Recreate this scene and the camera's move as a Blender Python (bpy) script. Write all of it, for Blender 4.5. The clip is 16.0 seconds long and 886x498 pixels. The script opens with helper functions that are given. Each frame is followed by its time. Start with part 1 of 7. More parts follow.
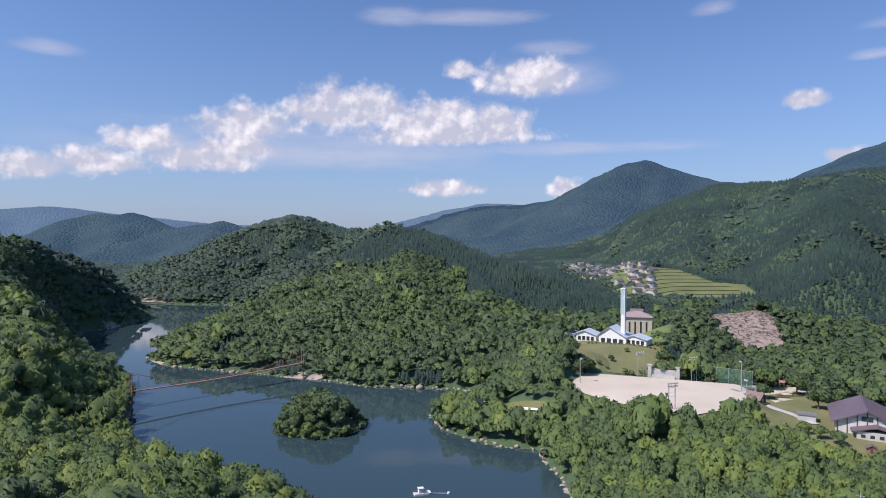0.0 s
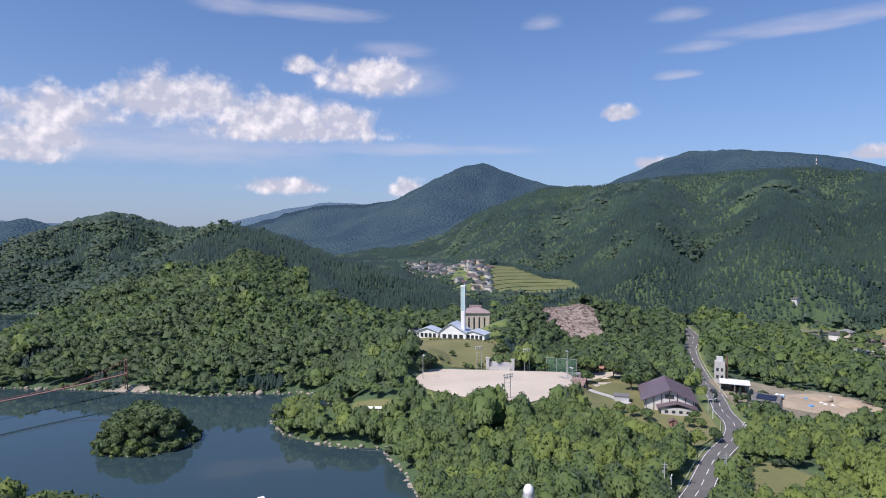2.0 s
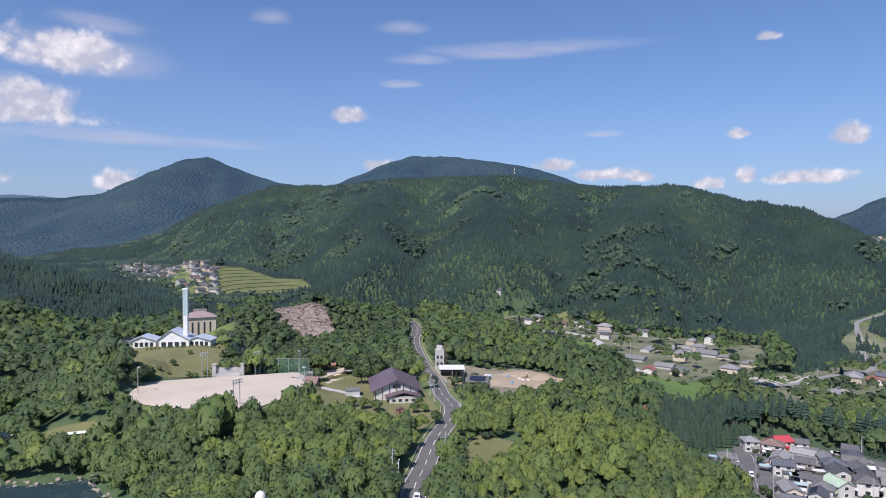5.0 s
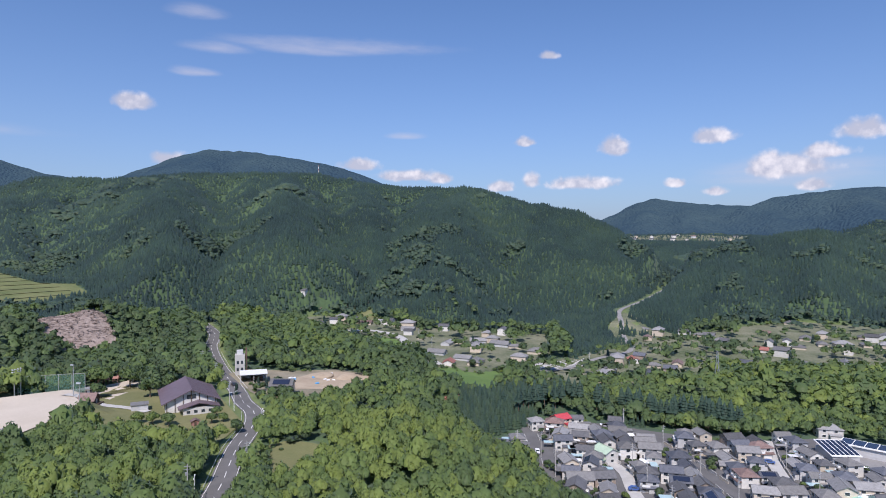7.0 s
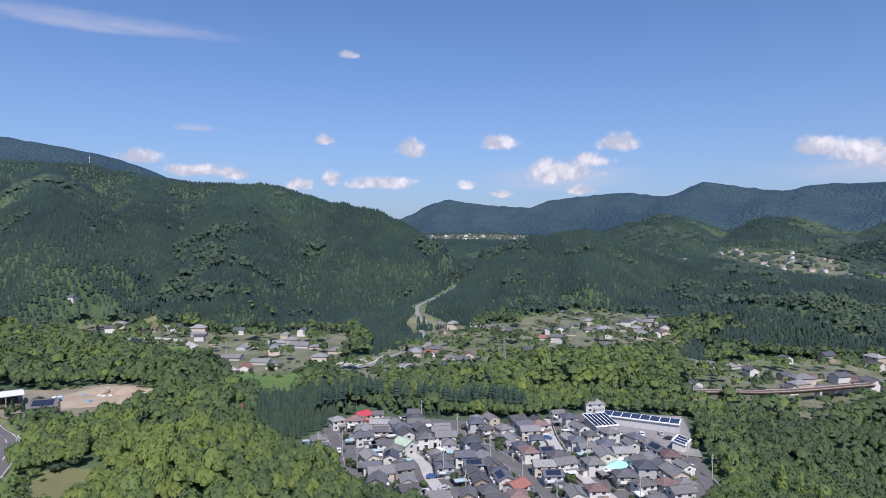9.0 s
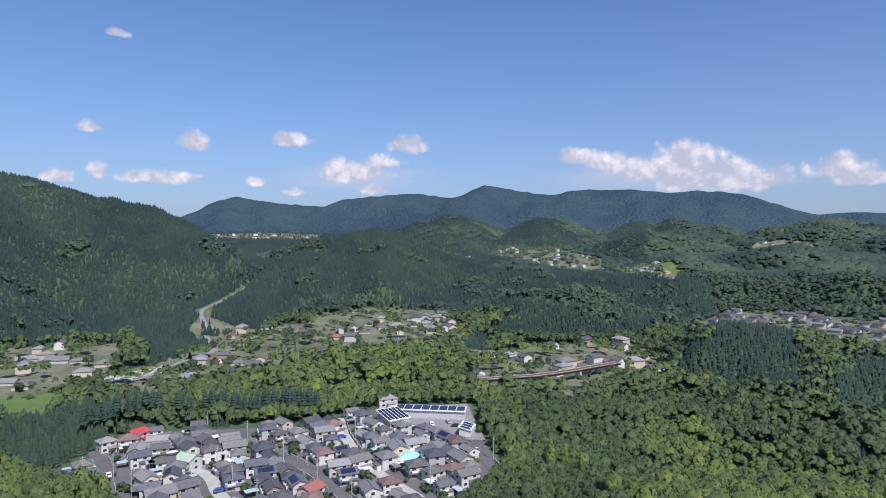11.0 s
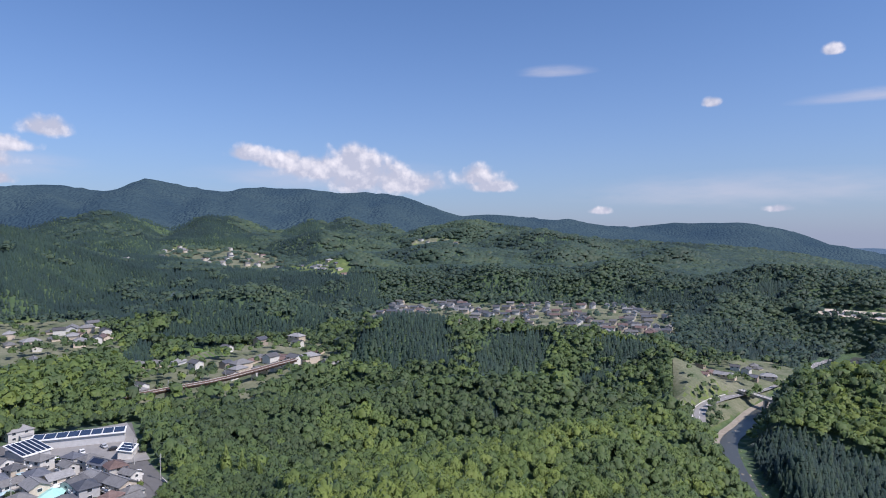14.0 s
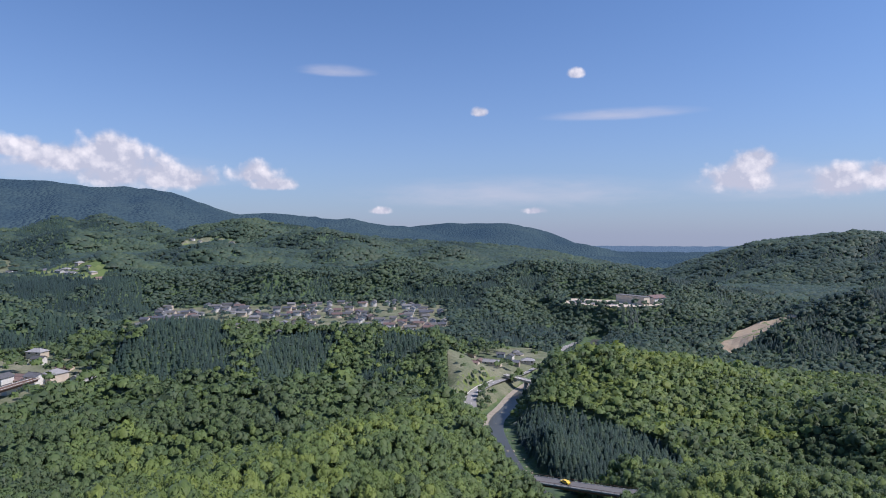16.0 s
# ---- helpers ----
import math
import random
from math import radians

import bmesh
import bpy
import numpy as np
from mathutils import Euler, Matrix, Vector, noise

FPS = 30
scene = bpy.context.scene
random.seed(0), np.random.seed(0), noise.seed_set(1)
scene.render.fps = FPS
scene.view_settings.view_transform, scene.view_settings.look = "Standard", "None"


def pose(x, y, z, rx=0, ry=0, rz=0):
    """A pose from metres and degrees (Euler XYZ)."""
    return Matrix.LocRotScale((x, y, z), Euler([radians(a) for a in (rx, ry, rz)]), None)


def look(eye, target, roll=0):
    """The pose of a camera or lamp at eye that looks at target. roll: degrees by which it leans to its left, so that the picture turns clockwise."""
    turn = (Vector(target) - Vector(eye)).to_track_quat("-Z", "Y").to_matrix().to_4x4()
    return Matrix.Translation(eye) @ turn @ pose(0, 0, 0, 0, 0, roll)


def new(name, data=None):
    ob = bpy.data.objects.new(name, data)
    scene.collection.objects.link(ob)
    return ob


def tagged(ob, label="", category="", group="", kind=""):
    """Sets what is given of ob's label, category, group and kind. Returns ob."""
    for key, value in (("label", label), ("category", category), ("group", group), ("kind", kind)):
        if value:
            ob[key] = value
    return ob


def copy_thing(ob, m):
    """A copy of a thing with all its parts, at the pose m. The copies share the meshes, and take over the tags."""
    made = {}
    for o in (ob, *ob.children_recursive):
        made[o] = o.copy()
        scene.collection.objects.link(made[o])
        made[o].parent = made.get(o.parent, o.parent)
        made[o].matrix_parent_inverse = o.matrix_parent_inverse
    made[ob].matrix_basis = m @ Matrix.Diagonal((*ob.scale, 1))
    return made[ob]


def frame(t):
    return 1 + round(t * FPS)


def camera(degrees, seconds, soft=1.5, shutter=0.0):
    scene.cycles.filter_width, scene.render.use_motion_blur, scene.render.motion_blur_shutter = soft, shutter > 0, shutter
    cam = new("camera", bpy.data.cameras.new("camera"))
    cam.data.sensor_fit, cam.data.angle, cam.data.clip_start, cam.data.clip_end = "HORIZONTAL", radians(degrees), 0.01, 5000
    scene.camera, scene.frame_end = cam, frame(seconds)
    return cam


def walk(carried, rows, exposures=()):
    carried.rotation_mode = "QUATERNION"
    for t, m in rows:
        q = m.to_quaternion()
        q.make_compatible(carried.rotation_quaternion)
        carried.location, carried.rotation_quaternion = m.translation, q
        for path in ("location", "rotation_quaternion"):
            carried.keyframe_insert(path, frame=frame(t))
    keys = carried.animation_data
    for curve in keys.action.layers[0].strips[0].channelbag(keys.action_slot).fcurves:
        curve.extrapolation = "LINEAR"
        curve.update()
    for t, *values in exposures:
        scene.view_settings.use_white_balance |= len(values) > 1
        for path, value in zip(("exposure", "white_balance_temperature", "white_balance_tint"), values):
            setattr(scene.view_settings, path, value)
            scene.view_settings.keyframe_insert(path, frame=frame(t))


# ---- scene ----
cam = camera(71.0, 16.0, soft=1.0)
EYE = 80.0  # metres over the lake, which lies at z = 0
ROWS = [
    (0.0, -0.00, -0.95, -0.16), (0.5, -3.43, -0.95, -0.12), (1.0, -6.92, -0.96, -0.11), (1.5, -10.65, -0.96, -0.12),
    (2.0, -14.36, -0.97, -0.11), (2.5, -18.09, -0.98, -0.11), (3.0, -21.98, -0.99, -0.08), (3.5, -26.06, -0.99, -0.05),
    (4.0, -30.20, -1.01, -0.05), (4.5, -34.44, -1.02, -0.07), (5.0, -38.77, -1.02, -0.09), (5.5, -43.16, -1.03, -0.11),
    (6.0, -47.61, -1.04, -0.13), (6.5, -52.10, -1.05, -0.13), (7.0, -56.62, -1.07, -0.12), (7.5, -61.18, -1.08, -0.10),
    (8.0, -65.72, -1.09, -0.08), (8.5, -70.28, -1.11, -0.09), (9.0, -74.90, -1.13, -0.11), (9.5, -79.56, -1.14, -0.13),
    (10.0, -84.27, -1.15, -0.15), (10.5, -89.01, -1.15, -0.16), (11.0, -93.79, -1.16, -0.16), (11.5, -98.60, -1.16, -0.16),
    (12.0, -103.46, -1.17, -0.14), (12.5, -108.30, -1.17, -0.11), (13.0, -113.19, -1.17, -0.11), (13.5, -118.12, -1.19, -0.10),
    (14.0, -123.12, -1.23, -0.12), (14.5, -128.09, -1.26, -0.14), (15.0, -133.04, -1.26, -0.14), (15.5, -138.03, -1.25, -0.10),
    (16.0, -143.07, -1.25, -0.12),
]
walk(cam, [(t, pose(0, 0, EYE, 0, 0, yaw) @ pose(0, 0, 0, 90 + pitch, 0, 0) @ pose(0, 0, 0, 0, 0, -lean)) for t, yaw, pitch, lean in ROWS],
     [(0, 0.02, 6500, 20.0), (4, -0.03, 6500, 20.0), (8, -0.04, 6320, 20.0), (16, -0.04, 6320, 20.0)])

# ---- light ----
SUN_BEARING, SUN_HEIGHT = 244.0, 51.0  # degrees to the right of the first view, and over the horizon
world = bpy.data.worlds.new("sky")
scene.world = world
world.use_nodes = True
wn, wl = world.node_tree.nodes, world.node_tree.links
sky = wn.new("ShaderNodeTexSky")
sky.sky_type, sky.sun_disc = "NISHITA", False
sky.sun_elevation, sky.sun_rotation = radians(SUN_HEIGHT), radians(SUN_BEARING)
sky.air_density, sky.dust_density, sky.ozone_density, sky.altitude = 1.0, 1.2, 1.5, 300
background = wn["Background"]
background.inputs[1].default_value = 0.102


def sky_math(op, a, b, c=None, clamp=False):
    n = wn.new("ShaderNodeMath")
    n.operation, n.use_clamp = op, clamp
    for i, q in enumerate((a, b, c)):
        if q is None:
            continue
        if isinstance(q, (int, float)):
            n.inputs[i].default_value = q
        else:
            wl.new(q, n.inputs[i])
    return n.outputs[0]


def sky_mix(kind, fac, a, b):
    n = wn.new("ShaderNodeMix")
    n.data_type, n.blend_type = "RGBA", kind
    for q, i in ((fac, 0), (a, 6), (b, 7)):
        if isinstance(q, (int, float, tuple)):
            n.inputs[i].default_value = q
        else:
            wl.new(q, n.inputs[i])
    return n.outputs[2]


def sky_noise(vector, scale, detail, rough=0.6):
    n = wn.new("ShaderNodeTexNoise")
    n.inputs["Scale"].default_value, n.inputs["Detail"].default_value, n.inputs["Roughness"].default_value = scale, detail, rough
    wl.new(vector, n.inputs["Vector"])
    return n.outputs[0]


# clouds: bearing, height over the horizon, half width and half height, all in degrees
HEAPS_A = [
    (-10.8, 11.7, 3.5, 1.9), (-6.7, 12.0, 4.1, 2.0), (-2.3, 11.0, 3.1, 1.5), (0.3, 11.4, 2.3, 1.5), (0.8, 9.6, 6.2, 1.1), (5.2, 10.8, 2.5, 1.7),
    (-17.4, 10.1, 3.4, 1.7), (-17.8, 8.0, 2.9, 1.1), (-21.5, 6.7, 3.7, 1.0), (-25.7, 8.2, 2.4, 1.1), (-28.8, 6.2, 3.3, 1.1), (-33.3, 5.6, 3.4, 1.1),
    (7.2, 14.5, 3.4, 1.7), (1.6, 15.2, 1.2, 0.8), (0.3, 4.7, 3.4, 0.8), (11.1, 4.6, 1.2, 0.9), (30.1, 11.0, 1.3, 0.7),
]
HEAPS_B = [
    (49.1, 6.6, 1.8, 0.7), (53.0, 5.7, 2.4, 0.7), (56.5, 5.5, 1.1, 0.6), (32.8, 6.7, 1.7, 0.8), (61.9, 4.7, 1.3, 0.6), (64.7, 5.3, 0.9, 0.9),
    (68.7, 5.0, 2.8, 0.8), (72.1, 8.1, 1.3, 1.0), (80.0, 8.7, 1.9, 0.9), (64.3, 8.7, 1.1, 0.6), (66.2, 16.1, 0.9, 0.5), (90.5, 8.4, 1.8, 1.0),
    (85.4, 6.0, 3.1, 1.3), (88.1, 6.9, 1.9, 0.8), (87.4, 4.3, 1.5, 0.6), (77.1, 4.8, 0.9, 0.5), (80.4, 4.0, 0.9, 0.5),
]
HEAPS_C = [
    (116.0, 5.6, 3.6, 2.0),
    (105.7, 7.2, 1.9, 0.9), (109.1, 6.7, 2.1, 0.9), (112.2, 6.1, 3.1, 1.3), (115.3, 6.9, 2.5, 1.6), (119.4, 5.0, 3.2, 1.3), (126.2, 5.6, 2.0, 1.2),
    (127.6, 4.6, 2.1, 0.7), (137.3, 2.3, 0.9, 0.4), (168.6, 5.0, 2.5, 1.6), (169.8, 6.2, 1.4, 1.0), (175.4, 4.3, 2.0, 1.5), (178.4, 4.6, 1.4, 1.1),
    (155.0, 14.3, 0.7, 0.5), (146.4, 11.2, 0.7, 0.5), (151.4, 2.3, 1.1, 0.4),
]
WISPS = [
    (11.1, 8.2, 14.0, 0.9), (-4.4, 19.6, 3.6, 1.2), (-32.4, 14.6, 2.7, 0.9), (23.4, 18.9, 2.1, 1.0), (34.4, 13.9, 1.8, 0.6), (36.6, 16.0, 3.2, 0.7),
    (44.4, 16.5, 5.8, 0.8), (35.1, 13.9, 2.0, 0.5), (53.2, 9.3, 2.0, 0.5), (133.3, 14.6, 3.6, 0.7), (47.1, 16.9, 11.3, 1.0), (35.2, 18.6, 2.7, 0.9),
    (159.0, 10.7, 6.9, 0.7), (10.0, 16.8, 4.0, 1.1), (3.0, 19.5, 10.0, 1.0), (-12, 8.6, 22.0, 3.4), (150, 4.0, 16.0, 2.0), (114, 5.4, 13.0, 2.0), (86, 5.6, 8.0, 1.8), (172, 4.6, 9.0, 2.4), (9, 14.5, 7.0, 2.6),
]
spot = wn.new("ShaderNodeTexCoord").outputs["Generated"]
part_xyz = wn.new("ShaderNodeSeparateXYZ")
wl.new(spot, part_xyz.inputs[0])
to_degrees = 57.29578
bearing_of = sky_math("MULTIPLY", sky_math("ARCTAN2", part_xyz.outputs[0], part_xyz.outputs[1]), to_degrees)
height_of = sky_math("MULTIPLY", sky_math("ARCSINE", part_xyz.outputs[2], 0.0), to_degrees)
chart = wn.new("ShaderNodeCombineXYZ")
wl.new(bearing_of, chart.inputs[0])
wl.new(height_of, chart.inputs[1])
puff_shift = sky_noise(spot, 11.0, 5, 0.5)


def heaped(clouds, swell=1.4):
    """How deep the sky's place lies in the nearest cloud: 1 at its heart, 0 at its rim."""
    best = None
    for b, e, w, h in clouds:
        n = wn.new("ShaderNodeVectorMath")
        n.operation = "MULTIPLY_ADD"
        n.inputs[1].default_value, n.inputs[2].default_value = (1 / (w * swell), 1 / (h * swell), 0), (-b / (w * swell), -(e - h * 0.25) / (h * swell), 0)
        wl.new(chart.outputs[0], n.inputs[0])
        under = wn.new("ShaderNodeVectorMath")
        under.operation = "MULTIPLY"
        under.inputs[1].default_value = (-1, -1.7, -1)
        wl.new(n.outputs[0], under.inputs[0])
        flat = wn.new("ShaderNodeVectorMath")
        flat.operation = "MAXIMUM"
        wl.new(n.outputs[0], flat.inputs[0])
        wl.new(under.outputs[0], flat.inputs[1])
        q = wn.new("ShaderNodeVectorMath")
        q.operation = "LENGTH"
        wl.new(flat.outputs[0], q.inputs[0])
        d = sky_math("SUBTRACT", 1.0, q.outputs["Value"])
        best = d if best is None else sky_math("SMOOTH_MAX", best, d, 0.25)
    return best


depth = sky_math("MAXIMUM", sky_math("MAXIMUM", heaped(HEAPS_A, 1.55), heaped(HEAPS_B, 1.25)), heaped(HEAPS_C, 1.4))
puffs = sky_noise(spot, 26.0, 8, 0.55)
billow = wn.new("ShaderNodeTexVoronoi")
billow.inputs["Scale"].default_value, billow.feature = 30.0, "SMOOTH_F1"
billow.inputs["Smoothness"].default_value, billow.inputs["Detail"].default_value, billow.inputs["Roughness"].default_value = 0.35, 2.0, 0.6
wobble = wn.new("ShaderNodeVectorMath")
wobble.operation = "MULTIPLY_ADD"
wobble.inputs[1].default_value = (0.02, 0.02, 0.02)
wobble_by = wn.new("ShaderNodeTexNoise")
wobble_by.inputs["Scale"].default_value, wobble_by.inputs["Detail"].default_value = 40.0, 3
wl.new(spot, wobble_by.inputs["Vector"])
wl.new(wobble_by.outputs["Color"], wobble.inputs[0])
wl.new(spot, wobble.inputs[2])
wl.new(wobble.outputs[0], billow.inputs["Vector"])
sunward = wn.new("ShaderNodeVectorMath")
sunward.operation = "ADD"
sunward.inputs[1].default_value = (-0.004, -0.003, 0.009)
wl.new(spot, sunward.inputs[0])
puffs_sunward = sky_noise(sunward.outputs[0], 26.0, 8, 0.55)
lump = sky_math("MULTIPLY_ADD", billow.outputs["Distance"], -0.6, 0.30)
shape = sky_math("ADD", lump, sky_math("MULTIPLY_ADD", sky_math("SUBTRACT", sky_math("MULTIPLY_ADD", puffs, 0.65, sky_math("MULTIPLY", puff_shift, 0.35)), 0.50), 3.4, sky_math("MULTIPLY", depth, 2.0)))
cover = wn.new("ShaderNodeMapRange")
cover.interpolation_type = "SMOOTHSTEP"
cover.inputs[1].default_value, cover.inputs[2].default_value = -0.25, 0.85
wl.new(shape, cover.inputs[0])
relief = sky_math("ADD", sky_math("MULTIPLY_ADD", sky_math("SUBTRACT", puffs, puffs_sunward), 3.5, 0.5), sky_math("MULTIPLY_ADD", billow.outputs["Distance"], -0.75, 0.45), True)
wisp_stretch = wn.new("ShaderNodeMapping")
wisp_stretch.inputs["Scale"].default_value = (1, 1, 5)
wl.new(spot, wisp_stretch.inputs[0])
wisp_noise = sky_noise(wisp_stretch.outputs[0], 7.0, 6, 0.6)
wisp_cover = sky_math("MULTIPLY", sky_math("MULTIPLY_ADD", sky_math("SUBTRACT", wisp_noise, 0.42), 1.6, sky_math("MULTIPLY", heaped(WISPS, 1.0), 0.55), True), 0.62)
wisp_cover = sky_math("MULTIPLY", wisp_cover, sky_math("MULTIPLY_ADD", heaped(WISPS, 1.0), 2.0, 0.25, True))
blue = sky_mix("MULTIPLY", 1.0, sky.outputs[0], (0.675, 1.02, 1.35, 1))
low_haze = sky_math("MULTIPLY", sky_math("EXPONENT", sky_math("MULTIPLY", sky_math("MAXIMUM", height_of, 0.0), -0.105), 0.0), 0.66)
blue = sky_mix("MIX", low_haze, blue, (4.0, 4.5, 6.0, 1))
cloud_colour = sky_mix("MIX", relief, (5.3, 5.7, 6.7, 1), (9.6, 9.5, 9.6, 1))
with_wisps = sky_mix("MIX", wisp_cover, blue, (6.2, 6.4, 7.2, 1))
with_heaps = sky_mix("MIX", sky_math("MULTIPLY", cover.outputs[0], 0.93), with_wisps, cloud_colour)
wl.new(with_heaps, background.inputs[0])

sun = new("sun", bpy.data.lights.new("sun", "SUN"))
sun.data.energy, sun.data.angle, sun.data.color = 5.0, radians(0.6), (1.0, 0.955, 0.88)
_s = Vector((math.sin(radians(SUN_BEARING)) * math.cos(radians(SUN_HEIGHT)), math.cos(radians(SUN_BEARING)) * math.cos(radians(SUN_HEIGHT)), math.sin(radians(SUN_HEIGHT))))
sun.matrix_world = look(_s * 900, (0, 0, 0))

# ---- materials ----
def shader(name, rough=0.8, metal=0.0, spec=0.3):
    """A node material; returns it with its node maker, linker and principled node."""
    m = bpy.data.materials.new(name)
    m.use_nodes = True
    b = m.node_tree.nodes["Principled BSDF"]
    b.inputs["Roughness"].default_value, b.inputs["Metallic"].default_value = rough, metal
    b.inputs["Specular IOR Level"].default_value = spec
    return m, m.node_tree.nodes.new, m.node_tree.links.new, b


def ramp(make, stops):
    r = make("ShaderNodeValToRGB")
    e = r.color_ramp.elements
    for i, (p, c) in enumerate(stops):
        k = e[i] if i < 2 else e.new(p)
        k.position, k.color = p, (*c, 1)
    return r


def noisy(make, scale, detail=4, rough=0.55):
    n = make("ShaderNodeTexNoise")
    n.inputs["Scale"].default_value, n.inputs["Detail"].default_value, n.inputs["Roughness"].default_value = scale, detail, rough
    return n


def worn(name, dark, light, scale=1.5, rough=0.8, metal=0.0, bump=0.15, grain=14.0, spec=0.3, vary=0.0):
    """A plain surface with stains at one scale, grain and relief at another; vary: spread of brightness from object to object."""
    m, make, join, b = shader(name, rough, metal, spec)
    co = make("ShaderNodeTexCoord")
    big, fine = noisy(make, scale, 5), noisy(make, grain, 3)
    join(co.outputs["Object"], big.inputs["Vector"])
    join(co.outputs["Object"], fine.inputs["Vector"])
    mix = make("ShaderNodeMath")
    mix.operation = "MULTIPLY_ADD"
    mix.inputs[1].default_value = 0.35
    join(fine.outputs[0], mix.inputs[0])
    sub = make("ShaderNodeMath")
    sub.operation = "MULTIPLY"
    sub.inputs[1].default_value = 0.65
    join(big.outputs[0], sub.inputs[0])
    join(sub.outputs[0], mix.inputs[2])
    r = ramp(make, [(0.3, dark), (0.7, light)])
    join(mix.outputs[0], r.inputs[0])
    out = r.outputs[0]
    if vary:
        info = make("ShaderNodeObjectInfo")
        hsv = make("ShaderNodeHueSaturation")
        k = make("ShaderNodeMapRange")
        k.inputs[3].default_value, k.inputs[4].default_value = 1 - vary, 1 + vary
        join(info.outputs["Random"], k.inputs[0])
        join(k.outputs[0], hsv.inputs["Value"])
        join(out, hsv.inputs["Color"])
        out = hsv.outputs[0]
    join(out, b.inputs["Base Color"])
    if bump:
        bp = make("ShaderNodeBump")
        bp.inputs["Strength"].default_value, bp.inputs["Distance"].default_value = bump, 0.05
        join(fine.outputs[0], bp.inputs["Height"])
        join(bp.outputs[0], b.inputs["Normal"])
    return m


def leafy(name, stops, haze_sheen=0.12):
    """Foliage: the hue goes by the tree's own tint, the value from leaf clump to leaf clump, with a broad drift over the land."""
    m, make, join, b = shader(name, 0.6, 0.0, 0.4)
    # sheen tinted blue, laid over the leaves in place of haze
    b.inputs["Sheen Weight"].default_value, b.inputs["Sheen Roughness"].default_value = haze_sheen, 0.5
    b.inputs["Sheen Tint"].default_value = (0.55, 0.75, 1.0, 1)
    at = make("ShaderNodeAttribute")
    at.attribute_name = "tint"
    geo = make("ShaderNodeNewGeometry")
    big = noisy(make, 0.012, 3)
    join(geo.outputs["Position"], big.inputs["Vector"])
    add = make("ShaderNodeMath")
    add.operation = "MULTIPLY_ADD"
    add.inputs[1].default_value, add.inputs[2].default_value = 0.9, -0.45
    join(big.outputs[0], add.inputs[0])
    s = make("ShaderNodeMath")
    s.operation = "ADD"
    join(at.outputs["Fac"], s.inputs[0])
    join(add.outputs[0], s.inputs[1])
    r = ramp(make, stops)
    join(s.outputs[0], r.inputs[0])
    fine = noisy(make, 1.1, 3, 0.7)
    join(geo.outputs["Position"], fine.inputs["Vector"])
    mixv = make("ShaderNodeMath")
    mixv.operation = "MULTIPLY_ADD"
    mixv.inputs[1].default_value, mixv.inputs[2].default_value = 0.5, 0.0
    join(geo.outputs["Random Per Island"], mixv.inputs[0])
    addv = make("ShaderNodeMath")
    addv.operation = "ADD"
    join(mixv.outputs[0], addv.inputs[0])
    join(fine.outputs[0], addv.inputs[1])
    k = make("ShaderNodeMapRange")
    k.inputs[1].default_value, k.inputs[2].default_value, k.inputs[3].default_value, k.inputs[4].default_value = 0.3, 1.2, 0.74, 1.22
    join(addv.outputs[0], k.inputs[0])
    hsv = make("ShaderNodeHueSaturation")
    join(r.outputs[0], hsv.inputs["Color"])
    join(k.outputs[0], hsv.inputs["Value"])
    join(hsv.outputs[0], b.inputs["Base Color"])
    thin, blend = make("ShaderNodeBsdfTranslucent"), make("ShaderNodeMixShader")
    join(hsv.outputs[0], thin.inputs["Color"])
    blend.inputs[0].default_value = 0.4
    join(b.outputs[0], blend.inputs[1])
    join(thin.outputs[0], blend.inputs[2])
    join(blend.outputs[0], m.node_tree.nodes["Material Output"].inputs["Surface"])
    bp = make("ShaderNodeBump")
    bp.inputs["Strength"].default_value, bp.inputs["Distance"].default_value = 0.5, 0.4
    join(fine.outputs[0], bp.inputs["Height"])
    join(bp.outputs[0], b.inputs["Normal"])
    return m


BROAD = leafy("broadleaf_foliage", [(0.05, (0.080, 0.122, 0.054)), (0.45, (0.108, 0.166, 0.060)), (0.8, (0.150, 0.218, 0.062)), (1.0, (0.205, 0.268, 0.064))])
# broadleaf of the far woods, muted and blued to carry haze in its colour
HAZED_BROAD = leafy("hazed_broadleaf_foliage", [(0.05, (0.050, 0.088, 0.062)), (0.5, (0.076, 0.124, 0.074)), (1.0, (0.120, 0.170, 0.078))], 0.16)
# cedar's own dark green, shifted further to blue to paint in some haze
CEDAR = leafy("hazed_conifer_foliage", [(0.1, (0.025, 0.054, 0.046)), (0.6, (0.044, 0.086, 0.060)), (1.0, (0.072, 0.118, 0.064))], 0.16)
BARK = worn("bark", (0.09, 0.065, 0.045), (0.22, 0.17, 0.13), 0.8, 0.9)
SAND = worn("sand_ground", (0.46, 0.40, 0.325), (0.57, 0.505, 0.42), 0.06, 0.95, bump=0.1, grain=2.0)
TARMAC = worn("worn_asphalt", (0.105, 0.103, 0.103), (0.165, 0.162, 0.160), 0.15, 0.9, bump=0.1, grain=3.0)
CONCRETE = worn("weathered_concrete", (0.36, 0.35, 0.33), (0.52, 0.51, 0.48), 0.3, 0.9)
YARD_GREY = worn("worn_grey_concrete", (0.20, 0.195, 0.19), (0.31, 0.30, 0.29), 0.2, 0.9)
WHITE = worn("white_paint", (0.70, 0.70, 0.69), (0.82, 0.82, 0.80), 0.4, 0.6)
GRASS = worn("mown_grass", (0.12, 0.135, 0.055), (0.22, 0.205, 0.10), 0.06, 0.9, bump=0.3, grain=1.6)
LUSH = worn("rice_and_meadow", (0.070, 0.115, 0.038), (0.135, 0.175, 0.062), 0.04, 0.9, bump=0.4, grain=1.2)
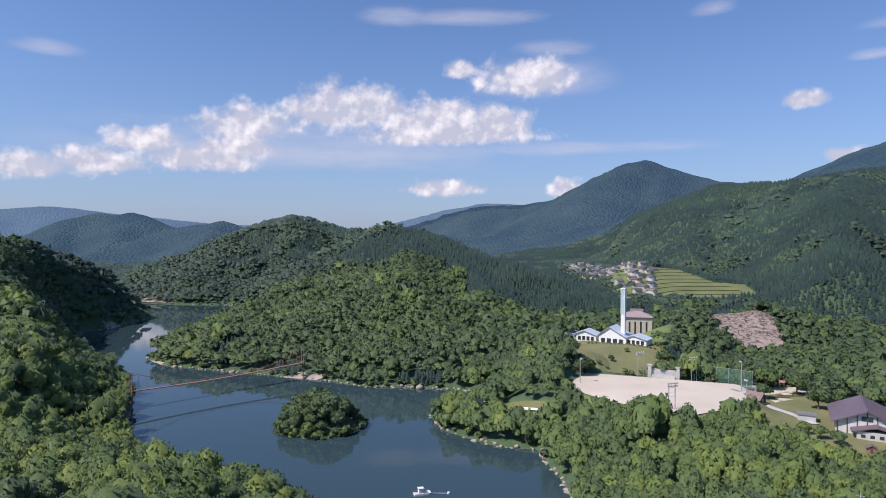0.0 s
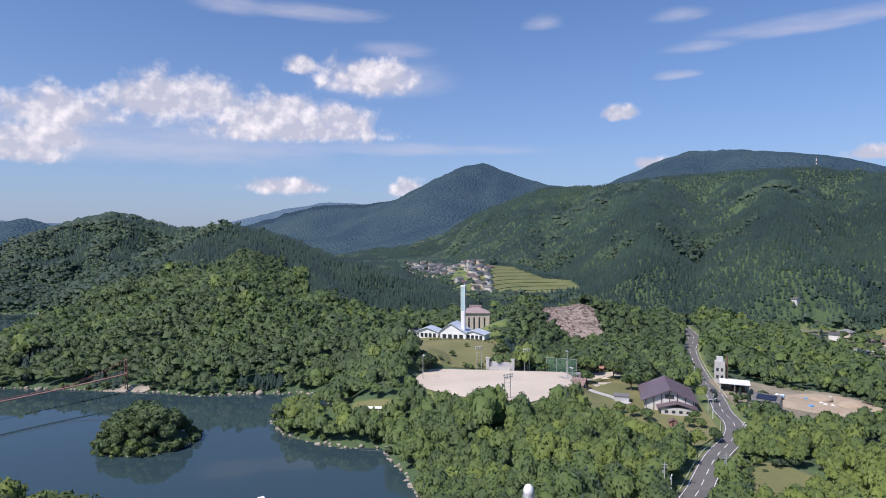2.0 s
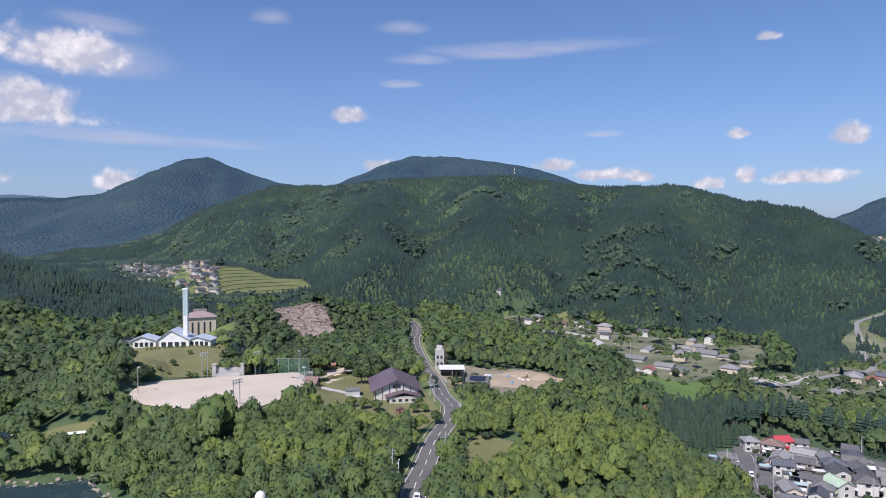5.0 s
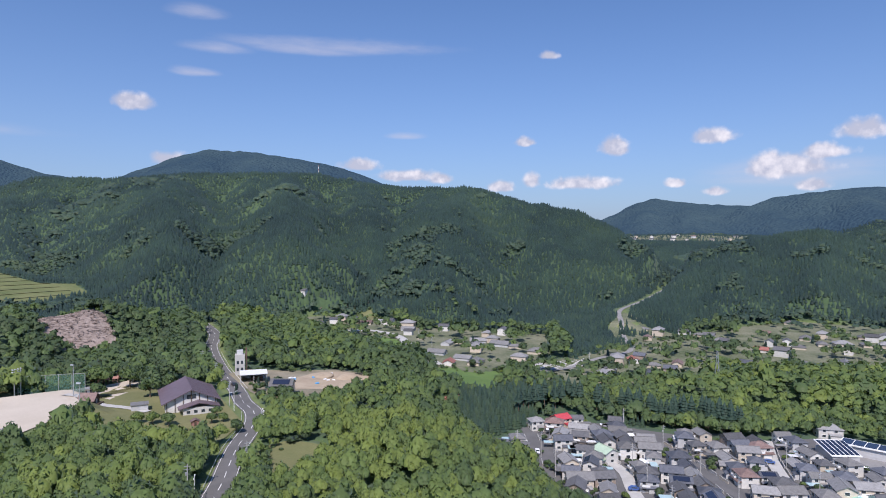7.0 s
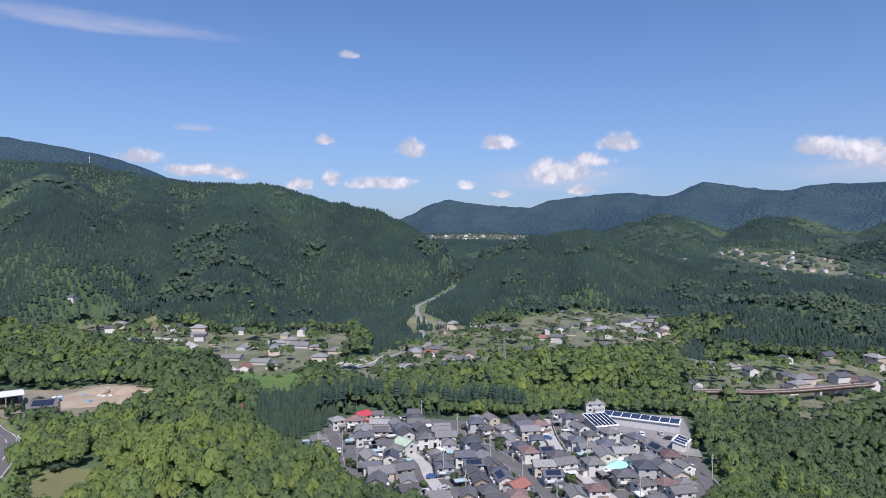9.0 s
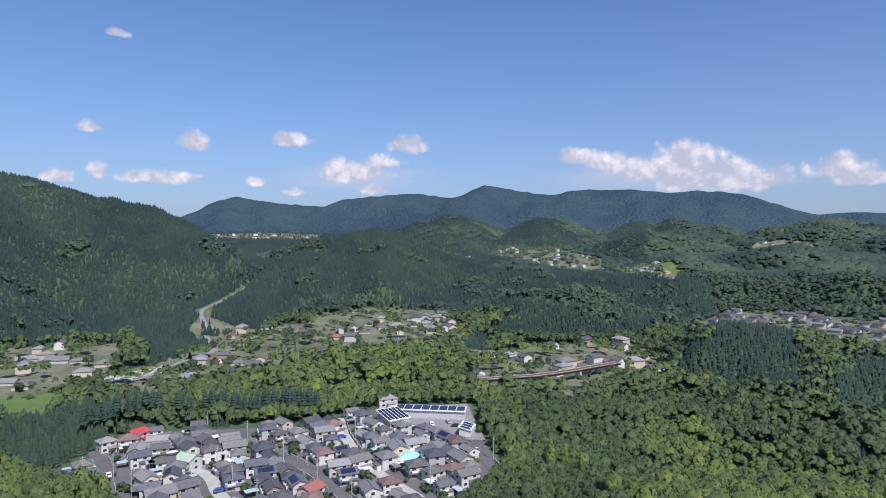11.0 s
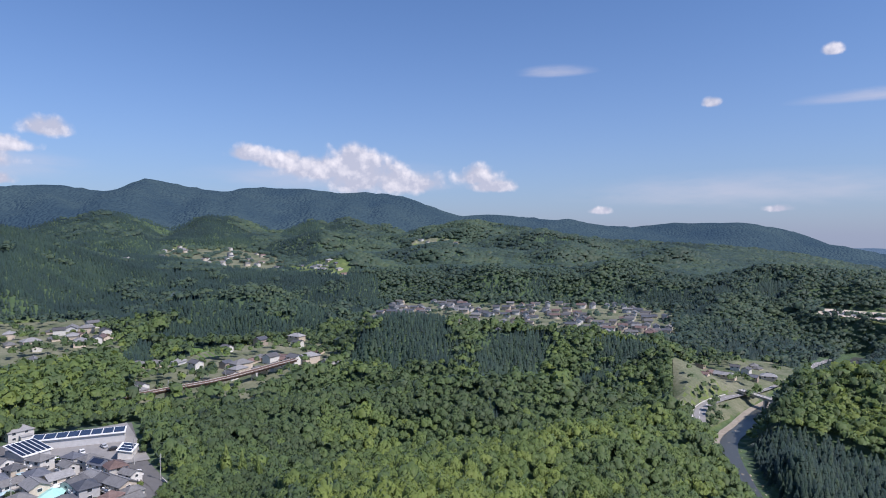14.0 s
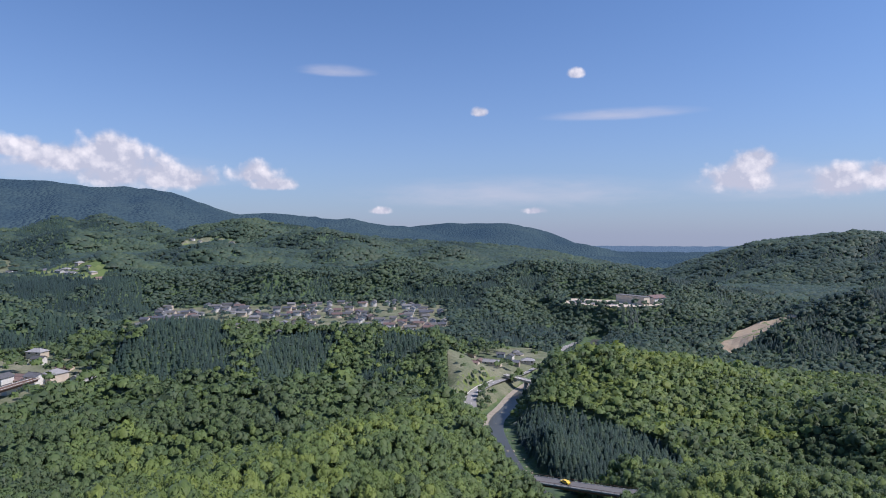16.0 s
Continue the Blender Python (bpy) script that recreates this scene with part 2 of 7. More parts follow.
RICE = worn("green_rice", (0.080, 0.145, 0.042), (0.135, 0.21, 0.060), 0.04, 0.9, bump=0.4, grain=1.2)
PADDY = worn("ripening_rice", (0.085, 0.115, 0.042), (0.185, 0.195, 0.085), 0.04, 0.9, bump=0.4, grain=1.2)
SOIL = worn("bare_soil", (0.30, 0.23, 0.16), (0.46, 0.38, 0.28), 0.12, 0.95, bump=0.5, grain=1.5)
GRAVEL = worn("village_ground", (0.15, 0.14, 0.09), (0.32, 0.28, 0.21), 0.07, 0.95, bump=0.3, grain=1.0)
SLASH = worn("felled_slope", (0.16, 0.12, 0.10), (0.36, 0.30, 0.27), 0.5, 0.95, bump=1.0, grain=1.8)
ROCK = worn("shore_rock", (0.22, 0.19, 0.15), (0.40, 0.36, 0.30), 0.4, 0.95, bump=0.6, grain=2.0)
GARDEN = worn("garden_and_gravel", (0.050, 0.084, 0.034), (0.245, 0.235, 0.165), 0.045, 0.95, bump=0.3, grain=0.6)
WALLS = [worn("wall_" + n, d, l, 0.6, 0.8, vary=0.12) for n, d, l in (
    ("white", (0.50, 0.485, 0.455), (0.66, 0.64, 0.60)), ("cream", (0.46, 0.40, 0.32), (0.58, 0.51, 0.42)), ("grey", (0.40, 0.40, 0.40), (0.52, 0.52, 0.52)),
    ("beige", (0.46, 0.39, 0.31), (0.58, 0.50, 0.41)), ("brown", (0.26, 0.21, 0.17), (0.36, 0.30, 0.25)))]
ROOFS = [worn("roof_" + n, d, l, 0.8, 0.55, bump=0.3, grain=3.5, vary=0.25) for n, d, l in (
    ("dark_tile", (0.075, 0.075, 0.078), (0.145, 0.145, 0.15)), ("silver_tile", (0.18, 0.178, 0.178), (0.30, 0.296, 0.292)), ("blue_slate", (0.075, 0.08, 0.095), (0.14, 0.148, 0.17)),
    ("brown_tile", (0.13, 0.085, 0.075), (0.24, 0.17, 0.15)), ("ash_tile", (0.12, 0.118, 0.115), (0.21, 0.205, 0.20)), ("red", (0.42, 0.05, 0.07), (0.55, 0.09, 0.10)),
    ("pale_green", (0.30, 0.40, 0.29), (0.42, 0.52, 0.40)), ("teal", (0.30, 0.58, 0.52), (0.42, 0.68, 0.62)), ("rust", (0.28, 0.11, 0.09), (0.40, 0.18, 0.14)), ("white_metal", (0.72, 0.73, 0.74), (0.84, 0.85, 0.85)))]
TIMBER = worn("dark_timber", (0.05, 0.035, 0.025), (0.12, 0.085, 0.06), 1.2, 0.8)
PALE_METAL = worn("galvanised_steel", (0.42, 0.43, 0.44), (0.58, 0.59, 0.60), 1.0, 0.45, 0.6)
RED_STEEL = worn("faded_red_steel", (0.24, 0.12, 0.10), (0.36, 0.20, 0.16), 0.7, 0.7)
RUST_STEEL = worn("brown_girder", (0.10, 0.06, 0.045), (0.20, 0.13, 0.10), 0.8, 0.75)
BLUE_PANEL = worn("blue_plastic", (0.10, 0.30, 0.55), (0.16, 0.42, 0.68), 0.8, 0.4)
PURPLE_ROOF = worn("brown_violet_metal_roof", (0.115, 0.085, 0.10), (0.17, 0.13, 0.15), 0.3, 0.45, bump=0.2, grain=2.0)
SALMON = worn("salmon_roof", (0.27, 0.205, 0.20), (0.36, 0.285, 0.28), 0.4, 0.6)
PALE_BLUE_ROOF = worn("pale_blue_grey_roof", (0.40, 0.46, 0.54), (0.52, 0.58, 0.66), 0.3, 0.4)
TEAL_GLASS = worn("pale_teal_panel", (0.36, 0.52, 0.54), (0.50, 0.64, 0.66), 0.4, 0.25, spec=0.6)
LEAF_RED = leafy("copper_foliage", [(0.1, (0.14, 0.05, 0.04)), (0.6, (0.24, 0.08, 0.07)), (1.0, (0.32, 0.12, 0.10))])
GLASS, _mk, _jn, _b = shader("window_glass", 0.08, 0.0, 0.6)
_b.inputs["Base Color"].default_value = (0.035, 0.045, 0.055, 1)
SOLAR, _mk, _jn, _b = shader("solar_panel", 0.15, 0.0, 0.6)
_b.inputs["Base Color"].default_value = (0.022, 0.030, 0.055, 1)
PAINT = [worn("car_paint_" + n, c, c, 2, 0.3, spec=0.5, bump=0) for n, c in (("white", (0.75, 0.75, 0.75)), ("silver", (0.45, 0.46, 0.48)), ("black", (0.03, 0.03, 0.035)), ("yellow", (0.75, 0.50, 0.06)), ("blue", (0.06, 0.12, 0.32)))]
RUBBER = worn("rubber", (0.02, 0.02, 0.02), (0.035, 0.035, 0.035), 2, 0.9)

# ---- the lie of the land ----
def polar(bearing, d):
    """Plan place from a bearing in degrees clockwise from the first view, and metres from the foot of the camera."""
    a = np.radians(bearing)
    return d * np.sin(a), d * np.cos(a)


def smooth(a, b, x):
    k = np.clip((x - a) / (b - a), 0, 1)
    return k * k * (3 - 2 * k)


def wave(x, y, size, seed):
    """Soft noise from -1 to 1 with hills about size metres apart."""
    rnd = np.random.RandomState(seed)
    out = 0
    for i in range(7):
        a, ph, s = rnd.uniform(0, 6.283), rnd.uniform(0, 6.283), rnd.uniform(0.6, 1.5)
        c, d = math.cos(a), math.sin(a)
        out = out + np.sin((x * c + y * d) * 6.283 / size * s + ph + 1.3 * np.sin((x * d - y * c) * 4.1 / size * s + ph * 2))
    return out / 4.0


def far_off(x, y, line):
    """Distance from each place to a line of places, and how far along it (0 .. number of legs)."""
    best, along = np.full(np.shape(x), 1e9), np.zeros(np.shape(x))
    for i in range(len(line) - 1):
        (ax, ay), (bx, by) = line[i][:2], line[i + 1][:2]
        dx, dy = bx - ax, by - ay
        k = np.clip(((x - ax) * dx + (y - ay) * dy) / max(dx * dx + dy * dy, 1e-9), 0, 1)
        d = np.hypot(x - ax - k * dx, y - ay - k * dy)
        near = d < best
        best, along = np.where(near, d, best), np.where(near, i + k, along)
    return best, along


def inside(x, y, ring):
    """Signed distance to a closed outline, more than 0 inside it; past 90 metres out it is only known to be far."""
    q = np.array(ring)
    m = (x > q[:, 0].min() - 90) & (x < q[:, 0].max() + 90) & (y > q[:, 1].min() - 90) & (y < q[:, 1].max() + 90)
    out = np.full(np.shape(x), -90.0)
    if m.any():
        out[m] = signed_distance(np.asarray(x)[m], np.asarray(y)[m], ring)
    return out


def signed_distance(x, y, ring):
    d, _ = far_off(x, y, list(ring) + [ring[0]])
    hit = np.zeros(np.shape(x), bool)
    for i in range(len(ring)):
        (ax, ay), (bx, by) = ring[i], ring[(i + 1) % len(ring)]
        if ay != by:
            hit ^= ((ay > y) != (by > y)) & (x < (bx - ax) * (y - ay) / (by - ay) + ax)
    return np.where(hit, d, -d)


# valley floors: bearing, distance, height
FLOORS = [
    (19, 275, 14), (37, 180, 9), (38, 300, 11), (36.6, 420, 16), (17, 365, 20), (25, 368, 9), (29, 350, 10), (20, 700, 16), (12, 1200, 30), (28, 480, 14),
    (44, 600, 0), (54, 520, -5), (62, 480, -8), (75, 450, -8), (65, 250, -8), (75, 280, -8), (85, 250, -9), (92, 240, -9), (86, 560, -8),
    (105, 400, -14), (101, 230, -10), (116, 740, -25), (133, 720, -28), (145, 510, -33), (148, 380, -37), (150, 290, -37),
]
FLOORS += [
    (120, 265, -30), (126, 285, -34), (132, 305, -36), (139, 328, -38), (118, 395, -26), (124, 415, -33), (130, 432, -36), (137, 440, -38), (160, 300, -36), (172, 340, -42), (176, 520, -44), (165, 570, -46), (168, 650, -46), (158, 700, -40), (-30, 220, 12), (-40, 100, 25), (0, 130, 8), (14, 185, 6), (28, 185, 12), (50, 190, 6),
    (120, 150, 10), (170, 150, -10), (180, 400, -20), (220, 300, 10), (270, 300, 20), (300, 400, 40), (60, 170, 2),
]
FLOORS += [
    (-20, 1300, 5), (0, 2600, 40), (-25, 2600, 10), (30, 3200, 120), (60, 2600, 90), (90, 1500, 20), (120, 1500, 5), (155, 2500, -20),
    (158, 4500, 5), (165, 1500, -30), (104, 1300, 45), (104, 1650, 78), (112, 1900, 108), (118, 1000, 20), (118, 1300, 42), (118, 1650, 76), (125, 860, 4), (125, 1050, 24),
    (125, 1350, 46), (125, 1700, 84), (125, 1980, 112), (132, 1050, 22), (132, 1350, 42), (132, 1700, 76), (132, 2000, 104), (139, 1100, 14), (139, 1500, 34), (139, 1900, 64), (77, 1560, 76), (82, 1600, 80), (230, 2500, 60), (290, 2500, 60),
]
# ridges: bearing, distance, height of the ground on the crest; then the slope of the sides and the roundness of the crest
RIDGES = []
# the lake's hills: the peaked one behind the arm of the lake, the broad one with its long spur, the hump on the shore
RIDGES.append(([(-23.8, 850, 11.8), (-21.1, 920, 41.0), (-19.3, 960, 55.9), (-17.4, 1000, 80.4), (-15.5, 1030, 101.6), (-13.8, 1050, 111.8), (-12.3, 1050, 108.4), (-10.5, 1040, 93.5), (-7.5, 1000, 89.4), (-3.3, 930, 90.1)], 0.46, 16))
RIDGES.append(([(-4.4, 720, 88.3), (-2.3, 700, 82.2), (0.8, 670, 67.8), (6.0, 640, 51.9), (11.1, 600, 34.8), (13.6, 570, 26.9), (15.6, 540, 17.3)], 0.42, 14))
RIDGES.append(([(-4.4, 720, 88.3), (-6.7, 665, 67.6), (-8.4, 612, 46.9), (-9.4, 570, 33.2), (-12.0, 530, 26.2), (-14.5, 500, 15.4), (-16.9, 480, 7.7), (-19.3, 465, 6.4), (-22.0, 455, 10.1), (-24.2, 440, 5.6), (-26.0, 420, -0.2)], 0.5, 7))
RIDGES.append(([(-15.5, 465, 6.4), (-11.5, 450, 23.7), (-6.9, 448, 37.1), (-2.3, 436, 35.2), (1.9, 415, 20.7), (4.5, 395, 10.3)], 0.45, 10))
RIDGES.append(([(-2.3, 700, 82.2), (-2.8, 580, 56.6), (-4.4, 500, 40.4)], 0.5, 8))
RIDGES.append(([(0.8, 670, 67.8), (2.4, 560, 41.9), (3.5, 480, 28.6)], 0.5, 8))
RIDGES.append(([(-41.8, 600, 99.5), (-35.5, 620, 72.2), (-33.4, 640, 58.7), (-31.2, 650, 41.1), (-28.8, 650, 27.0), (-26.8, 640, 14.4), (-24.9, 630, 4.0)],0.3, 16))
# hills beyond the lake
RIDGES.append(([(-37.5, 2900, 112.2), (-34.8, 2850, 64.3), (-32.6, 2850, 125.4), (-30.9, 2850, 157.6), (-29.0, 2850, 179.9), (-27.6, 2800, 170.6), (-26.5, 2750, 181.2), (-25.1, 2650, 150.6), (-23.3, 2600, 120.1)], 0.5, 30))
RIDGES.append(([(-26.5, 2750, 181.2), (-27.8, 2450, 86.2), (-29.4, 2150, 22.1), (-30.8, 2000, -9.3)], 0.5, 20))
RIDGES.append(([(-30.9, 2850, 157.6), (-32.3, 2500, 62.4), (-33.4, 2200, 14.4)], 0.5, 20))
RIDGES.append(([(-36.9, 2100, 50.1), (-34.1, 2000, 17.7), (-31.2, 1900, -7.5), (-28.0, 1850, -4.5)], 0.45, 20))
RIDGES.append(([(-23.8, 2300, 111.4), (-21.5, 2250, 126.7), (-19.5, 2200, 136.0), (-18.3, 2150, 122.2), (-17.1, 2100, 94.3), (-15.5, 2000, 62.3)], 0.5, 20))
RIDGES.append(([(-19.5, 2200, 136.0), (-21.5, 1900, 66.4), (-23.3, 1780, 7.8)], 0.5, 15))
RIDGES.append(([(-31.2, 1150, 7.3), (-28.0, 1080, 13.0), (-25.5, 1000, 11.3), (-23.8, 950, 2.5)], 0.4, 12))
RIDGES.append(([(0.9, 283, 14.9), (3.5, 300, 19.9), (7.6, 322, 29.8), (11.2, 332, 21.6), (12.7, 332, 12.9)], 0.5, 8))
RIDGES.append(([(-52, 330, 66.2), (-42, 330, 43.1), (-34, 325, 20.5), (-28, 318, 4.4)], 0.35, 14))
RIDGES.append(([(-60, 4200, 263.4), (-35.5, 4200, 235.5), (-32.6, 4200, 258.2), (-30.4, 4200, 246.5), (-28, 4200, 224.5), (-20, 4200, 168.0), (-8, 4200, 146.0)], 0.3, 200))
RIDGES.append(([(-7, 3300, 129.6), (-3.9, 3300, 169.4), (-0.2, 3300, 224.2), (3.4, 3250, 263.9), (7.5, 3200, 254.3), (10.3, 3150, 273.5), (13.1, 3100, 342.7), (16, 3050, 428.7), (18.1, 3050, 451.4), (20.7, 3000, 388.9), (23.8, 2900, 328.8), (30, 2800, 282.5)], 0.45, 60))
RIDGES.append(([(-1, 2300, 60.0), (2.3, 2250, 75.5), (5.9, 2250, 94.8), (9.6, 2200, 95.0), (13, 2100, 108.7), (16.6, 2000, 127.9)], 0.25, 60))
RIDGES.append(([(16.6, 1800, 138.9), (20.5, 1650, 174.8), (23.8, 1520, 200.0), (29.5, 1420, 195.2), (34.2, 1370, 207.7), (40, 1330, 208.4), (44.9, 1300, 207.6), (51.2, 1250, 180.4), (56.9, 1180, 171.1), (59, 1150, 170.6), (64.7, 1050, 133.4), (67.7, 1000, 123.4), (70.7, 950, 100.9), (74.1, 900, 64.1), (76.9, 850, 46.5), (77.8, 800, 24.3)], 0.72, 26))
RIDGES.append(([(27, 2300, 244.9), (29.1, 2300, 270.4), (33.2, 2250, 340.3), (36.1, 2200, 366.7), (39.8, 2200, 365.5), (43.5, 2150, 341.7), (47, 2150, 320.8), (51.2, 2100, 259.4), (56, 2100, 218.8)], 0.45, 50))
RIDGES.append(([(64, 2700, 119.1), (71, 2600, 152.8), (75.2, 2550, 232.9), (78.8, 2500, 207.0), (83.5, 2450, 192.3), (85, 2400, 221.7), (90.9, 2350, 242.1), (95.1, 2300, 219.1), (97.4, 2300, 269.2), (101.7, 2300, 240.5), (103.7, 2250, 227.4), (106, 2250, 244.3), (110.7, 2250, 243.2), (114.3, 2250, 228.5), (115.8, 2250, 236.4), (119.4, 2250, 221.1), (122.7, 2300, 176.4), (124.8, 2300, 151.9), (127.6, 2300, 159.6), (129.8, 2350, 154.1), (133, 2400, 141.1), (134.3, 2400, 145.3), (137.6, 2500, 121.3), (140.4, 2600, 115.1)], 0.36, 40))
RIDGES.append(([(138, 3300, 106.6), (140.6, 3200, 127.9), (143.5, 3100, 142.3), (149.1, 3000, 140.6), (152.2, 3000, 105.0), (154.7, 2950, 51.9), (157.2, 2900, 27.5), (158.4, 2850, -22.5)], 0.3, 70))
RIDGES.append(([(74.7, 560, -1.8), (77.3, 700, 18.6), (80.9, 850, 62.0), (84, 950, 78.3), (87.5, 1000, 88.3), (90.9, 1000, 70.0), (95.7, 950, 37.7), (100.1, 900, 10.9), (104.2, 850, 2.8)], 0.46, 18))
RIDGES.append(([(94.8, 620, -2.4), (98.8, 650, 10.6), (102.9, 680, 19.8), (107.1, 680, 19.7), (111.2, 650, 4.2), (114.4, 610, -13.6)], 0.46, 14))
RIDGES.append(([(59.4, 300, -10.7), (63.3, 320, -8.7), (70.5, 350, -7.8), (78.4, 365, -4.4), (86.1, 385, -0.1), (93.4, 405, 2.4), (98, 400, -1.5)], 0.3, 18))
# the wooded ridges between the town and the valley village
RIDGES.append(([(106.6, 400, -28.1), (110.6, 430, -18.2), (113.8, 460, -0.4), (116.9, 480, 11.8), (119.0, 490, 15.4), (122.1, 495, 12.7), (126.7, 505, 3.4), (131.8, 515, -2.2), (136.6, 520, -3.6), (141.2, 515, -7.8), (143.8, 500, -13.9), (145.3, 460, -24.3), (145.9, 410, -33.5)], 0.55, 7))
RIDGES.append(([(97.4, 275, -10.8), (102.6, 300, -8.1), (108.6, 320, -8.1), (113.8, 335, -12.0), (119.0, 345, -11.9), (124.2, 355, -9.8), (129.3, 365, -10.0), (133.3, 375, -12.8), (137.1, 380, -18.1), (140.3, 375, -20.1), (143.4, 365, -20.4)], 0.55, 6))
RIDGES.append(([(114.5, 188, 2.3), (121.4, 205, -1.1), (128.5, 230, -3.2), (136.1, 262, -5.2), (142.9, 300, -6.1), (146, 312, -13.4), (147.2, 312, -29.6)], 0.5, 8))
RIDGES.append(([(150.2, 405, -34.5), (151.7, 415, -21.8), (154.3, 440, -12.9), (158.2, 452, -6.5), (163.9, 462, -12.7), (168.3, 470, -19.1), (172.5, 460, -28.6), (174.1, 450, -39.0)], 0.5, 16))
RIDGES.append(([(166.6, 226, -13.8), (167.6, 230, -6.1), (170.5, 232, -0.0), (174.5, 235, 1.0), (178.8, 235, 1.0), (192, 250, 6.0)], 0.5, 9))
RIDGES.append(([(162.9, 1650, -16.9), (169.5, 1600, 42.5), (171.5, 1600, 68.8), (176.9, 1550, 86.7), (178.6, 1550, 83.2), (192, 1500, 123.4)], 0.36, 40))
RIDGES.append(([(166.4, 730, -51.4), (169.6, 760, -33.2), (172.4, 780, -17.5), (175.5, 800, 4.8), (178.6, 820, 19.1), (182.9, 830, 44.3)], 0.4, 14))
RIDGES.append(([(143.9, 800, -33.3), (146.5, 880, -3.4), (150.7, 1000, 32.4), (156.7, 1000, 28.9), (161.5, 980, 18.3), (166.1, 960, 4.9), (169.6, 930, -14.0)], 0.36, 22))
RIDGES.append(([(18.6, 385, 15.0), (20.6, 400, 27.8), (23.8, 425, 31.8), (26.9, 430, 35.1), (30, 430, 28.6), (33, 440, 22.6), (37, 480, 23.0)], 0.75, 14))
RIDGES.append(([(39.2, 470, 17.7), (43.1, 430, 8.6), (47.1, 395, 1.4), (51.2, 345, -3.1), (54.3, 305, -6.1)], 0.45, 10))
RIDGES.append(([(43.1, 222, 10.2), (47.1, 226, 10.8), (51.2, 220, 9.9), (55.4, 208, 7.3), (60.1, 192, 0.6), (63, 184, -5.7)], 0.34, 14))
CREST_CONE, CREST_BIG, CREST_REAR, CREST_WIDE, CREST_HILL, CREST_LOW = (next(c for c, *_ in RIDGES if tuple(c[0][:2]) == q) for q in ((-7, 3300), (16.6, 1800), (27, 2300), (64, 2700), (74.7, 560), (143.9, 800)))


def spurs(crest, seed, count, reach, drop, slope, w):
    """Side ridges that run down from a crest towards the camera's valley."""
    r = random.Random(seed)
    n = len(crest) - 1
    for i in range(count):
        k = (i + r.uniform(0.2, 0.8)) / count * n
        j = min(int(k), n - 1)
        b, d, z = (crest[j][q] + (crest[j + 1][q] - crest[j][q]) * (k - j) for q in range(3))
        lean = r.uniform(-2.5, 2.5)
        span = d * reach * r.uniform(0.85, 1.12)
        down = drop * r.uniform(0.8, 1.15)
        RIDGES.append(([(b, d, z - 3), (b + lean * 0.5, d - span * 0.45, z - down * 0.36), (b + lean, d - span, z - down)], slope, w))


spurs(CREST_BIG[1:-3], 3, 9, 0.42, 150, 0.66, 8)
spurs(CREST_BIG, 23, 7, 0.2, 85, 0.7, 7)
spurs(CREST_WIDE, 7, 18, 0.34, 185, 0.46, 16)
spurs(CREST_REAR, 8, 7, 0.2, 140, 0.5, 22)
spurs(CREST_HILL[1:], 9, 8, 0.26, 66, 0.55, 7)
spurs(CREST_CONE, 11, 8, 0.18, 180, 0.5, 22)
spurs(CREST_LOW, 14, 6, 0.14, 34, 0.5, 8)
for b, d, z, bb, dd, zz in ((96, 1500, 92, 103, 1450, 102), (108, 1400, 80, 116, 1350, 78), (119, 1200, 56, 127, 1150, 50), (128, 1500, 84, 136, 1450, 80), (136, 1050, 34, 142, 1020, 24), (92, 1250, 70, 97, 1150, 52),
                            (112, 1100, 42, 118, 1050, 38), (121, 1620, 104, 130, 1660, 110), (131, 1220, 54, 138, 1260, 52), (140, 1350, 50, 147, 1300, 36), (104, 1120, 40, 109, 1180, 48), (125, 960, 26, 130, 940, 20)):
    RIDGES.append(([(b, d, z - 8), ((b + bb) / 2, (d + dd) / 2 - 20, max(z, zz) + 8), (bb, dd, zz - 8)], 0.45, 14))
LAKE = [(-409, 768), (-325, 744), (-202, 733), (-191, 712), (-194, 553), (-196, 410), (-170, 385), (-100, 360), (-71, 350), (-41, 334), (-8, 330),
        (24, 322), (20, 300), (-6, 280), (0, 258), (10, 248), (21, 238), (36, 234), (40, 200), (40, 172), (10, 150), (-25, 160), (-52, 193),
        (-81, 204), (-100, 214), (-120, 233), (-136, 265), (-150, 300), (-170, 332), (-205, 372), (-246, 417), (-285, 480), (-305, 525), (-294, 545), (-290, 628), (-420, 700)]
ISLAND = (-52, 262)
FIELD = [(56, 268), (60, 284), (70, 300), (131, 277), (122, 243), (93, 228), (75, 240)]
ROAD = [(70, 95), (99, 136), (113, 150), (133, 169), (152, 184), (163, 197), (170, 212), (181, 230), (205, 274), (232, 318), (258, 350), (285, 400)]
TOWN = [(203, 88), (214, 120), (238, 128), (255, 122), (282, 120), (285, 90), (290, 40), (316, 12), (322, -36), (272, -34), (236, -38), (205, -20), (180, 20), (180, 70)]
RIVER = [(296, -700), (268, -600), (250, -500), (240, -443), (233, -408), (221, -370), (209, -334), (182, -298), (146, -262), (100, -238), (40, -246), (-60, -262)]
# outlines with no wood on them
TERRACES = [(230, 770), (258, 830), (299, 790), (310, 711), (335, 690), (325, 640), (263, 630), (215, 640)]
FAR_VILLAGE = [(215, 1120), (262, 1080), (275, 950), (275, 800), (225, 640), (190, 650), (195, 760), (185, 945)]
SCAR = [(172, 346), (163, 368), (160, 392), (172, 404), (190, 398), (200, 384), (198, 360), (190, 346)]
HALL_LAWN = [(112, 222), (127, 250), (134, 268), (160, 284), (174, 276), (174, 250), (171, 230), (152, 190), (138, 181), (126, 176), (120, 195), (116, 205)]
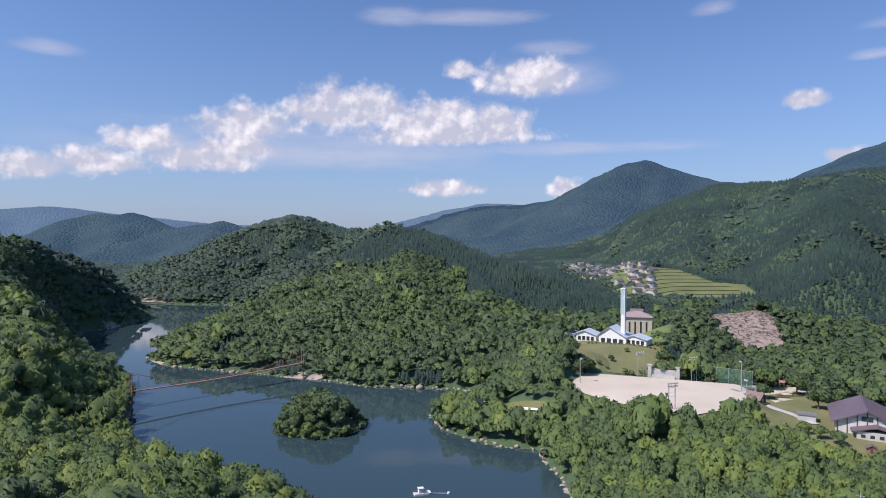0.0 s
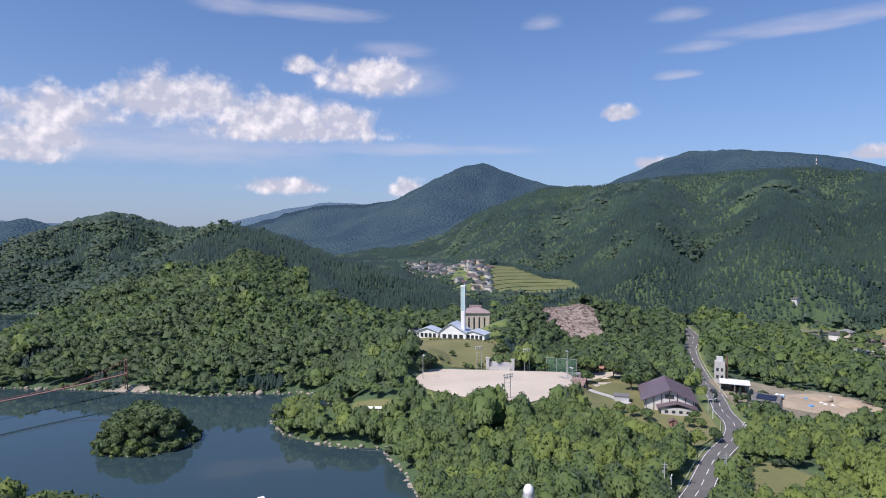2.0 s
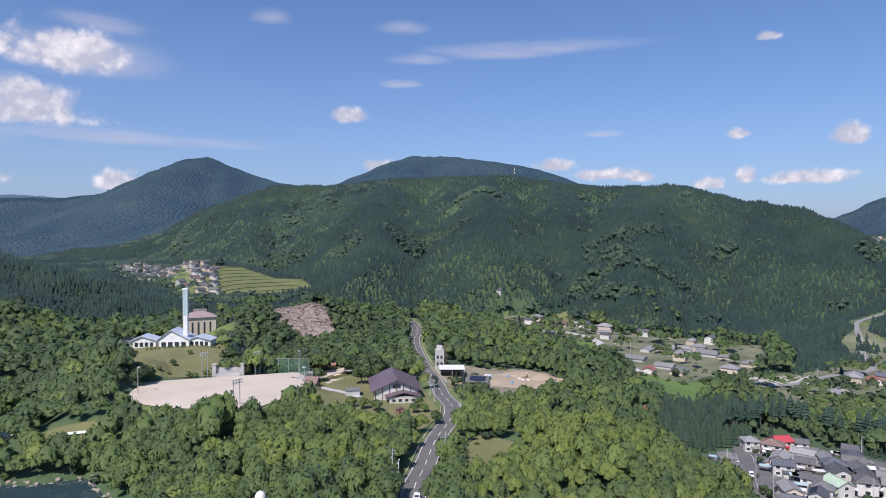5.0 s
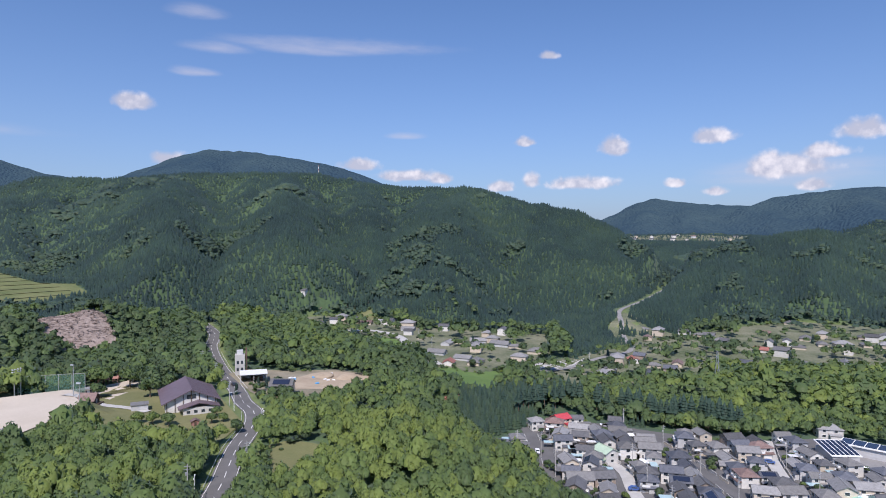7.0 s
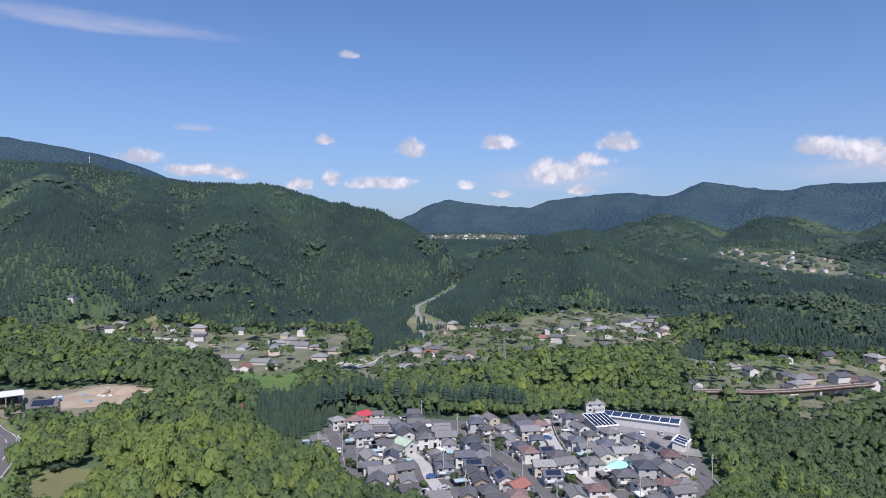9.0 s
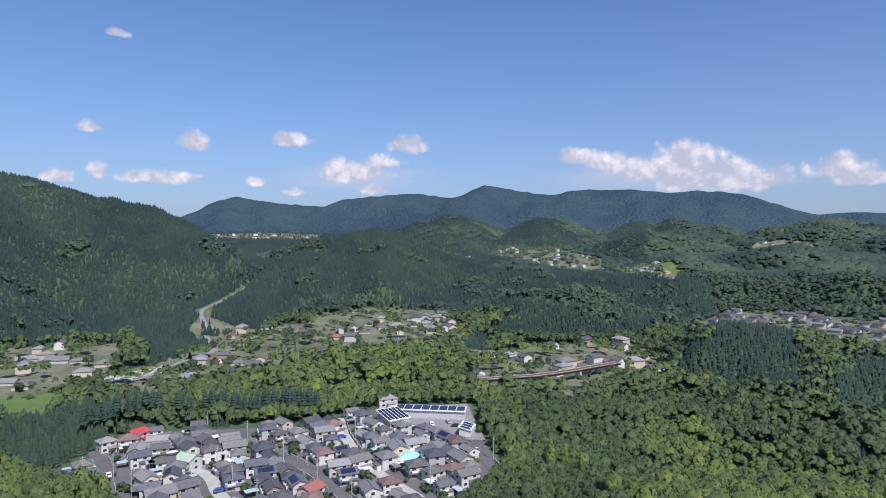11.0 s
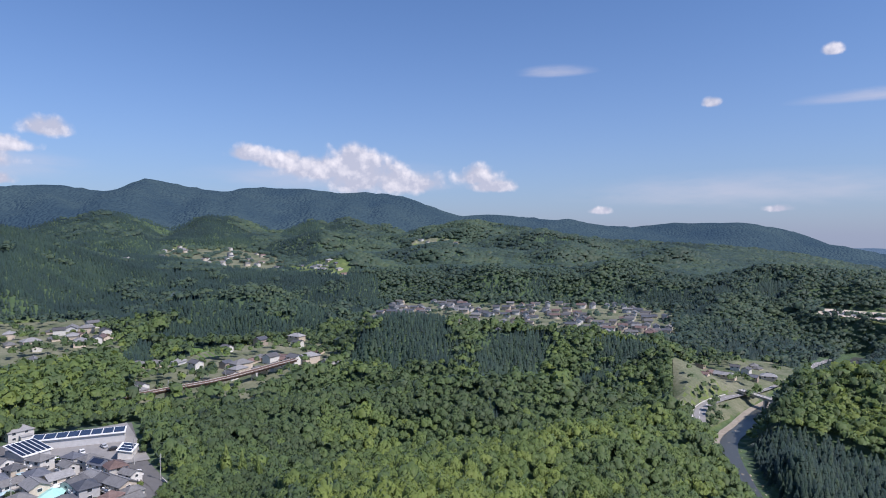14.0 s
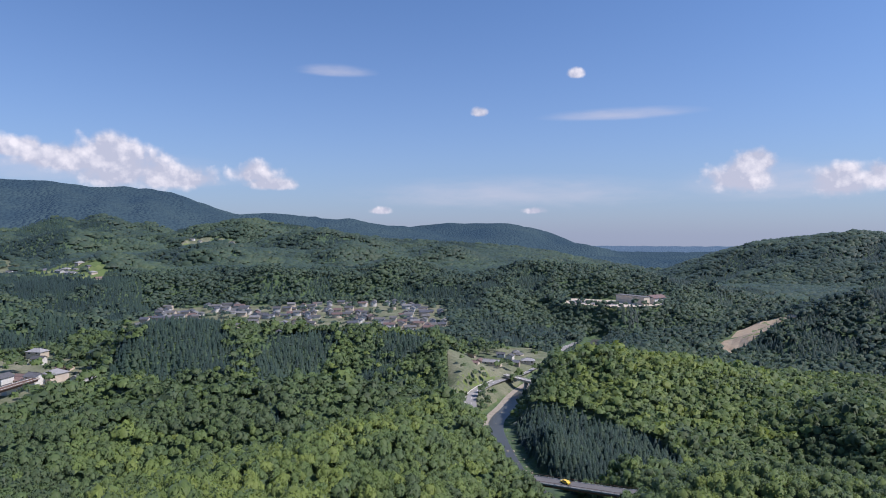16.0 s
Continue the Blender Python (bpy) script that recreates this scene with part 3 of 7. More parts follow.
YARD = [(182, 222), (198, 258), (214, 262), (228, 246), (246, 230), (256, 212), (238, 196), (205, 190), (188, 188), (176, 200)]
PADDY_A = [(318, 300), (380, 345), (412, 337), (385, 278), (330, 250)]
PADDY_B = [(290, 205), (330, 222), (352, 200), (335, 172), (300, 160), (280, 170)]
VILLAGE_A = [(420, 470), (470, 460), (490, 402), (460, 330), (480, 260), (490, 215), (440, 180), (375, 180), (330, 190), (335, 230), (372, 270), (400, 310), (400, 380)]
GLADE = [(445, 395), (490, 432), (500, 420), (470, 372)]
SLOPE = [(178, 160), (205, 178), (220, 165), (200, 142), (180, 140)]
VERGE = [(136, 164), (146, 158), (150, 148), (135, 138), (120, 137), (124, 148)]
ROADBAND = [(345, 185), (400, 172), (440, 160), (490, 138), (460, 108), (400, 95), (345, 110), (325, 150)]
VILLAGE_C = [(600, 185), (560, 130), (500, 95), (420, 70), (375, 75), (380, 120), (440, 161), (480, 150), (540, 180)]
VILLAGE_D = [(520, 130), (580, 110), (640, 80), (690, 40), (680, -40), (540, -60), (480, -40), (440, 20), (440, 80)]
VILLAGE_E = [(380, -35), (460, -60), (500, -110), (520, -190), (455, -200), (405, -180), (375, -138), (345, -100), (345, -50)]
GLADE_B = [(545, -100), (520, -130), (470, -120), (470, -95)]
HILLTOP_A = [(1180, -60), (1230, -150), (1120, -150), (1080, -70)]
HILLTOP_B = [(1480, -240), (1400, -380), (1230, -420), (1080, -380), (1040, -300), (1180, -230), (1320, -190)]
HILLTOP_C = [(1055, -352), (1036, -431), (915, -419), (852, -381), (934, -350)]
VILLAGE_F = [(652, -287), (717, -363), (770, -426), (737, -481), (700, -533), (636, -608), (595, -649), (574, -667), (513, -689), (408, -558), (421, -483), (503, -411), (590, -362)]
VILLAGE_G = [(296, -400), (345, -500), (310, -560), (262, -545), (262, -480), (240, -400), (228, -345), (246, -335)]
PASS_VILLAGE = [(1400, 430), (1560, 470), (1640, 330), (1600, 190), (1450, 210), (1400, 320)]
HILLTOP_D = [(1236, -640), (1330, -800), (1240, -860), (1130, -760)]
WORKS_YARD = [(350, 178), (382, 158), (412, 144), (426, 158), (384, 175)]
SCHOOL = [(360, -745), (386, -810), (319, -830), (270, -850), (250, -805), (285, -745)]
BARE = [(165, -700), (153, -775), (105, -800), (95, -770), (120, -730), (148, -690)]
BANK_LAWN = [(60, 310), (70, 345), (68, 376), (92, 384), (118, 366), (122, 345), (118, 300), (100, 294), (72, 304)]
PATHS = [(124, 268), (135, 288), (168, 292), (170, 278), (140, 260)]
MUSEUM_COURT = [(104, 372), (108, 396), (136, 402), (142, 384), (132, 360), (120, 356)]
FIELD_FRONT = [(52, 264), (56, 268), (75, 240), (93, 228), (122, 243), (131, 277), (134, 272), (125, 239), (94, 222), (73, 234)]
LAKESIDE = [(24, 256), (29, 266), (49, 260), (44, 250)]
DIRT = [(199, 212), (210, 228), (236, 232), (252, 214), (240, 202), (212, 200)]
CLEAR = [TERRACES, FAR_VILLAGE, SCAR, HALL_LAWN, YARD, PADDY_A, PADDY_B, VILLAGE_A, GLADE, SLOPE, VERGE, ROADBAND, VILLAGE_C, VILLAGE_D, VILLAGE_E, GLADE_B,
         HILLTOP_A, HILLTOP_B, HILLTOP_C, HILLTOP_D, PASS_VILLAGE, VILLAGE_F, VILLAGE_G, WORKS_YARD, SCHOOL, BARE, BANK_LAWN, PATHS, LAKESIDE, MUSEUM_COURT, FIELD_FRONT]
LANES = [(8, [(590, 184), (611, 191), (694, 192), (827, 198), (979, 206)])]   # lines with no wood on them: half width, places


HIGHWAY = [(352, 400), (382, 388), (407, 370), (421, 351), (411, 316), (379, 279), (352, 246), (337, 225)]
VALLEY_ROAD = [(340, 168), (386, 158), (427, 149), (462, 138), (500, 152), (560, 175), (611, 191), (694, 192), (827, 198), (979, 206)]
RIVER_ROAD = [(200, -296), (220, -322), (233, -342), (245, -360), (252, -382), (256, -412), (259, -448), (265, -486), (273, -525), (288, -597), (298, -643)]


def house_spots(ring, count, seed, gap, shy=5.0):
    """Places for houses inside an outline, off the roads."""
    r = random.Random(seed)
    a = np.array(ring)
    done = []
    for _ in range(count * 40):
        if len(done) >= count:
            break
        x, y = r.uniform(a[:, 0].min(), a[:, 0].max()), r.uniform(a[:, 1].min(), a[:, 1].max())
        if wave(x, y, 110, 21) < -0.15 and math.hypot(x, y) > 620:  # fields between the clusters
            continue
        if inside(np.array([x]), np.array([y]), ring)[0] < shy or any(math.hypot(x - p, y - q) < gap for p, q in done):
            continue
        if any(far_off(np.array([x]), np.array([y]), ln)[0][0] < 9 for ln in (HIGHWAY, VALLEY_ROAD, ROAD, RIVER, RIVER_ROAD)):
            continue
        done.append((x, y))
    return done


SETTLED = [  # outline, houses, gap between them, group, turn
    (VILLAGE_A, 33, 12, "houses of the hamlet below the mountain", 20), (ROADBAND, 5, 18, "houses by the valley road", 10), (VILLAGE_C, 8, 18, "farmhouses in the side valley", 20),
    (VILLAGE_D, 44, 11, "houses of the village under the wooded hill", 5), (VILLAGE_E, 30, 10, "houses by the railway", 30), (HILLTOP_A, 3, 20, "hill farms", 10),
    (HILLTOP_B, 26, 18, "houses of the hill village", 15), (HILLTOP_C, 9, 16, "houses of the hill village", 15), (VILLAGE_F, 190, 9.5, "houses of the valley village", 40),
    (VILLAGE_G, 11, 12, "riverside houses", 20), (FAR_VILLAGE, 90, 11, "houses of the far village", 10), (HILLTOP_D, 18, 18, "houses of the hill village", 25), (PASS_VILLAGE, 12, 30, "houses of the village in the pass", 10)]
BUILT = {  # houses that stand singly along the roads
    0: [(464, 482), (474, 470), (446, 393), (448, 381), (457, 361), (458, 349), (441, 327), (403, 261), (415, 257), (424, 246), (430, 236), (420, 224), (419, 211), (343, 221), (361, 221), (354, 207)],
    2: [(429, 125), (418, 133), (380, 100), (363, 89), (520, 140), (560, 155)],
    3: [(552, 118), (562, 108), (549, 98), (542, 87), (597, 62), (520, 56), (546, 53), (556, 42), (545, 33), (587, 31), (603, 20), (540, 1), (579, -10), (603, -14), (624, -24), (570, -22), (605, -34), (545, -26), (553, -38), (566, -45), (590, -30), (615, -8), (628, -40), (580, -46)],
    4: [(461, -56), (463, -67), (461, -80), (432, -106), (420, -113), (438, -126), (445, -135), (432, -137), (429, -147), (402, -120), (407, -131), (420, -150), (446, -177), (418, -160), (412, -143), (440, -150), (408, -108)],
    9: [(336, -486), (305, -460), (278, -411), (285, -455), (274, -470), (272, -489), (320, -470), (296, -440), (300, -488)]}
SPOTS = [BUILT[i] + [p for p in house_spots(ring, n // 2, 1 + i, gap) if min(math.hypot(p[0] - a, p[1] - b) for a, b in BUILT[i]) > 10] if i in BUILT else house_spots(ring, n, 1 + i, gap) for i, (ring, n, gap, group, turn) in enumerate(SETTLED)]
ALL_SPOTS = np.array([p for s in SPOTS for p in s])


def level(x, y, h, ring, z, soft):
    k = smooth(-soft, 0, inside(x, y, ring))
    return h * (1 - k) + z * k


def height(x, y):
    """The height of the land at each place."""
    shape_of = np.shape(x)
    x, y = np.asarray(x, float).ravel(), np.asarray(y, float).ravel()
    num, den = 0, 1e-12
    for b, d, z in FLOORS:
        px, py = polar(b, d)
        w = 1 / (((x - px) ** 2 + (y - py) ** 2) / (1 + d / 400) + 60) ** 1.6
        num, den = num + w * z, den + w
    h = num / den
    r = np.hypot(x, y)
    for pts, zs, slope, w, cx, cy, reach, sharp in LAID:
        m = np.where((x - cx) ** 2 + (y - cy) ** 2 < reach * reach)[0]
        if not len(m):
            continue
        xm, ym, hm = x[m], y[m], h[m]
        rough_of = np.clip(0.28 * wave(xm, ym, 6 * w + 60, 5) + 0.18 * wave(xm, ym, 2.6 * w + 25, 8), -0.3, 0.6)
        if sharp:
            d, k = far_off(xm, ym, pts)
            away = np.sqrt(d * d + w * w) - w
            top = np.interp(k, range(len(zs)), zs) - slope * (away + rough_of * np.minimum(away, 50 + w))
        else:
            top = np.full(len(m), -1e9)
        for (ax, ay), (bx, by), za, zb in zip(pts, pts[1:], zs, zs[1:]) if not sharp else ():
            dx, dy = bx - ax, by - ay
            k = np.clip(((xm - ax) * dx + (ym - ay) * dy) / max(dx * dx + dy * dy, 1e-9), 0, 1)
            d2 = (xm - ax - k * dx) ** 2 + (ym - ay - k * dy) ** 2
            away = np.sqrt(d2 + w * w) - w
            top = np.maximum(top, za + (zb - za) * k - slope * (away + rough_of * np.minimum(away, 50)))
        s = 4 + 0.12 * w
        h[m] = np.maximum(hm, top) + s * np.exp(-np.abs(hm - top) / s) * 0.35
    h = h + np.clip(r / 600, 0.3, 2.5) * (0.9 * wave(x, y, 60, 2) + 0.5 * wave(x, y, 23, 3))
    for ring, z0, per, r0, soft, cx, cy, reach in LEVELS:
        m = np.where((x - cx) ** 2 + (y - cy) ** 2 < reach * reach)[0]
        if len(m):
            h[m] = level(x[m], y[m], h[m], ring, z0 + per * (r[m] - r0), soft)
    m = np.where(r < 1100)[0]
    xm, ym, hm = x[m], y[m], h[m]
    for half, line, zs in CUTS:
        d, k = far_off(xm, ym, line)
        kk = smooth(half * 2.6, half, d)
        hm = hm * (1 - kk) + np.interp(k, range(len(zs)), zs) * kk
    # the lake's bed and banks
    s = inside(xm, ym, LAKE)
    bank = np.maximum(hm, 0.8)
    hh = np.where(s > -60, 0.35 + (bank - 0.35) * (0.08 * smooth(0, 3, -s) + 0.92 * smooth(0, 42, -s)), hm)
    hm = np.where((s <= 0) & (r[m] < 900), hh, hm)
    hm = np.where(s > 0, -0.3 - 5 * smooth(0, 8, s), hm)
    di = np.hypot((xm - ISLAND[0]) / 1.1, ym - ISLAND[1])
    hm = np.where(di < 30, np.maximum(hm, 5.6 - 0.022 * di * di - 0.6 * np.abs(wave(xm, ym, 9, 4))), hm)
    h[m] = hm
    return h.reshape(shape_of)


LAID = []
for crest, slope, w in RIDGES:
    pts = [polar(b, d) for b, d, z in crest]
    a = np.array(pts)
    cx, cy = a.mean(0)
    LAID.append((pts, [c[2] for c in crest], slope, w, cx, cy, np.hypot(*(a - [cx, cy]).T).max() + (max(c[2] for c in crest) + 70) / (slope * 0.7) + 2 * w, math.hypot(cx, cy) > 1900 or w == 26))
LEVELS = []
for ring, z0, per, r0, soft in ((FIELD, 15.0, 0, 0, 9), (TOWN, -8.0, 0, 0, 14), (FAR_VILLAGE, 18, 0.035, 680, 60), (TERRACES, 18, 0.15, 690, 70), (SCHOOL, -9.0, 0, 0, 30), (HILLTOP_B, 6, 0.1, 1040, 70),
                                (HILLTOP_A, 38.0, 0, 0, 50), (PASS_VILLAGE, 70, 0.08, 1450, 60), (VILLAGE_F, -25, 0.05, 700, 70), (VILLAGE_D, -8, 0.03, 450, 25), (VILLAGE_A, -4, 0.01, 420, 25), (VILLAGE_C, -7, 0.02, 400, 20), (VILLAGE_E, -11, 0.01, 380, 18)):
    a = np.array(ring)
    cx, cy = a.mean(0)
    LEVELS.append((ring, z0, per, r0, soft, cx, cy, np.hypot(*(a - [cx, cy]).T).max() + soft))
CUTS = [
    (6.5, ROAD, [12, 9.5, 9.5, 10, 10.3, 10.6, 10.8, 11, 12, 14, 16, 16]),
    (10, [(560, 175), (611, 191), (694, 192), (827, 198), (979, 206)], [4, 8, 10, 15, 18]),
    (6, RIVER_ROAD, [-36, -36, -35, -34, -33.5, -34, -34.5, -35, -36, -37, -38]),
    (9, RIVER, [-44, -42, -41, -40, -40, -40, -40, -40, -40, -40, -40, -40]),
]


def mesh_of(name, verts, faces, material, smooth_on=False, tint=None):
    """One mesh object from arrays; faces all with the same number of corners."""
    verts, faces = np.asarray(verts, np.float32), np.asarray(faces, np.int32)
    me = bpy.data.meshes.new(name)
    n, c = faces.shape
    me.vertices.add(len(verts))
    me.vertices.foreach_set("co", verts.ravel())
    me.loops.add(n * c)
    me.loops.foreach_set("vertex_index", faces.ravel())
    me.polygons.add(n)
    me.polygons.foreach_set("loop_start", np.arange(0, n * c, c, dtype=np.int32))
    me.polygons.foreach_set("loop_total", np.full(n, c, np.int32))
    if smooth_on:
        me.polygons.foreach_set("use_smooth", np.ones(n, bool))
    if tint is not None:
        me.attributes.new("tint", "FLOAT", "POINT").data.foreach_set("value", np.asarray(tint, np.float32))
    me.update(calc_edges=True)
    if material:
        me.materials.append(material)
    return new(name, me)


BEARINGS = np.concatenate([np.arange(-48, 192, 0.5), np.arange(192, 312, 4.0)])
RINGS = 22 * np.exp(np.arange(0, 300) * 0.0180)
RINGS = RINGS[RINGS < 4850]


def open_land(x, y):
    """1 in the open, where grass grows, 0 under the trees."""
    k = np.zeros(np.shape(x))
    for ring in CLEAR:
        k = np.maximum(k, smooth(-3, 3, inside(x, y, ring)))
    for half, line in LANES:
        k = np.maximum(k, smooth(half, half - 4, far_off(x, y, line)[0]))
    k = np.maximum(k, smooth(8, 5, far_off(x, y, ROAD)[0]))
    return k


def build_ground():
    made = []
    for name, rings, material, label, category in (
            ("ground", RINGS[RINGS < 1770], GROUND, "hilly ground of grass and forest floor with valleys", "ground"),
            ("backdrop_mountains", RINGS[(RINGS > 1735) & (RINGS < 3170)], DISTANT, "distant wooded mountains with blue-green haze in their colour and glow", "mountains"),
            ("backdrop_far_ranges", RINGS[RINGS > 3100], REMOTE, "far mountain ranges and plain with pale blue haze in their colour and glow", "mountains")):
        b, r = np.meshgrid(BEARINGS, rings)
        x, y = polar(b, r)
        z = height(x, y)
        nr, nb = b.shape
        v = np.stack([x, y, z], -1).reshape(-1, 3)
        i, j = np.meshgrid(np.arange(nr - 1), np.arange(nb), indexing="ij")
        k = (j + 1) % nb
        f = np.stack([(i + 1) * nb + j, (i + 1) * nb + k, i * nb + k, i * nb + j], -1).reshape(-1, 4)
        tint = open_land(x, y).ravel()
        if name == "ground":
            inner = np.arange(nb // 2) * 2
            mid = len(v)
            v = np.vstack([v, [[0, 0, float(height(0.0, 0.0))]]])
            f = np.vstack([f, np.stack([np.full(nb // 2, mid), (inner + 2) % nb, inner + 1, inner], -1)])
            tint = np.append(tint, 0)
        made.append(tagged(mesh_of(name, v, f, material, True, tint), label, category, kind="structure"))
    return made


def sheet(name, ring, material, lift=0.25, step=3.0, z=None):
    """A patch of paving inside an outline, lying on the land."""
    a = np.array(ring)
    gx = np.arange(a[:, 0].min(), a[:, 0].max() + step, step)
    gy = np.arange(a[:, 1].min(), a[:, 1].max() + step, step)
    bm = bmesh.new()
    bm.faces.new([bm.verts.new((p[0], p[1], 0)) for p in ring])
    for g in gx:
        bmesh.ops.bisect_plane(bm, geom=bm.verts[:] + bm.edges[:] + bm.faces[:], plane_co=(g, 0, 0), plane_no=(1, 0, 0))
    for g in gy:
        bmesh.ops.bisect_plane(bm, geom=bm.verts[:] + bm.edges[:] + bm.faces[:], plane_co=(0, g, 0), plane_no=(0, 1, 0))
    bmesh.ops.recalc_face_normals(bm, faces=bm.faces)
    co = np.array([v.co[:] for v in bm.verts])
    zz = height(co[:, 0], co[:, 1]) + lift if z is None else np.full(len(co), z)
    for v, q in zip(bm.verts, zz):
        v.co.z = q
    if sum(f.normal.z for f in bm.faces) < 0:
        bmesh.ops.reverse_faces(bm, faces=bm.faces)
    me = bpy.data.meshes.new(name)
    bm.to_mesh(me)
    bm.free()
    me.materials.append(material)
    return new(name, me)


def bend(line, step=4.0):
    """A smooth line of places through the given ones."""
    p = np.array(line, float)
    p = np.vstack([2 * p[0] - p[1], p, 2 * p[-1] - p[-2]])
    out = []
    for i in range(1, len(p) - 2):
        n = max(2, int(np.hypot(*(p[i + 1] - p[i])[:2]) / step))
        for k in np.arange(n) / n:
            out.append(0.5 * (2 * p[i] + (p[i + 1] - p[i - 1]) * k + (2 * p[i - 1] - 5 * p[i] + 4 * p[i + 1] - p[i + 2]) * k * k + (3 * p[i] - p[i - 1] - 3 * p[i + 1] + p[i + 2]) * k ** 3))
    return np.array(out + [p[-2]])


def strip(name, line, half, material, lift=0.3, offset=0.0, z=None):
    """A band of paving along a line, lying on the land."""
    p = bend(line)
    t = np.gradient(p[:, :2], axis=0)
    t /= np.linalg.norm(t, axis=1)[:, None]
    n = np.stack([t[:, 1], -t[:, 0]], 1)
    c = p[:, :2] + n * offset
    zz = (height(c[:, 0], c[:, 1]) if z is None else np.interp(np.arange(len(c)), [0, len(c) - 1], z)) + lift
    v = np.concatenate([np.column_stack([c - n * half, zz]), np.column_stack([c + n * half, zz])])
    m = len(c)
    i = np.arange(m - 1)
    return mesh_of(name, v, np.stack([i, i + m, i + m + 1, i + 1], 1), material)


def ground_material():
    """Canopy-dark floor under the woods, with a crown-sized relief that carries them on far off; grass in the open."""
    m, make, join, b = shader("woodland_ground", 0.95, 0.0, 0.1)
    # faint bluish sheen imitates haze lying over the land
    b.inputs["Sheen Weight"].default_value, b.inputs["Sheen Roughness"].default_value = 0.12, 0.5
    b.inputs["Sheen Tint"].default_value = (0.75, 0.87, 1.0, 1)
    geo, at = make("ShaderNodeNewGeometry"), make("ShaderNodeAttribute")
    at.attribute_name = "tint"
    big, mid, cells = noisy(make, 0.006, 4), noisy(make, 0.09, 4), make("ShaderNodeTexVoronoi")
    cells.inputs["Scale"].default_value = 0.12
    for n in (big, mid, cells):
        join(geo.outputs["Position"], n.inputs["Vector"])
    wooded_colour = ramp(make, [(0.3, (0.050, 0.082, 0.044)), (0.55, (0.066, 0.106, 0.050)), (0.75, (0.088, 0.130, 0.054))])
    add = make("ShaderNodeMath")
    add.operation = "MULTIPLY_ADD"
    add.inputs[1].default_value = 0.45
    join(mid.outputs[0], add.inputs[0])
    half = make("ShaderNodeMath")
    half.operation = "MULTIPLY"
    half.inputs[1].default_value = 0.6
    join(big.outputs[0], half.inputs[0])
    join(half.outputs[0], add.inputs[2])
    join(add.outputs[0], wooded_colour.inputs[0])
    grass = ramp(make, [(0.3, (0.10, 0.135, 0.045)), (0.55, (0.15, 0.19, 0.06)), (0.75, (0.25, 0.25, 0.12))])
    join(mid.outputs[0], grass.inputs[0])
    mix = make("ShaderNodeMix")
    mix.data_type = "RGBA"
    join(at.outputs["Fac"], mix.inputs[0])
    join(wooded_colour.outputs[0], mix.inputs[6])
    join(grass.outputs[0], mix.inputs[7])
    join(mix.outputs[2], b.inputs["Base Color"])
    inv = make("ShaderNodeMath")
    inv.operation = "SUBTRACT"
    inv.inputs[0].default_value = 1.0
    join(at.outputs["Fac"], inv.inputs[1])
    bp = make("ShaderNodeBump")
    bp.invert = True
    bp.inputs["Distance"].default_value = 3.0
    join(inv.outputs[0], bp.inputs["Strength"])
    join(cells.outputs["Distance"], bp.inputs["Height"])
    join(bp.outputs[0], b.inputs["Normal"])
    return m


def distance_material(name, dark, light, haze_glow):
    """Far-off wooded slopes behind everything else, haze put into blue colour and emission."""
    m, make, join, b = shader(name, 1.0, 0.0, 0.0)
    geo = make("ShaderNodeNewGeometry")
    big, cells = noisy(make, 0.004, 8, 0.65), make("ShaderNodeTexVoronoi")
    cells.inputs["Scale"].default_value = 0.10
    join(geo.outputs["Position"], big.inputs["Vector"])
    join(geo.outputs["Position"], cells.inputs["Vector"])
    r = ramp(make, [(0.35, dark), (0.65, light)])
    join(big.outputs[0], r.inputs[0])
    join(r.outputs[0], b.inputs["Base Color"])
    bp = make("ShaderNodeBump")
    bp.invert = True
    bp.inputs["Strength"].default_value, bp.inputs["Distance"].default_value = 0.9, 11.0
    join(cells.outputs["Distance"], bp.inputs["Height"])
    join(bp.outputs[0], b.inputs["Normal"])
    # the slopes emit a little blue to imitate the air before them
    b.inputs["Emission Color"].default_value, b.inputs["Emission Strength"].default_value = (*haze_glow, 1), 1.0
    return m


GROUND = ground_material()
# base colours and emission both blued for haze, more so farther off
DISTANT = distance_material("hazy_distant_slopes", (0.020, 0.036, 0.040), (0.042, 0.064, 0.056), (0.027, 0.053, 0.098))
REMOTE = distance_material("hazy_remote_slopes", (0.05, 0.075, 0.09), (0.07, 0.10, 0.115), (0.060, 0.105, 0.190))
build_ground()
WATER, _mk, _jn, _b = shader("lake_water", 0.035, 0.0, 0.5)
_b.inputs["Base Color"].default_value = (0.030, 0.056, 0.066, 1)
_b.inputs["IOR"].default_value = 1.33
_n, _g, _p = noisy(_mk, 0.35, 3), _mk("ShaderNodeNewGeometry"), _mk("ShaderNodeBump")
_jn(_g.outputs["Position"], _n.inputs["Vector"])
_p.inputs["Strength"].default_value, _p.inputs["Distance"].default_value = 0.03, 0.15
_jn(_n.outputs[0], _p.inputs["Height"])
_jn(_p.outputs[0], _b.inputs["Normal"])
tagged(sheet("water", LAKE, WATER, z=0.0, step=400), "calm dark blue-green lake water between wooded shores", "lake", kind="structure")

# ---- woods ----
def ball(level_of):
    bm = bmesh.new()
    bmesh.ops.create_icosphere(bm, subdivisions=level_of, radius=1)
    v = np.array([p.co[:] for p in bm.verts])
    f = np.array([[p.index for p in q.verts] for q in bm.faces])
    bm.free()
    return v, f


def canopy_lump(rnd):
    """A far-off crown, one metre in radius, with normals of its own."""
    v, f = lumpy(1, rnd, 0.35)
    return v, f, v / np.linalg.norm(v, axis=1)[:, None]


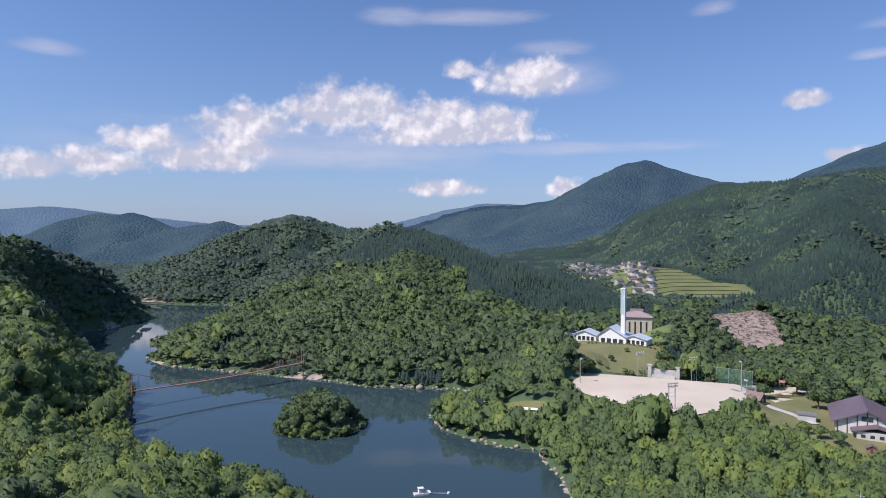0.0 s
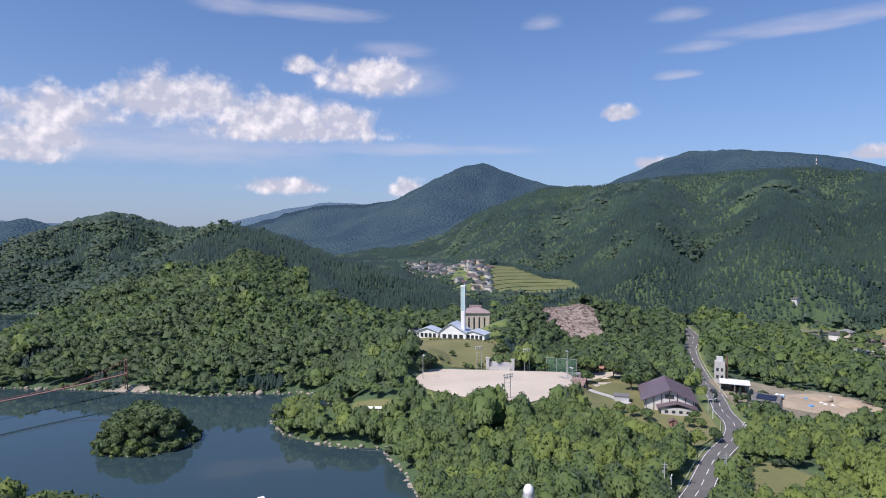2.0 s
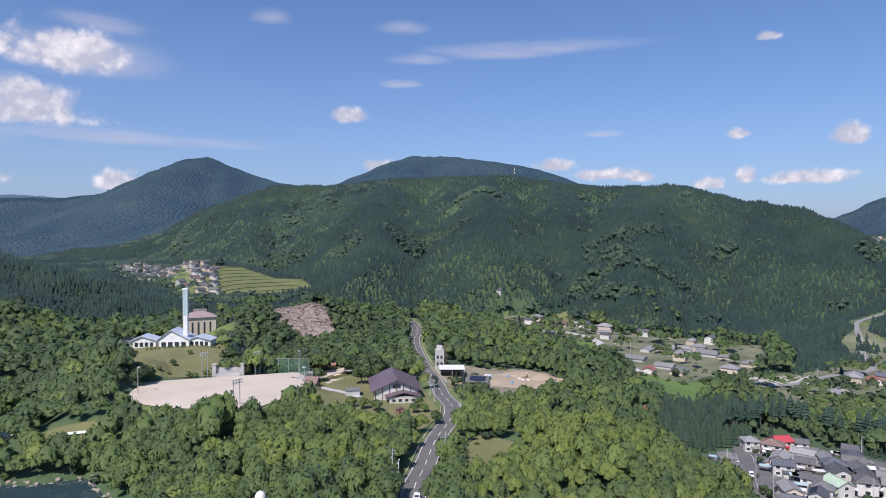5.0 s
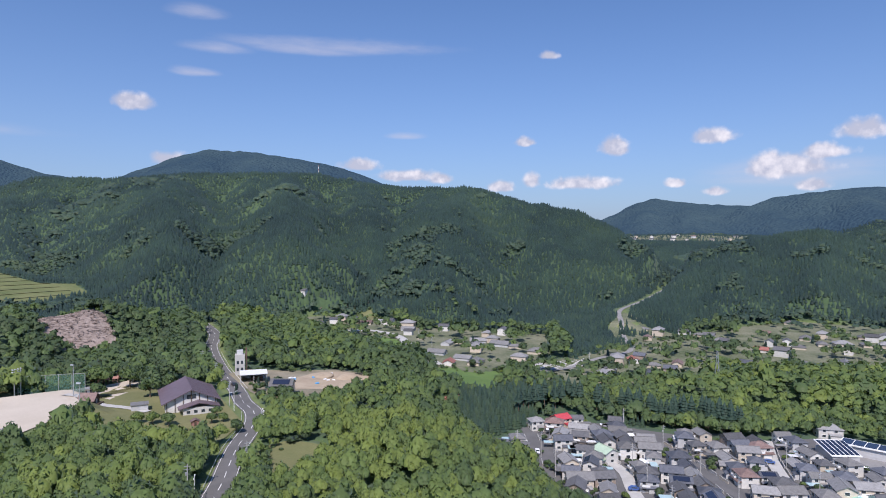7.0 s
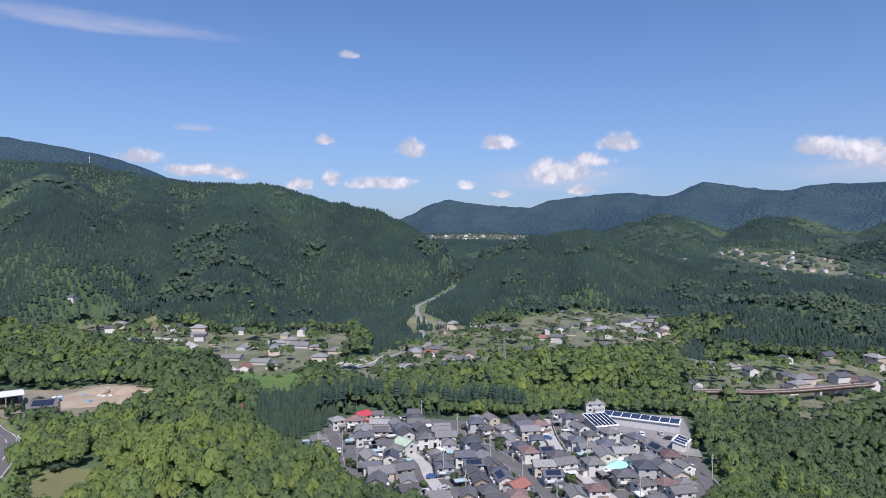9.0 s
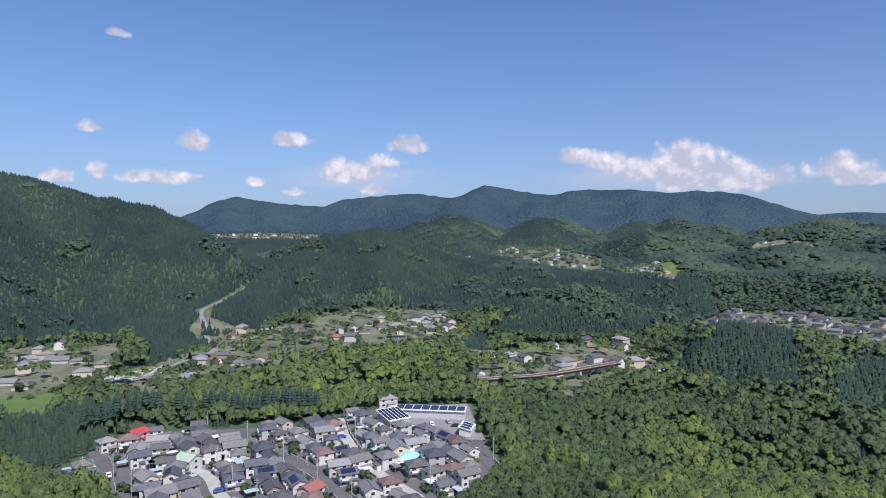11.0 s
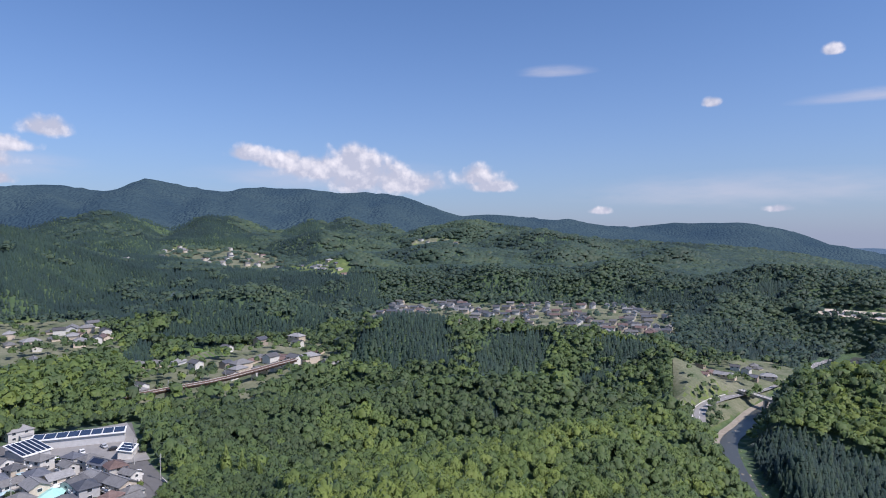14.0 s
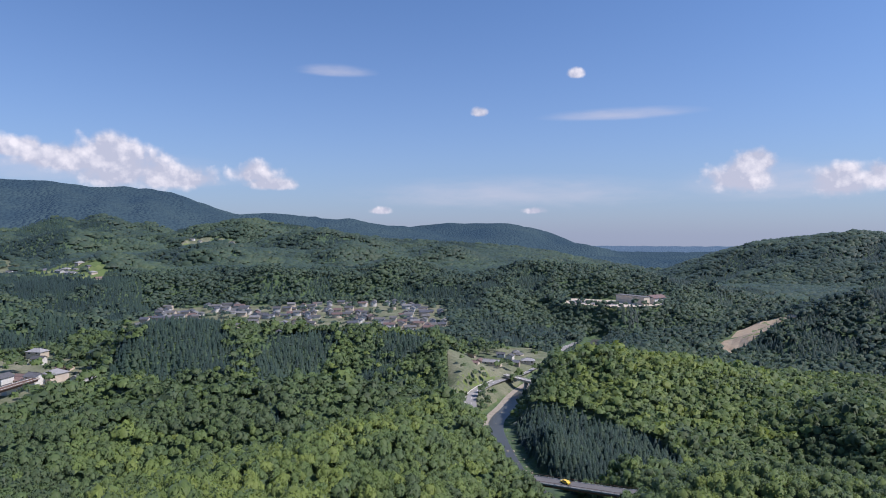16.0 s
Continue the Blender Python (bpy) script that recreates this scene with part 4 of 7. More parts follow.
def lumpy(level_of, rnd, rough=0.22):
    v, f = ball(level_of)
    a = rnd.normal(size=(5, 3)) * 2.6
    k = 1 + rough * np.mean([np.sin(v @ q + rnd.uniform(0, 6)) for q in a], axis=0) * 1.6
    v = v * k[:, None]
    v[:, 2] = np.where(v[:, 2] < -0.45, -0.45 + 0.3 * (v[:, 2] + 0.45), v[:, 2])
    return v, f


def crown(rnd, lobes, clumps, size, core=1, leaf=0.55):
    """A leafy crown one metre in radius: lobes inside, many small leaf clumps standing off them. Base at z = 0."""
    vs, fs, ns, n = [], [], [], 0
    centres = []
    for i in range(lobes):
        a, q = rnd.uniform(0, 6.283), (0.0 if i == 0 else rnd.uniform(0.35, 0.62))
        c = np.array([q * math.cos(a), q * math.sin(a), rnd.uniform(0.5, 0.95) if i else 0.9])
        s = rnd.uniform(0.40, 0.56) if i else 0.6
        centres.append((c, s))
        v, f = lumpy(core, rnd)
        vs.append(v * s * np.array([0.95, 0.95, 0.84]) + c)
        ns.append(v + [0, 0, 0.15])
        fs.append(f + n)
        n += len(v)
    for _ in range(clumps):
        c, s = centres[rnd.randint(lobes)]
        d = rnd.normal(size=3)
        d[2] = abs(d[2]) * 1.1 - 0.35
        d /= np.linalg.norm(d)
        p = c + d * s * np.array([1, 1, 0.85]) * rnd.uniform(0.86, 1.14)
        u = np.cross(d + rnd.normal(size=3) * 0.5, rnd.normal(size=3))
        u /= np.linalg.norm(u)
        w = np.cross(d + rnd.normal(size=3) * 0.4, u)
        w /= np.linalg.norm(w)
        k = size * rnd.uniform(0.6, 1.35)
        t = np.array([p - u * k, p + u * k * 0.8 - w * k * 0.5, p + w * k * 1.1 + d * k * 0.3])
        if np.cross(t[1] - t[0], t[2] - t[0]) @ d < 0:
            t = t[::-1]
        vs.append(t)
        ns.append(np.tile(d + rnd.normal(size=3) * leaf + [0, 0, 0.15], (3, 1)))
        fs.append(np.array([[0, 1, 2]]) + n)
        n += 3
    ns = np.vstack(ns)
    return np.vstack(vs), np.vstack(fs), ns / np.linalg.norm(ns, axis=1)[:, None]


def spire(rnd, tiers, sides, droop=0.16):
    """A conifer one metre high: tiers of ragged boughs, narrower to the top."""
    vs, fs, n = [], [], 0
    for i in range(tiers):
        z0, z1 = 0.12 + 0.8 * i / tiers, min(1.0, 0.12 + 0.8 * (i + 1.75) / tiers)
        r = 0.26 * (1 - i / tiers) ** 0.75 + 0.02
        a = np.arange(sides) / sides * 6.283 + rnd.uniform(0, 6)
        rr = r * rnd.uniform(0.62, 1.25, sides)
        ring = np.stack([rr * np.cos(a), rr * np.sin(a), z0 - droop * rr * rnd.uniform(0.3, 1.6, sides)], 1)
        vs.append(np.vstack([ring, [[0, 0, z1]]]))
        j = np.arange(sides)
        fs.append(np.stack([j, (j + 1) % sides, np.full(sides, sides)], 1) + n)
        n += sides + 1
    v = np.vstack(vs)
    q = np.stack([v[:, 0], v[:, 1], 0.05 + 0.12 * v[:, 2]], 1)
    return v, np.vstack(fs), q / np.linalg.norm(q, axis=1)[:, None]


def stem(sides=5, r0=0.02, r1=0.008, top=0.7):
    a = np.arange(sides) / sides * 6.283
    ring = np.stack([np.cos(a), np.sin(a), 0 * a], 1)
    v = np.vstack([ring * [r0, r0, 0], ring * [r1, r1, 0] + [0, 0, top]])
    j = np.arange(sides)
    k = (j + 1) % sides
    return v, np.vstack([np.stack([j, k, k + sides], 1), np.stack([j, k + sides, j + sides], 1)])


MESH_STEP = 11.0
MESH_AXIS = np.arange(-1830, 1831, MESH_STEP)
COARSE = height(*np.meshgrid(MESH_AXIS, MESH_AXIS))


def coarse_height(x, y):
    """The land's height on a coarse net, for what lies far off."""
    u, v = (x - MESH_AXIS[0]) / MESH_STEP, (y - MESH_AXIS[0]) / MESH_STEP
    i, j = np.clip(u.astype(int), 0, len(MESH_AXIS) - 2), np.clip(v.astype(int), 0, len(MESH_AXIS) - 2)
    u, v = u - i, v - j
    return (COARSE[j, i] * (1 - u) + COARSE[j, i + 1] * u) * (1 - v) + (COARSE[j + 1, i] * (1 - u) + COARSE[j + 1, i + 1] * u) * v


def slope_of(x, y, step=9.0):
    """The upward normal of the land, taken over a few crowns."""
    n = np.stack([coarse_height(x - step, y) - coarse_height(x + step, y), coarse_height(x, y - step) - coarse_height(x, y + step), np.full(len(x), 2 * step)], -1)
    return n / np.linalg.norm(n, axis=1)[:, None]


def planted(name, kinds, pick, x, y, z, wide, tall, turn, tint, material, label, lie=0.0):
    """All the trees of a wood as one mesh: kinds are shapes, pick says which one stands at each place; lie: how far the foliage of a closed canopy turns with the slope."""
    land = slope_of(x, y) * lie if lie else None
    vs, fs, ts, ns, n = [], [], [], [], 0
    for k, (v, f, *normals) in enumerate(kinds):
        m = np.where(pick == k)[0]
        if not len(m):
            continue
        c, s = np.cos(turn[m])[:, None], np.sin(turn[m])[:, None]
        vx = (v[None, :, 0] * c - v[None, :, 1] * s) * wide[m][:, None] + x[m][:, None]
        vy = (v[None, :, 0] * s + v[None, :, 1] * c) * wide[m][:, None] + y[m][:, None]
        vz = v[None, :, 2] * tall[m][:, None] + z[m][:, None]
        vs.append(np.stack([vx, vy, vz], -1).reshape(-1, 3))
        fs.append((f[None] + (np.arange(len(m)) * len(v))[:, None, None] + n).reshape(-1, 3))
        ts.append(np.repeat(tint[m], len(v)))
        n += len(m) * len(v)
        if normals:
            q = normals[0]
            q = np.stack([q[None, :, 0] * c - q[None, :, 1] * s, q[None, :, 0] * s + q[None, :, 1] * c, np.tile(q[:, 2], (len(m), 1))], -1)
            if lie:
                q = q * (1 - lie) + land[m][:, None, :]
                q /= np.linalg.norm(q, axis=2)[:, :, None]
            ns.append(q.reshape(-1, 3))
    if not vs:
        return None
    ob = mesh_of(name, np.vstack(vs), np.vstack(fs), material, False, np.concatenate(ts))
    if ns:
        ob.data.normals_split_custom_set_from_vertices(np.vstack(ns).astype(np.float32))
    return tagged(ob, label, "forest", kind="stuff")


def wooded(x, y):
    """True where trees stand."""
    ok = np.ones(np.shape(x), bool)
    r = np.hypot(x, y)
    s = inside(x, y, LAKE)
    ok &= (s < np.where(r < 500, -1.0, -4))
    for ring, margin in ((FIELD, 5), (TOWN, 4)):
        ok &= inside(x, y, ring) < -margin
    settled = [q[0] for q in SETTLED]
    for ring in CLEAR:
        d = inside(x, y, ring)
        if ring in settled:
            far = ring in (VILLAGE_F, FAR_VILLAGE, PASS_VILLAGE, HILLTOP_B, HILLTOP_D)
            thin = (np.sin(x * 12.9898 + y * 78.233) * 43758.5453) % 1 < np.where(wave(x, y, 45, 9) > 0.25, 0.35 if far else 0.42, 0.03)
            ok &= (d < -1) | thin
        else:
            ok &= d < -1
    built_up = np.zeros(np.shape(x), bool)
    for ring in settled:
        built_up |= inside(x, y, ring) > -12
    m = np.where(ok & built_up)[0]
    if len(m):
        near = np.full(len(m), 1e9)
        for a, b in ALL_SPOTS:
            near = np.minimum(near, (x[m] - a) ** 2 + (y[m] - b) ** 2)
        ok[m] &= near > 120
    for half, line in [(5.6, ROAD), (11, RIVER)] + LANES + [(6, HIGHWAY), (6, RIVER_ROAD)]:
        q = np.array(line)
        m = np.where(ok & (x > q[:, 0].min() - 15) & (x < q[:, 0].max() + 15) & (y > q[:, 1].min() - 15) & (y < q[:, 1].max() + 15))[0]
        if len(m):
            ok[m] &= far_off(x[m], y[m], line)[0] > half
    return ok


def conifer_share(x, y):
    """Where plantations of cedar stand: 0 to 1."""
    n = wave(x, y, 260, 31) * 0.5 + wave(x, y, 90, 32) * 0.35
    b, r = np.degrees(np.arctan2(x, y)), np.hypot(x, y)
    want = np.interp(b, [-40, -5, 5, 20, 45, 75, 80, 100, 125, 150, 180], [-0.35, -0.2, 0.25, 0.3, 0.45, 0.4, 0.3, 0.25, 0.0, -0.1, 0.1])
    want = np.where((b > 0) & (b < 57) & (r < 500), -0.6, want)
    want = np.where((b > 98) & (b < 148) & (r < 560), -0.5, want)
    want = np.where((b > 112) & (b < 147) & (r > 430) & (r < 560), 0.16, want)
    want = np.where((b > 2) & (b < 17) & (r > 500) & (r < 760), 0.9, want)
    want = np.where((b > -14) & (b < 0) & (r > 380) & (r < 600), -0.7, want)
    want = np.where((b > 149) & (r > 250) & (r < 490), -0.6, want)
    want = np.where((b > 112) & (r > 520), -0.2, want)
    want = np.where(r < 330, -0.75, want)
    want = np.where((b < -20) & (r < 800), -0.7, want)
    want = np.where((r > 900) & (b < 112), want + 0.1, want)
    want = np.where((b > 58) & (b < 100) & (r > 240) & (r < 450), -0.4, want)
    d, _ = far_off(x, y, [polar(150.5, 345), polar(154, 340), polar(157, 330)])
    want = np.where(d < 42, 1.0, want)
    for ring in (VILLAGE_A, VILLAGE_D, VILLAGE_E, VILLAGE_F, VILLAGE_G, FAR_VILLAGE, HILLTOP_B):
        want = np.where(inside(x, y, ring) > -6, -2.0, want)
    soft = np.where(r > 560, 0.2, 0.15)
    return smooth(-soft, soft, n + want)


def scatter(rnd, r0, r1, gap, b0=-40, b1=183.5):
    """Places about gap metres apart, in a ring sector."""
    area = 0.5 * radians(b1 - b0) * (r1 * r1 - r0 * r0)
    half = gap
    xs = np.arange(-r1, r1, half)
    gx, gy = np.meshgrid(xs, xs)
    gx = gx + (np.arange(len(xs)) % 2 * half / 2)[:, None]
    x = (gx + rnd.uniform(-0.42, 0.42, gx.shape) * half).ravel()
    y = (gy + rnd.uniform(-0.42, 0.42, gx.shape) * half).ravel()
    b, r = np.degrees(np.arctan2(x, y)), np.hypot(x, y)
    b = np.where(b < -100, b + 360, b)
    ok = (r > r0) & (r <= r1) & (b > b0) & (b < b1)
    x, y = x[ok], y[ok]
    ok = wooded(x, y)
    return x[ok], y[ok]


def wood(rnd, r0, r1, gap, broad, cedar, wide, tall, name, stout, lift=-0.3, lie=0.25):
    for conifers in (False, True):
        x, y = scatter(rnd, r0, r1, gap * (0.72 if conifers else 1.0))
        keep = (rnd.uniform(size=len(x)) < conifer_share(x, y)) == conifers
        x, y = x[keep], y[keep]
        if r0 > 600:  # the far sides of the mountains, thinly wooded
            land = slope_of(x, y)
            keep = ((land[:, 0] * x + land[:, 1] * y) / np.hypot(x, y) < 0.2) | (rnd.uniform(size=len(x)) < 0.2)
            x, y = x[keep], y[keep]
        old = np.degrees(np.arctan2(x, y)) < 40
        if r1 < 360 and not conifers:
            keep = ~old | (rnd.uniform(size=len(x)) < 0.62)
            x, y, old = x[keep], y[keep], old[keep]
        z = coarse_height(x, y) if r0 > 600 else height(x, y)
        n = len(x)
        turn = rnd.uniform(0, 6.283, n)
        big = np.exp(rnd.normal(0, 0.22, n)) * (1 + 0.18 * wave(x, y, 40, 77)) * (np.where(old, 1.3, 1.0) if r1 < 360 else 1.0)
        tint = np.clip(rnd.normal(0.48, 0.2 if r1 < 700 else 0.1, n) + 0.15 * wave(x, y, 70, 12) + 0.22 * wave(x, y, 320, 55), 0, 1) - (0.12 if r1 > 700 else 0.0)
        r, b = np.hypot(x, y), np.degrees(np.arctan2(x, y))
        young = ((b > 41) & (b < 67) & (r < 245)) | ((b > 112) & (b < 150) & (r < 325)) | ((b < -14) & (r < 235)) | ((b < -22) & (r < 420)) | ((np.abs(b) > 165) & (r < 260))
        knob = (b > 152.5) & (b < 174) & (r > 380) & (r < 485)
        tint = tint + np.where(young & ((b < 100) | (b > 160)), 0.36, np.where(young, 0.26, np.where(knob, 0.30, np.where((b > 58) & (b < 92) & (r > 260) & (r < 430), 0.1, np.where((b > 112) & (b < 148) & (r < 400), -0.14, np.where((r < 330) & ((b < 84) | (b > 112)), 0.14, np.where(r < 330, -0.12, 0.0)))))))
        if r1 == 620:
            tint = tint - np.where(b < 25, 0.13, 0.02)
        if r1 < 360:
            tint = tint - np.where(old & (r < 235) & (b < 0), 0.1, 0.0)
        if conifers:
            tint = tint + np.where((b > 58) & (b < 92) & (r < 430), 0.5, 0.0)
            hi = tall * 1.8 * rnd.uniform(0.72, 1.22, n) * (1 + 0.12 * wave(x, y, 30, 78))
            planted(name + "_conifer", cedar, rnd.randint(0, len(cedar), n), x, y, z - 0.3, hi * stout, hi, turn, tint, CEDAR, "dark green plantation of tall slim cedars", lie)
        else:
            planted(name + "_broadleaf", broad, rnd.randint(0, len(broad), n), x, y, z + lift, wide * big, tall * big * rnd.uniform(0.85, 1.2, n), turn, tint, HAZED_BROAD if r0 > 600 else BROAD, "dense broadleaf wood in full green summer leaf", lie)


rnd = np.random.RandomState(7)
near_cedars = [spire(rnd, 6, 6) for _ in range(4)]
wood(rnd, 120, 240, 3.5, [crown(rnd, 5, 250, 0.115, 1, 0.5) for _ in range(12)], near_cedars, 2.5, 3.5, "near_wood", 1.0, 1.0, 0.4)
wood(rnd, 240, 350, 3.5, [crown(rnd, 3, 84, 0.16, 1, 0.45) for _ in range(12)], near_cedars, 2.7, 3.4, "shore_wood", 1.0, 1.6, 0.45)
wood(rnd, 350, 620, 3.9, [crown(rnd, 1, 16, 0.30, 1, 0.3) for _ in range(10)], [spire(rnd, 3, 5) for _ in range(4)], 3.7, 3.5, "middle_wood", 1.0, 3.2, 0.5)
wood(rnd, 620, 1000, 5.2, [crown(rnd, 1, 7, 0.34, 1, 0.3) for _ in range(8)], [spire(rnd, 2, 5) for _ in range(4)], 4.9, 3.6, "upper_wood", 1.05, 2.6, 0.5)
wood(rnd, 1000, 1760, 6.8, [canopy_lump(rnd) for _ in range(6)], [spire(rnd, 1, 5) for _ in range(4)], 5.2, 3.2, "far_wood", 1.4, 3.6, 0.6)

# ---- paving, fields and open ground ----
tagged(sheet("sports_field", FIELD, SAND), "pale sand sports ground", "sports field", kind="structure")
tagged(strip("road", ROAD, 3.9, TARMAC), "two-lane grey asphalt road with white centre dashes", "road", kind="structure")
tagged(sheet("town_ground", TOWN, TARMAC), "paved and bare ground between town houses", "ground", kind="structure")
for ring, mat, name, label in (
    (TERRACES, PADDY, "terraced_field", "light green terraced rice fields"), (HALL_LAWN, GRASS, "lawn", "mown lawn round the hall"), (YARD, GRAVEL, "yard", "gravel yard beside the road"),
    (PADDY_A, RICE, "rice_field", "bright green rice field"), (PADDY_B, RICE, "rice_field", "bright green rice field with a path"), (SCAR, SLASH, "felled_slope", "felled slope strewn with grey-brown slash"),
    (VILLAGE_A, GARDEN, "village_ground", "gravel and garden ground of a hamlet"), (GLADE, GRASS, "glade", "steep mown grass clearing"), (SLOPE, LUSH, "meadow", "overgrown grassy slope"),
    (VERGE, GRASS, "verge", "grassy verge beside the road"), (ROADBAND, GARDEN, "roadside", "pale roadside ground"), (VILLAGE_C, GARDEN, "meadow", "green fields round farmhouses"),
    (VILLAGE_D, GARDEN, "village_ground", "gravel and garden ground of a village"), (VILLAGE_E, GARDEN, "village_ground", "gravel and garden ground by the railway"), (GLADE_B, RICE, "meadow", "bright green meadow"),
    (HILLTOP_A, GRASS, "meadow", "dry grass field on a hill"), (HILLTOP_B, GARDEN, "meadow", "fields of a hill village"), (HILLTOP_C, LUSH, "meadow", "fields of a hill village"), (HILLTOP_D, GARDEN, "meadow", "fields of a hill village"), (PASS_VILLAGE, GARDEN, "village_ground", "pale ground of a village in the pass"),
    (VILLAGE_F, GARDEN, "village_ground", "pale ground of a valley village"), (VILLAGE_G, GARDEN, "village_ground", "pale ground of riverside houses"), (SCHOOL, SAND, "school_ground", "pale sand school ground"),
    (WORKS_YARD, CONCRETE, "works_yard", "pale concrete works yard in the valley"), (BARE, SOIL, "bare_slope", "bare brown cleared slope"), (BANK_LAWN, GRASS, "lawn", "grass bank behind the sports ground"), (PATHS, SAND, "path", "pale sand path"), (LAKESIDE, GRASS, "shelter_ground", "grassy standing by the lake"),
    (DIRT, SOIL, "building_site", "bare tan soil of a building site")):
    tagged(sheet(name, ring, mat, step=8.0 if abs(ring[0][0]) + abs(ring[0][1]) > 700 else 4.0, lift=0.45 if name == "building_site" else 0.35), label, name.replace("_", " "), kind="structure")

# ---- helpers for things ----
def part(name, bm, material, parent, label=""):
    me = bpy.data.meshes.new(name)
    bmesh.ops.recalc_face_normals(bm, faces=bm.faces)
    bm.to_mesh(me)
    bm.free()
    me.materials.append(material)
    ob = new(name, me)
    ob.parent = parent
    return tagged(ob, label)


def twin(ob, x=0.0, y=0.0, z=0.0, rz=0.0, parent=None):
    """A further part on the same mesh."""
    o = ob.copy()
    scene.collection.objects.link(o)
    o.parent = parent or ob.parent
    o.matrix_basis = pose(x, y, z, 0, 0, rz)
    for c in ob.children:
        twin_child = c.copy()
        scene.collection.objects.link(twin_child)
        twin_child.parent = o
    return o


def thing(name, label, category, m=None, group=""):
    ob = tagged(new(name), label, category, group)
    ob.empty_display_size = 0.5
    if m is not None:
        ob.matrix_basis = m
    return ob


def box(bm, x, y, z, sx, sy, sz, turn=0.0, bevel=0.0):
    """A box that stands on z, with its middle over (x, y)."""
    m = pose(x, y, z + sz / 2, 0, 0, turn) @ Matrix.Diagonal((sx, sy, sz, 1))
    r = bmesh.ops.create_cube(bm, size=1, matrix=m)
    if bevel:
        es = list({e for v in r["verts"] for e in v.link_edges})
        bmesh.ops.bevel(bm, geom=es, offset=bevel, segments=1, affect="EDGES")
    return bm


def rod(bm, a, b, r0, r1=None, sides=8):
    a, b = Vector(a), Vector(b)
    d = b - a
    m = Matrix.Translation((a + b) / 2) @ d.to_track_quat("Z", "Y").to_matrix().to_4x4()
    bmesh.ops.create_cone(bm, cap_ends=True, segments=sides, radius1=r0, radius2=r0 if r1 is None else r1, depth=d.length, matrix=m)
    return bm


def prism(bm, profile, y0, y1):
    """A closed outline in x and z, drawn out along y."""
    a = [bm.verts.new((x, y0, z)) for x, z in profile]
    b = [bm.verts.new((x, y1, z)) for x, z in profile]
    n = len(profile)
    for i in range(n):
        bm.faces.new((a[i], a[(i + 1) % n], b[(i + 1) % n], b[i]))
    bm.faces.new(a)
    bm.faces.new(b[::-1])
    return bm


def B():
    return bmesh.new()


def gable_roof(w, l, z, rise, over=0.6, thick=0.22):
    e = z - over * rise / (w / 2)
    a = w / 2 + over
    return prism(B(), [(-a, e), (0, z + rise), (a, e), (a, e - thick), (0, z + rise - thick), (-a, e - thick)], -l / 2 - over, l / 2 + over)


def hip_roof(w, l, z, rise, over=0.6, thick=0.22):
    bm = B()
    a, b = w / 2 + over, l / 2 + over
    e = z - over * rise / (w / 2)
    k = max(b - a, 0.01)
    lo = [bm.verts.new(p) for p in ((-a, -b, e - thick), (a, -b, e - thick), (a, b, e - thick), (-a, b, e - thick))]
    up = [bm.verts.new(p) for p in ((-a, -b, e), (a, -b, e), (a, b, e), (-a, b, e))]
    r0, r1 = bm.verts.new((0, -k, z + rise)), bm.verts.new((0, k, z + rise))
    for i in range(4):
        bm.faces.new((lo[i], lo[(i + 1) % 4], up[(i + 1) % 4], up[i]))
    bm.faces.new((up[0], up[1], r0))
    bm.faces.new((up[2], up[3], r1))
    bm.faces.new((up[1], up[2], r1, r0))
    bm.faces.new((up[3], up[0], r0, r1))
    bm.faces.new(lo[::-1])
    return bm


def ground_at(x, y, r=3.0):
    a = np.arange(8) * 0.7854
    return float(np.min(height(x + r * np.cos(a), y + r * np.sin(a))))


def stand(x, y, rz=0.0, lift=0.3, r=3.0):
    return pose(x, y, ground_at(x, y, r) + lift, 0, 0, rz)


def window_on(parent, w, h, x, y, z, rz, seen=None):
    """A framed window whose outer face looks along -y before it is turned by rz."""
    if seen is None:
        bm = box(B(), 0, -0.03, -0.1, w + 0.2, 0.12, h + 0.2)
        f = part("window", bm, WHITE, parent)
        part("pane", box(B(), 0, -0.06, 0, w, 0.1, h), GLASS, f, "dark window glass")
    else:
        f = seen.copy()
        scene.collection.objects.link(f)
        f.parent = parent
        c = seen.children[0].copy()
        scene.collection.objects.link(c)
        c.parent = f
    f.matrix_basis = pose(x, y, z, 0, 0, rz)
    return f


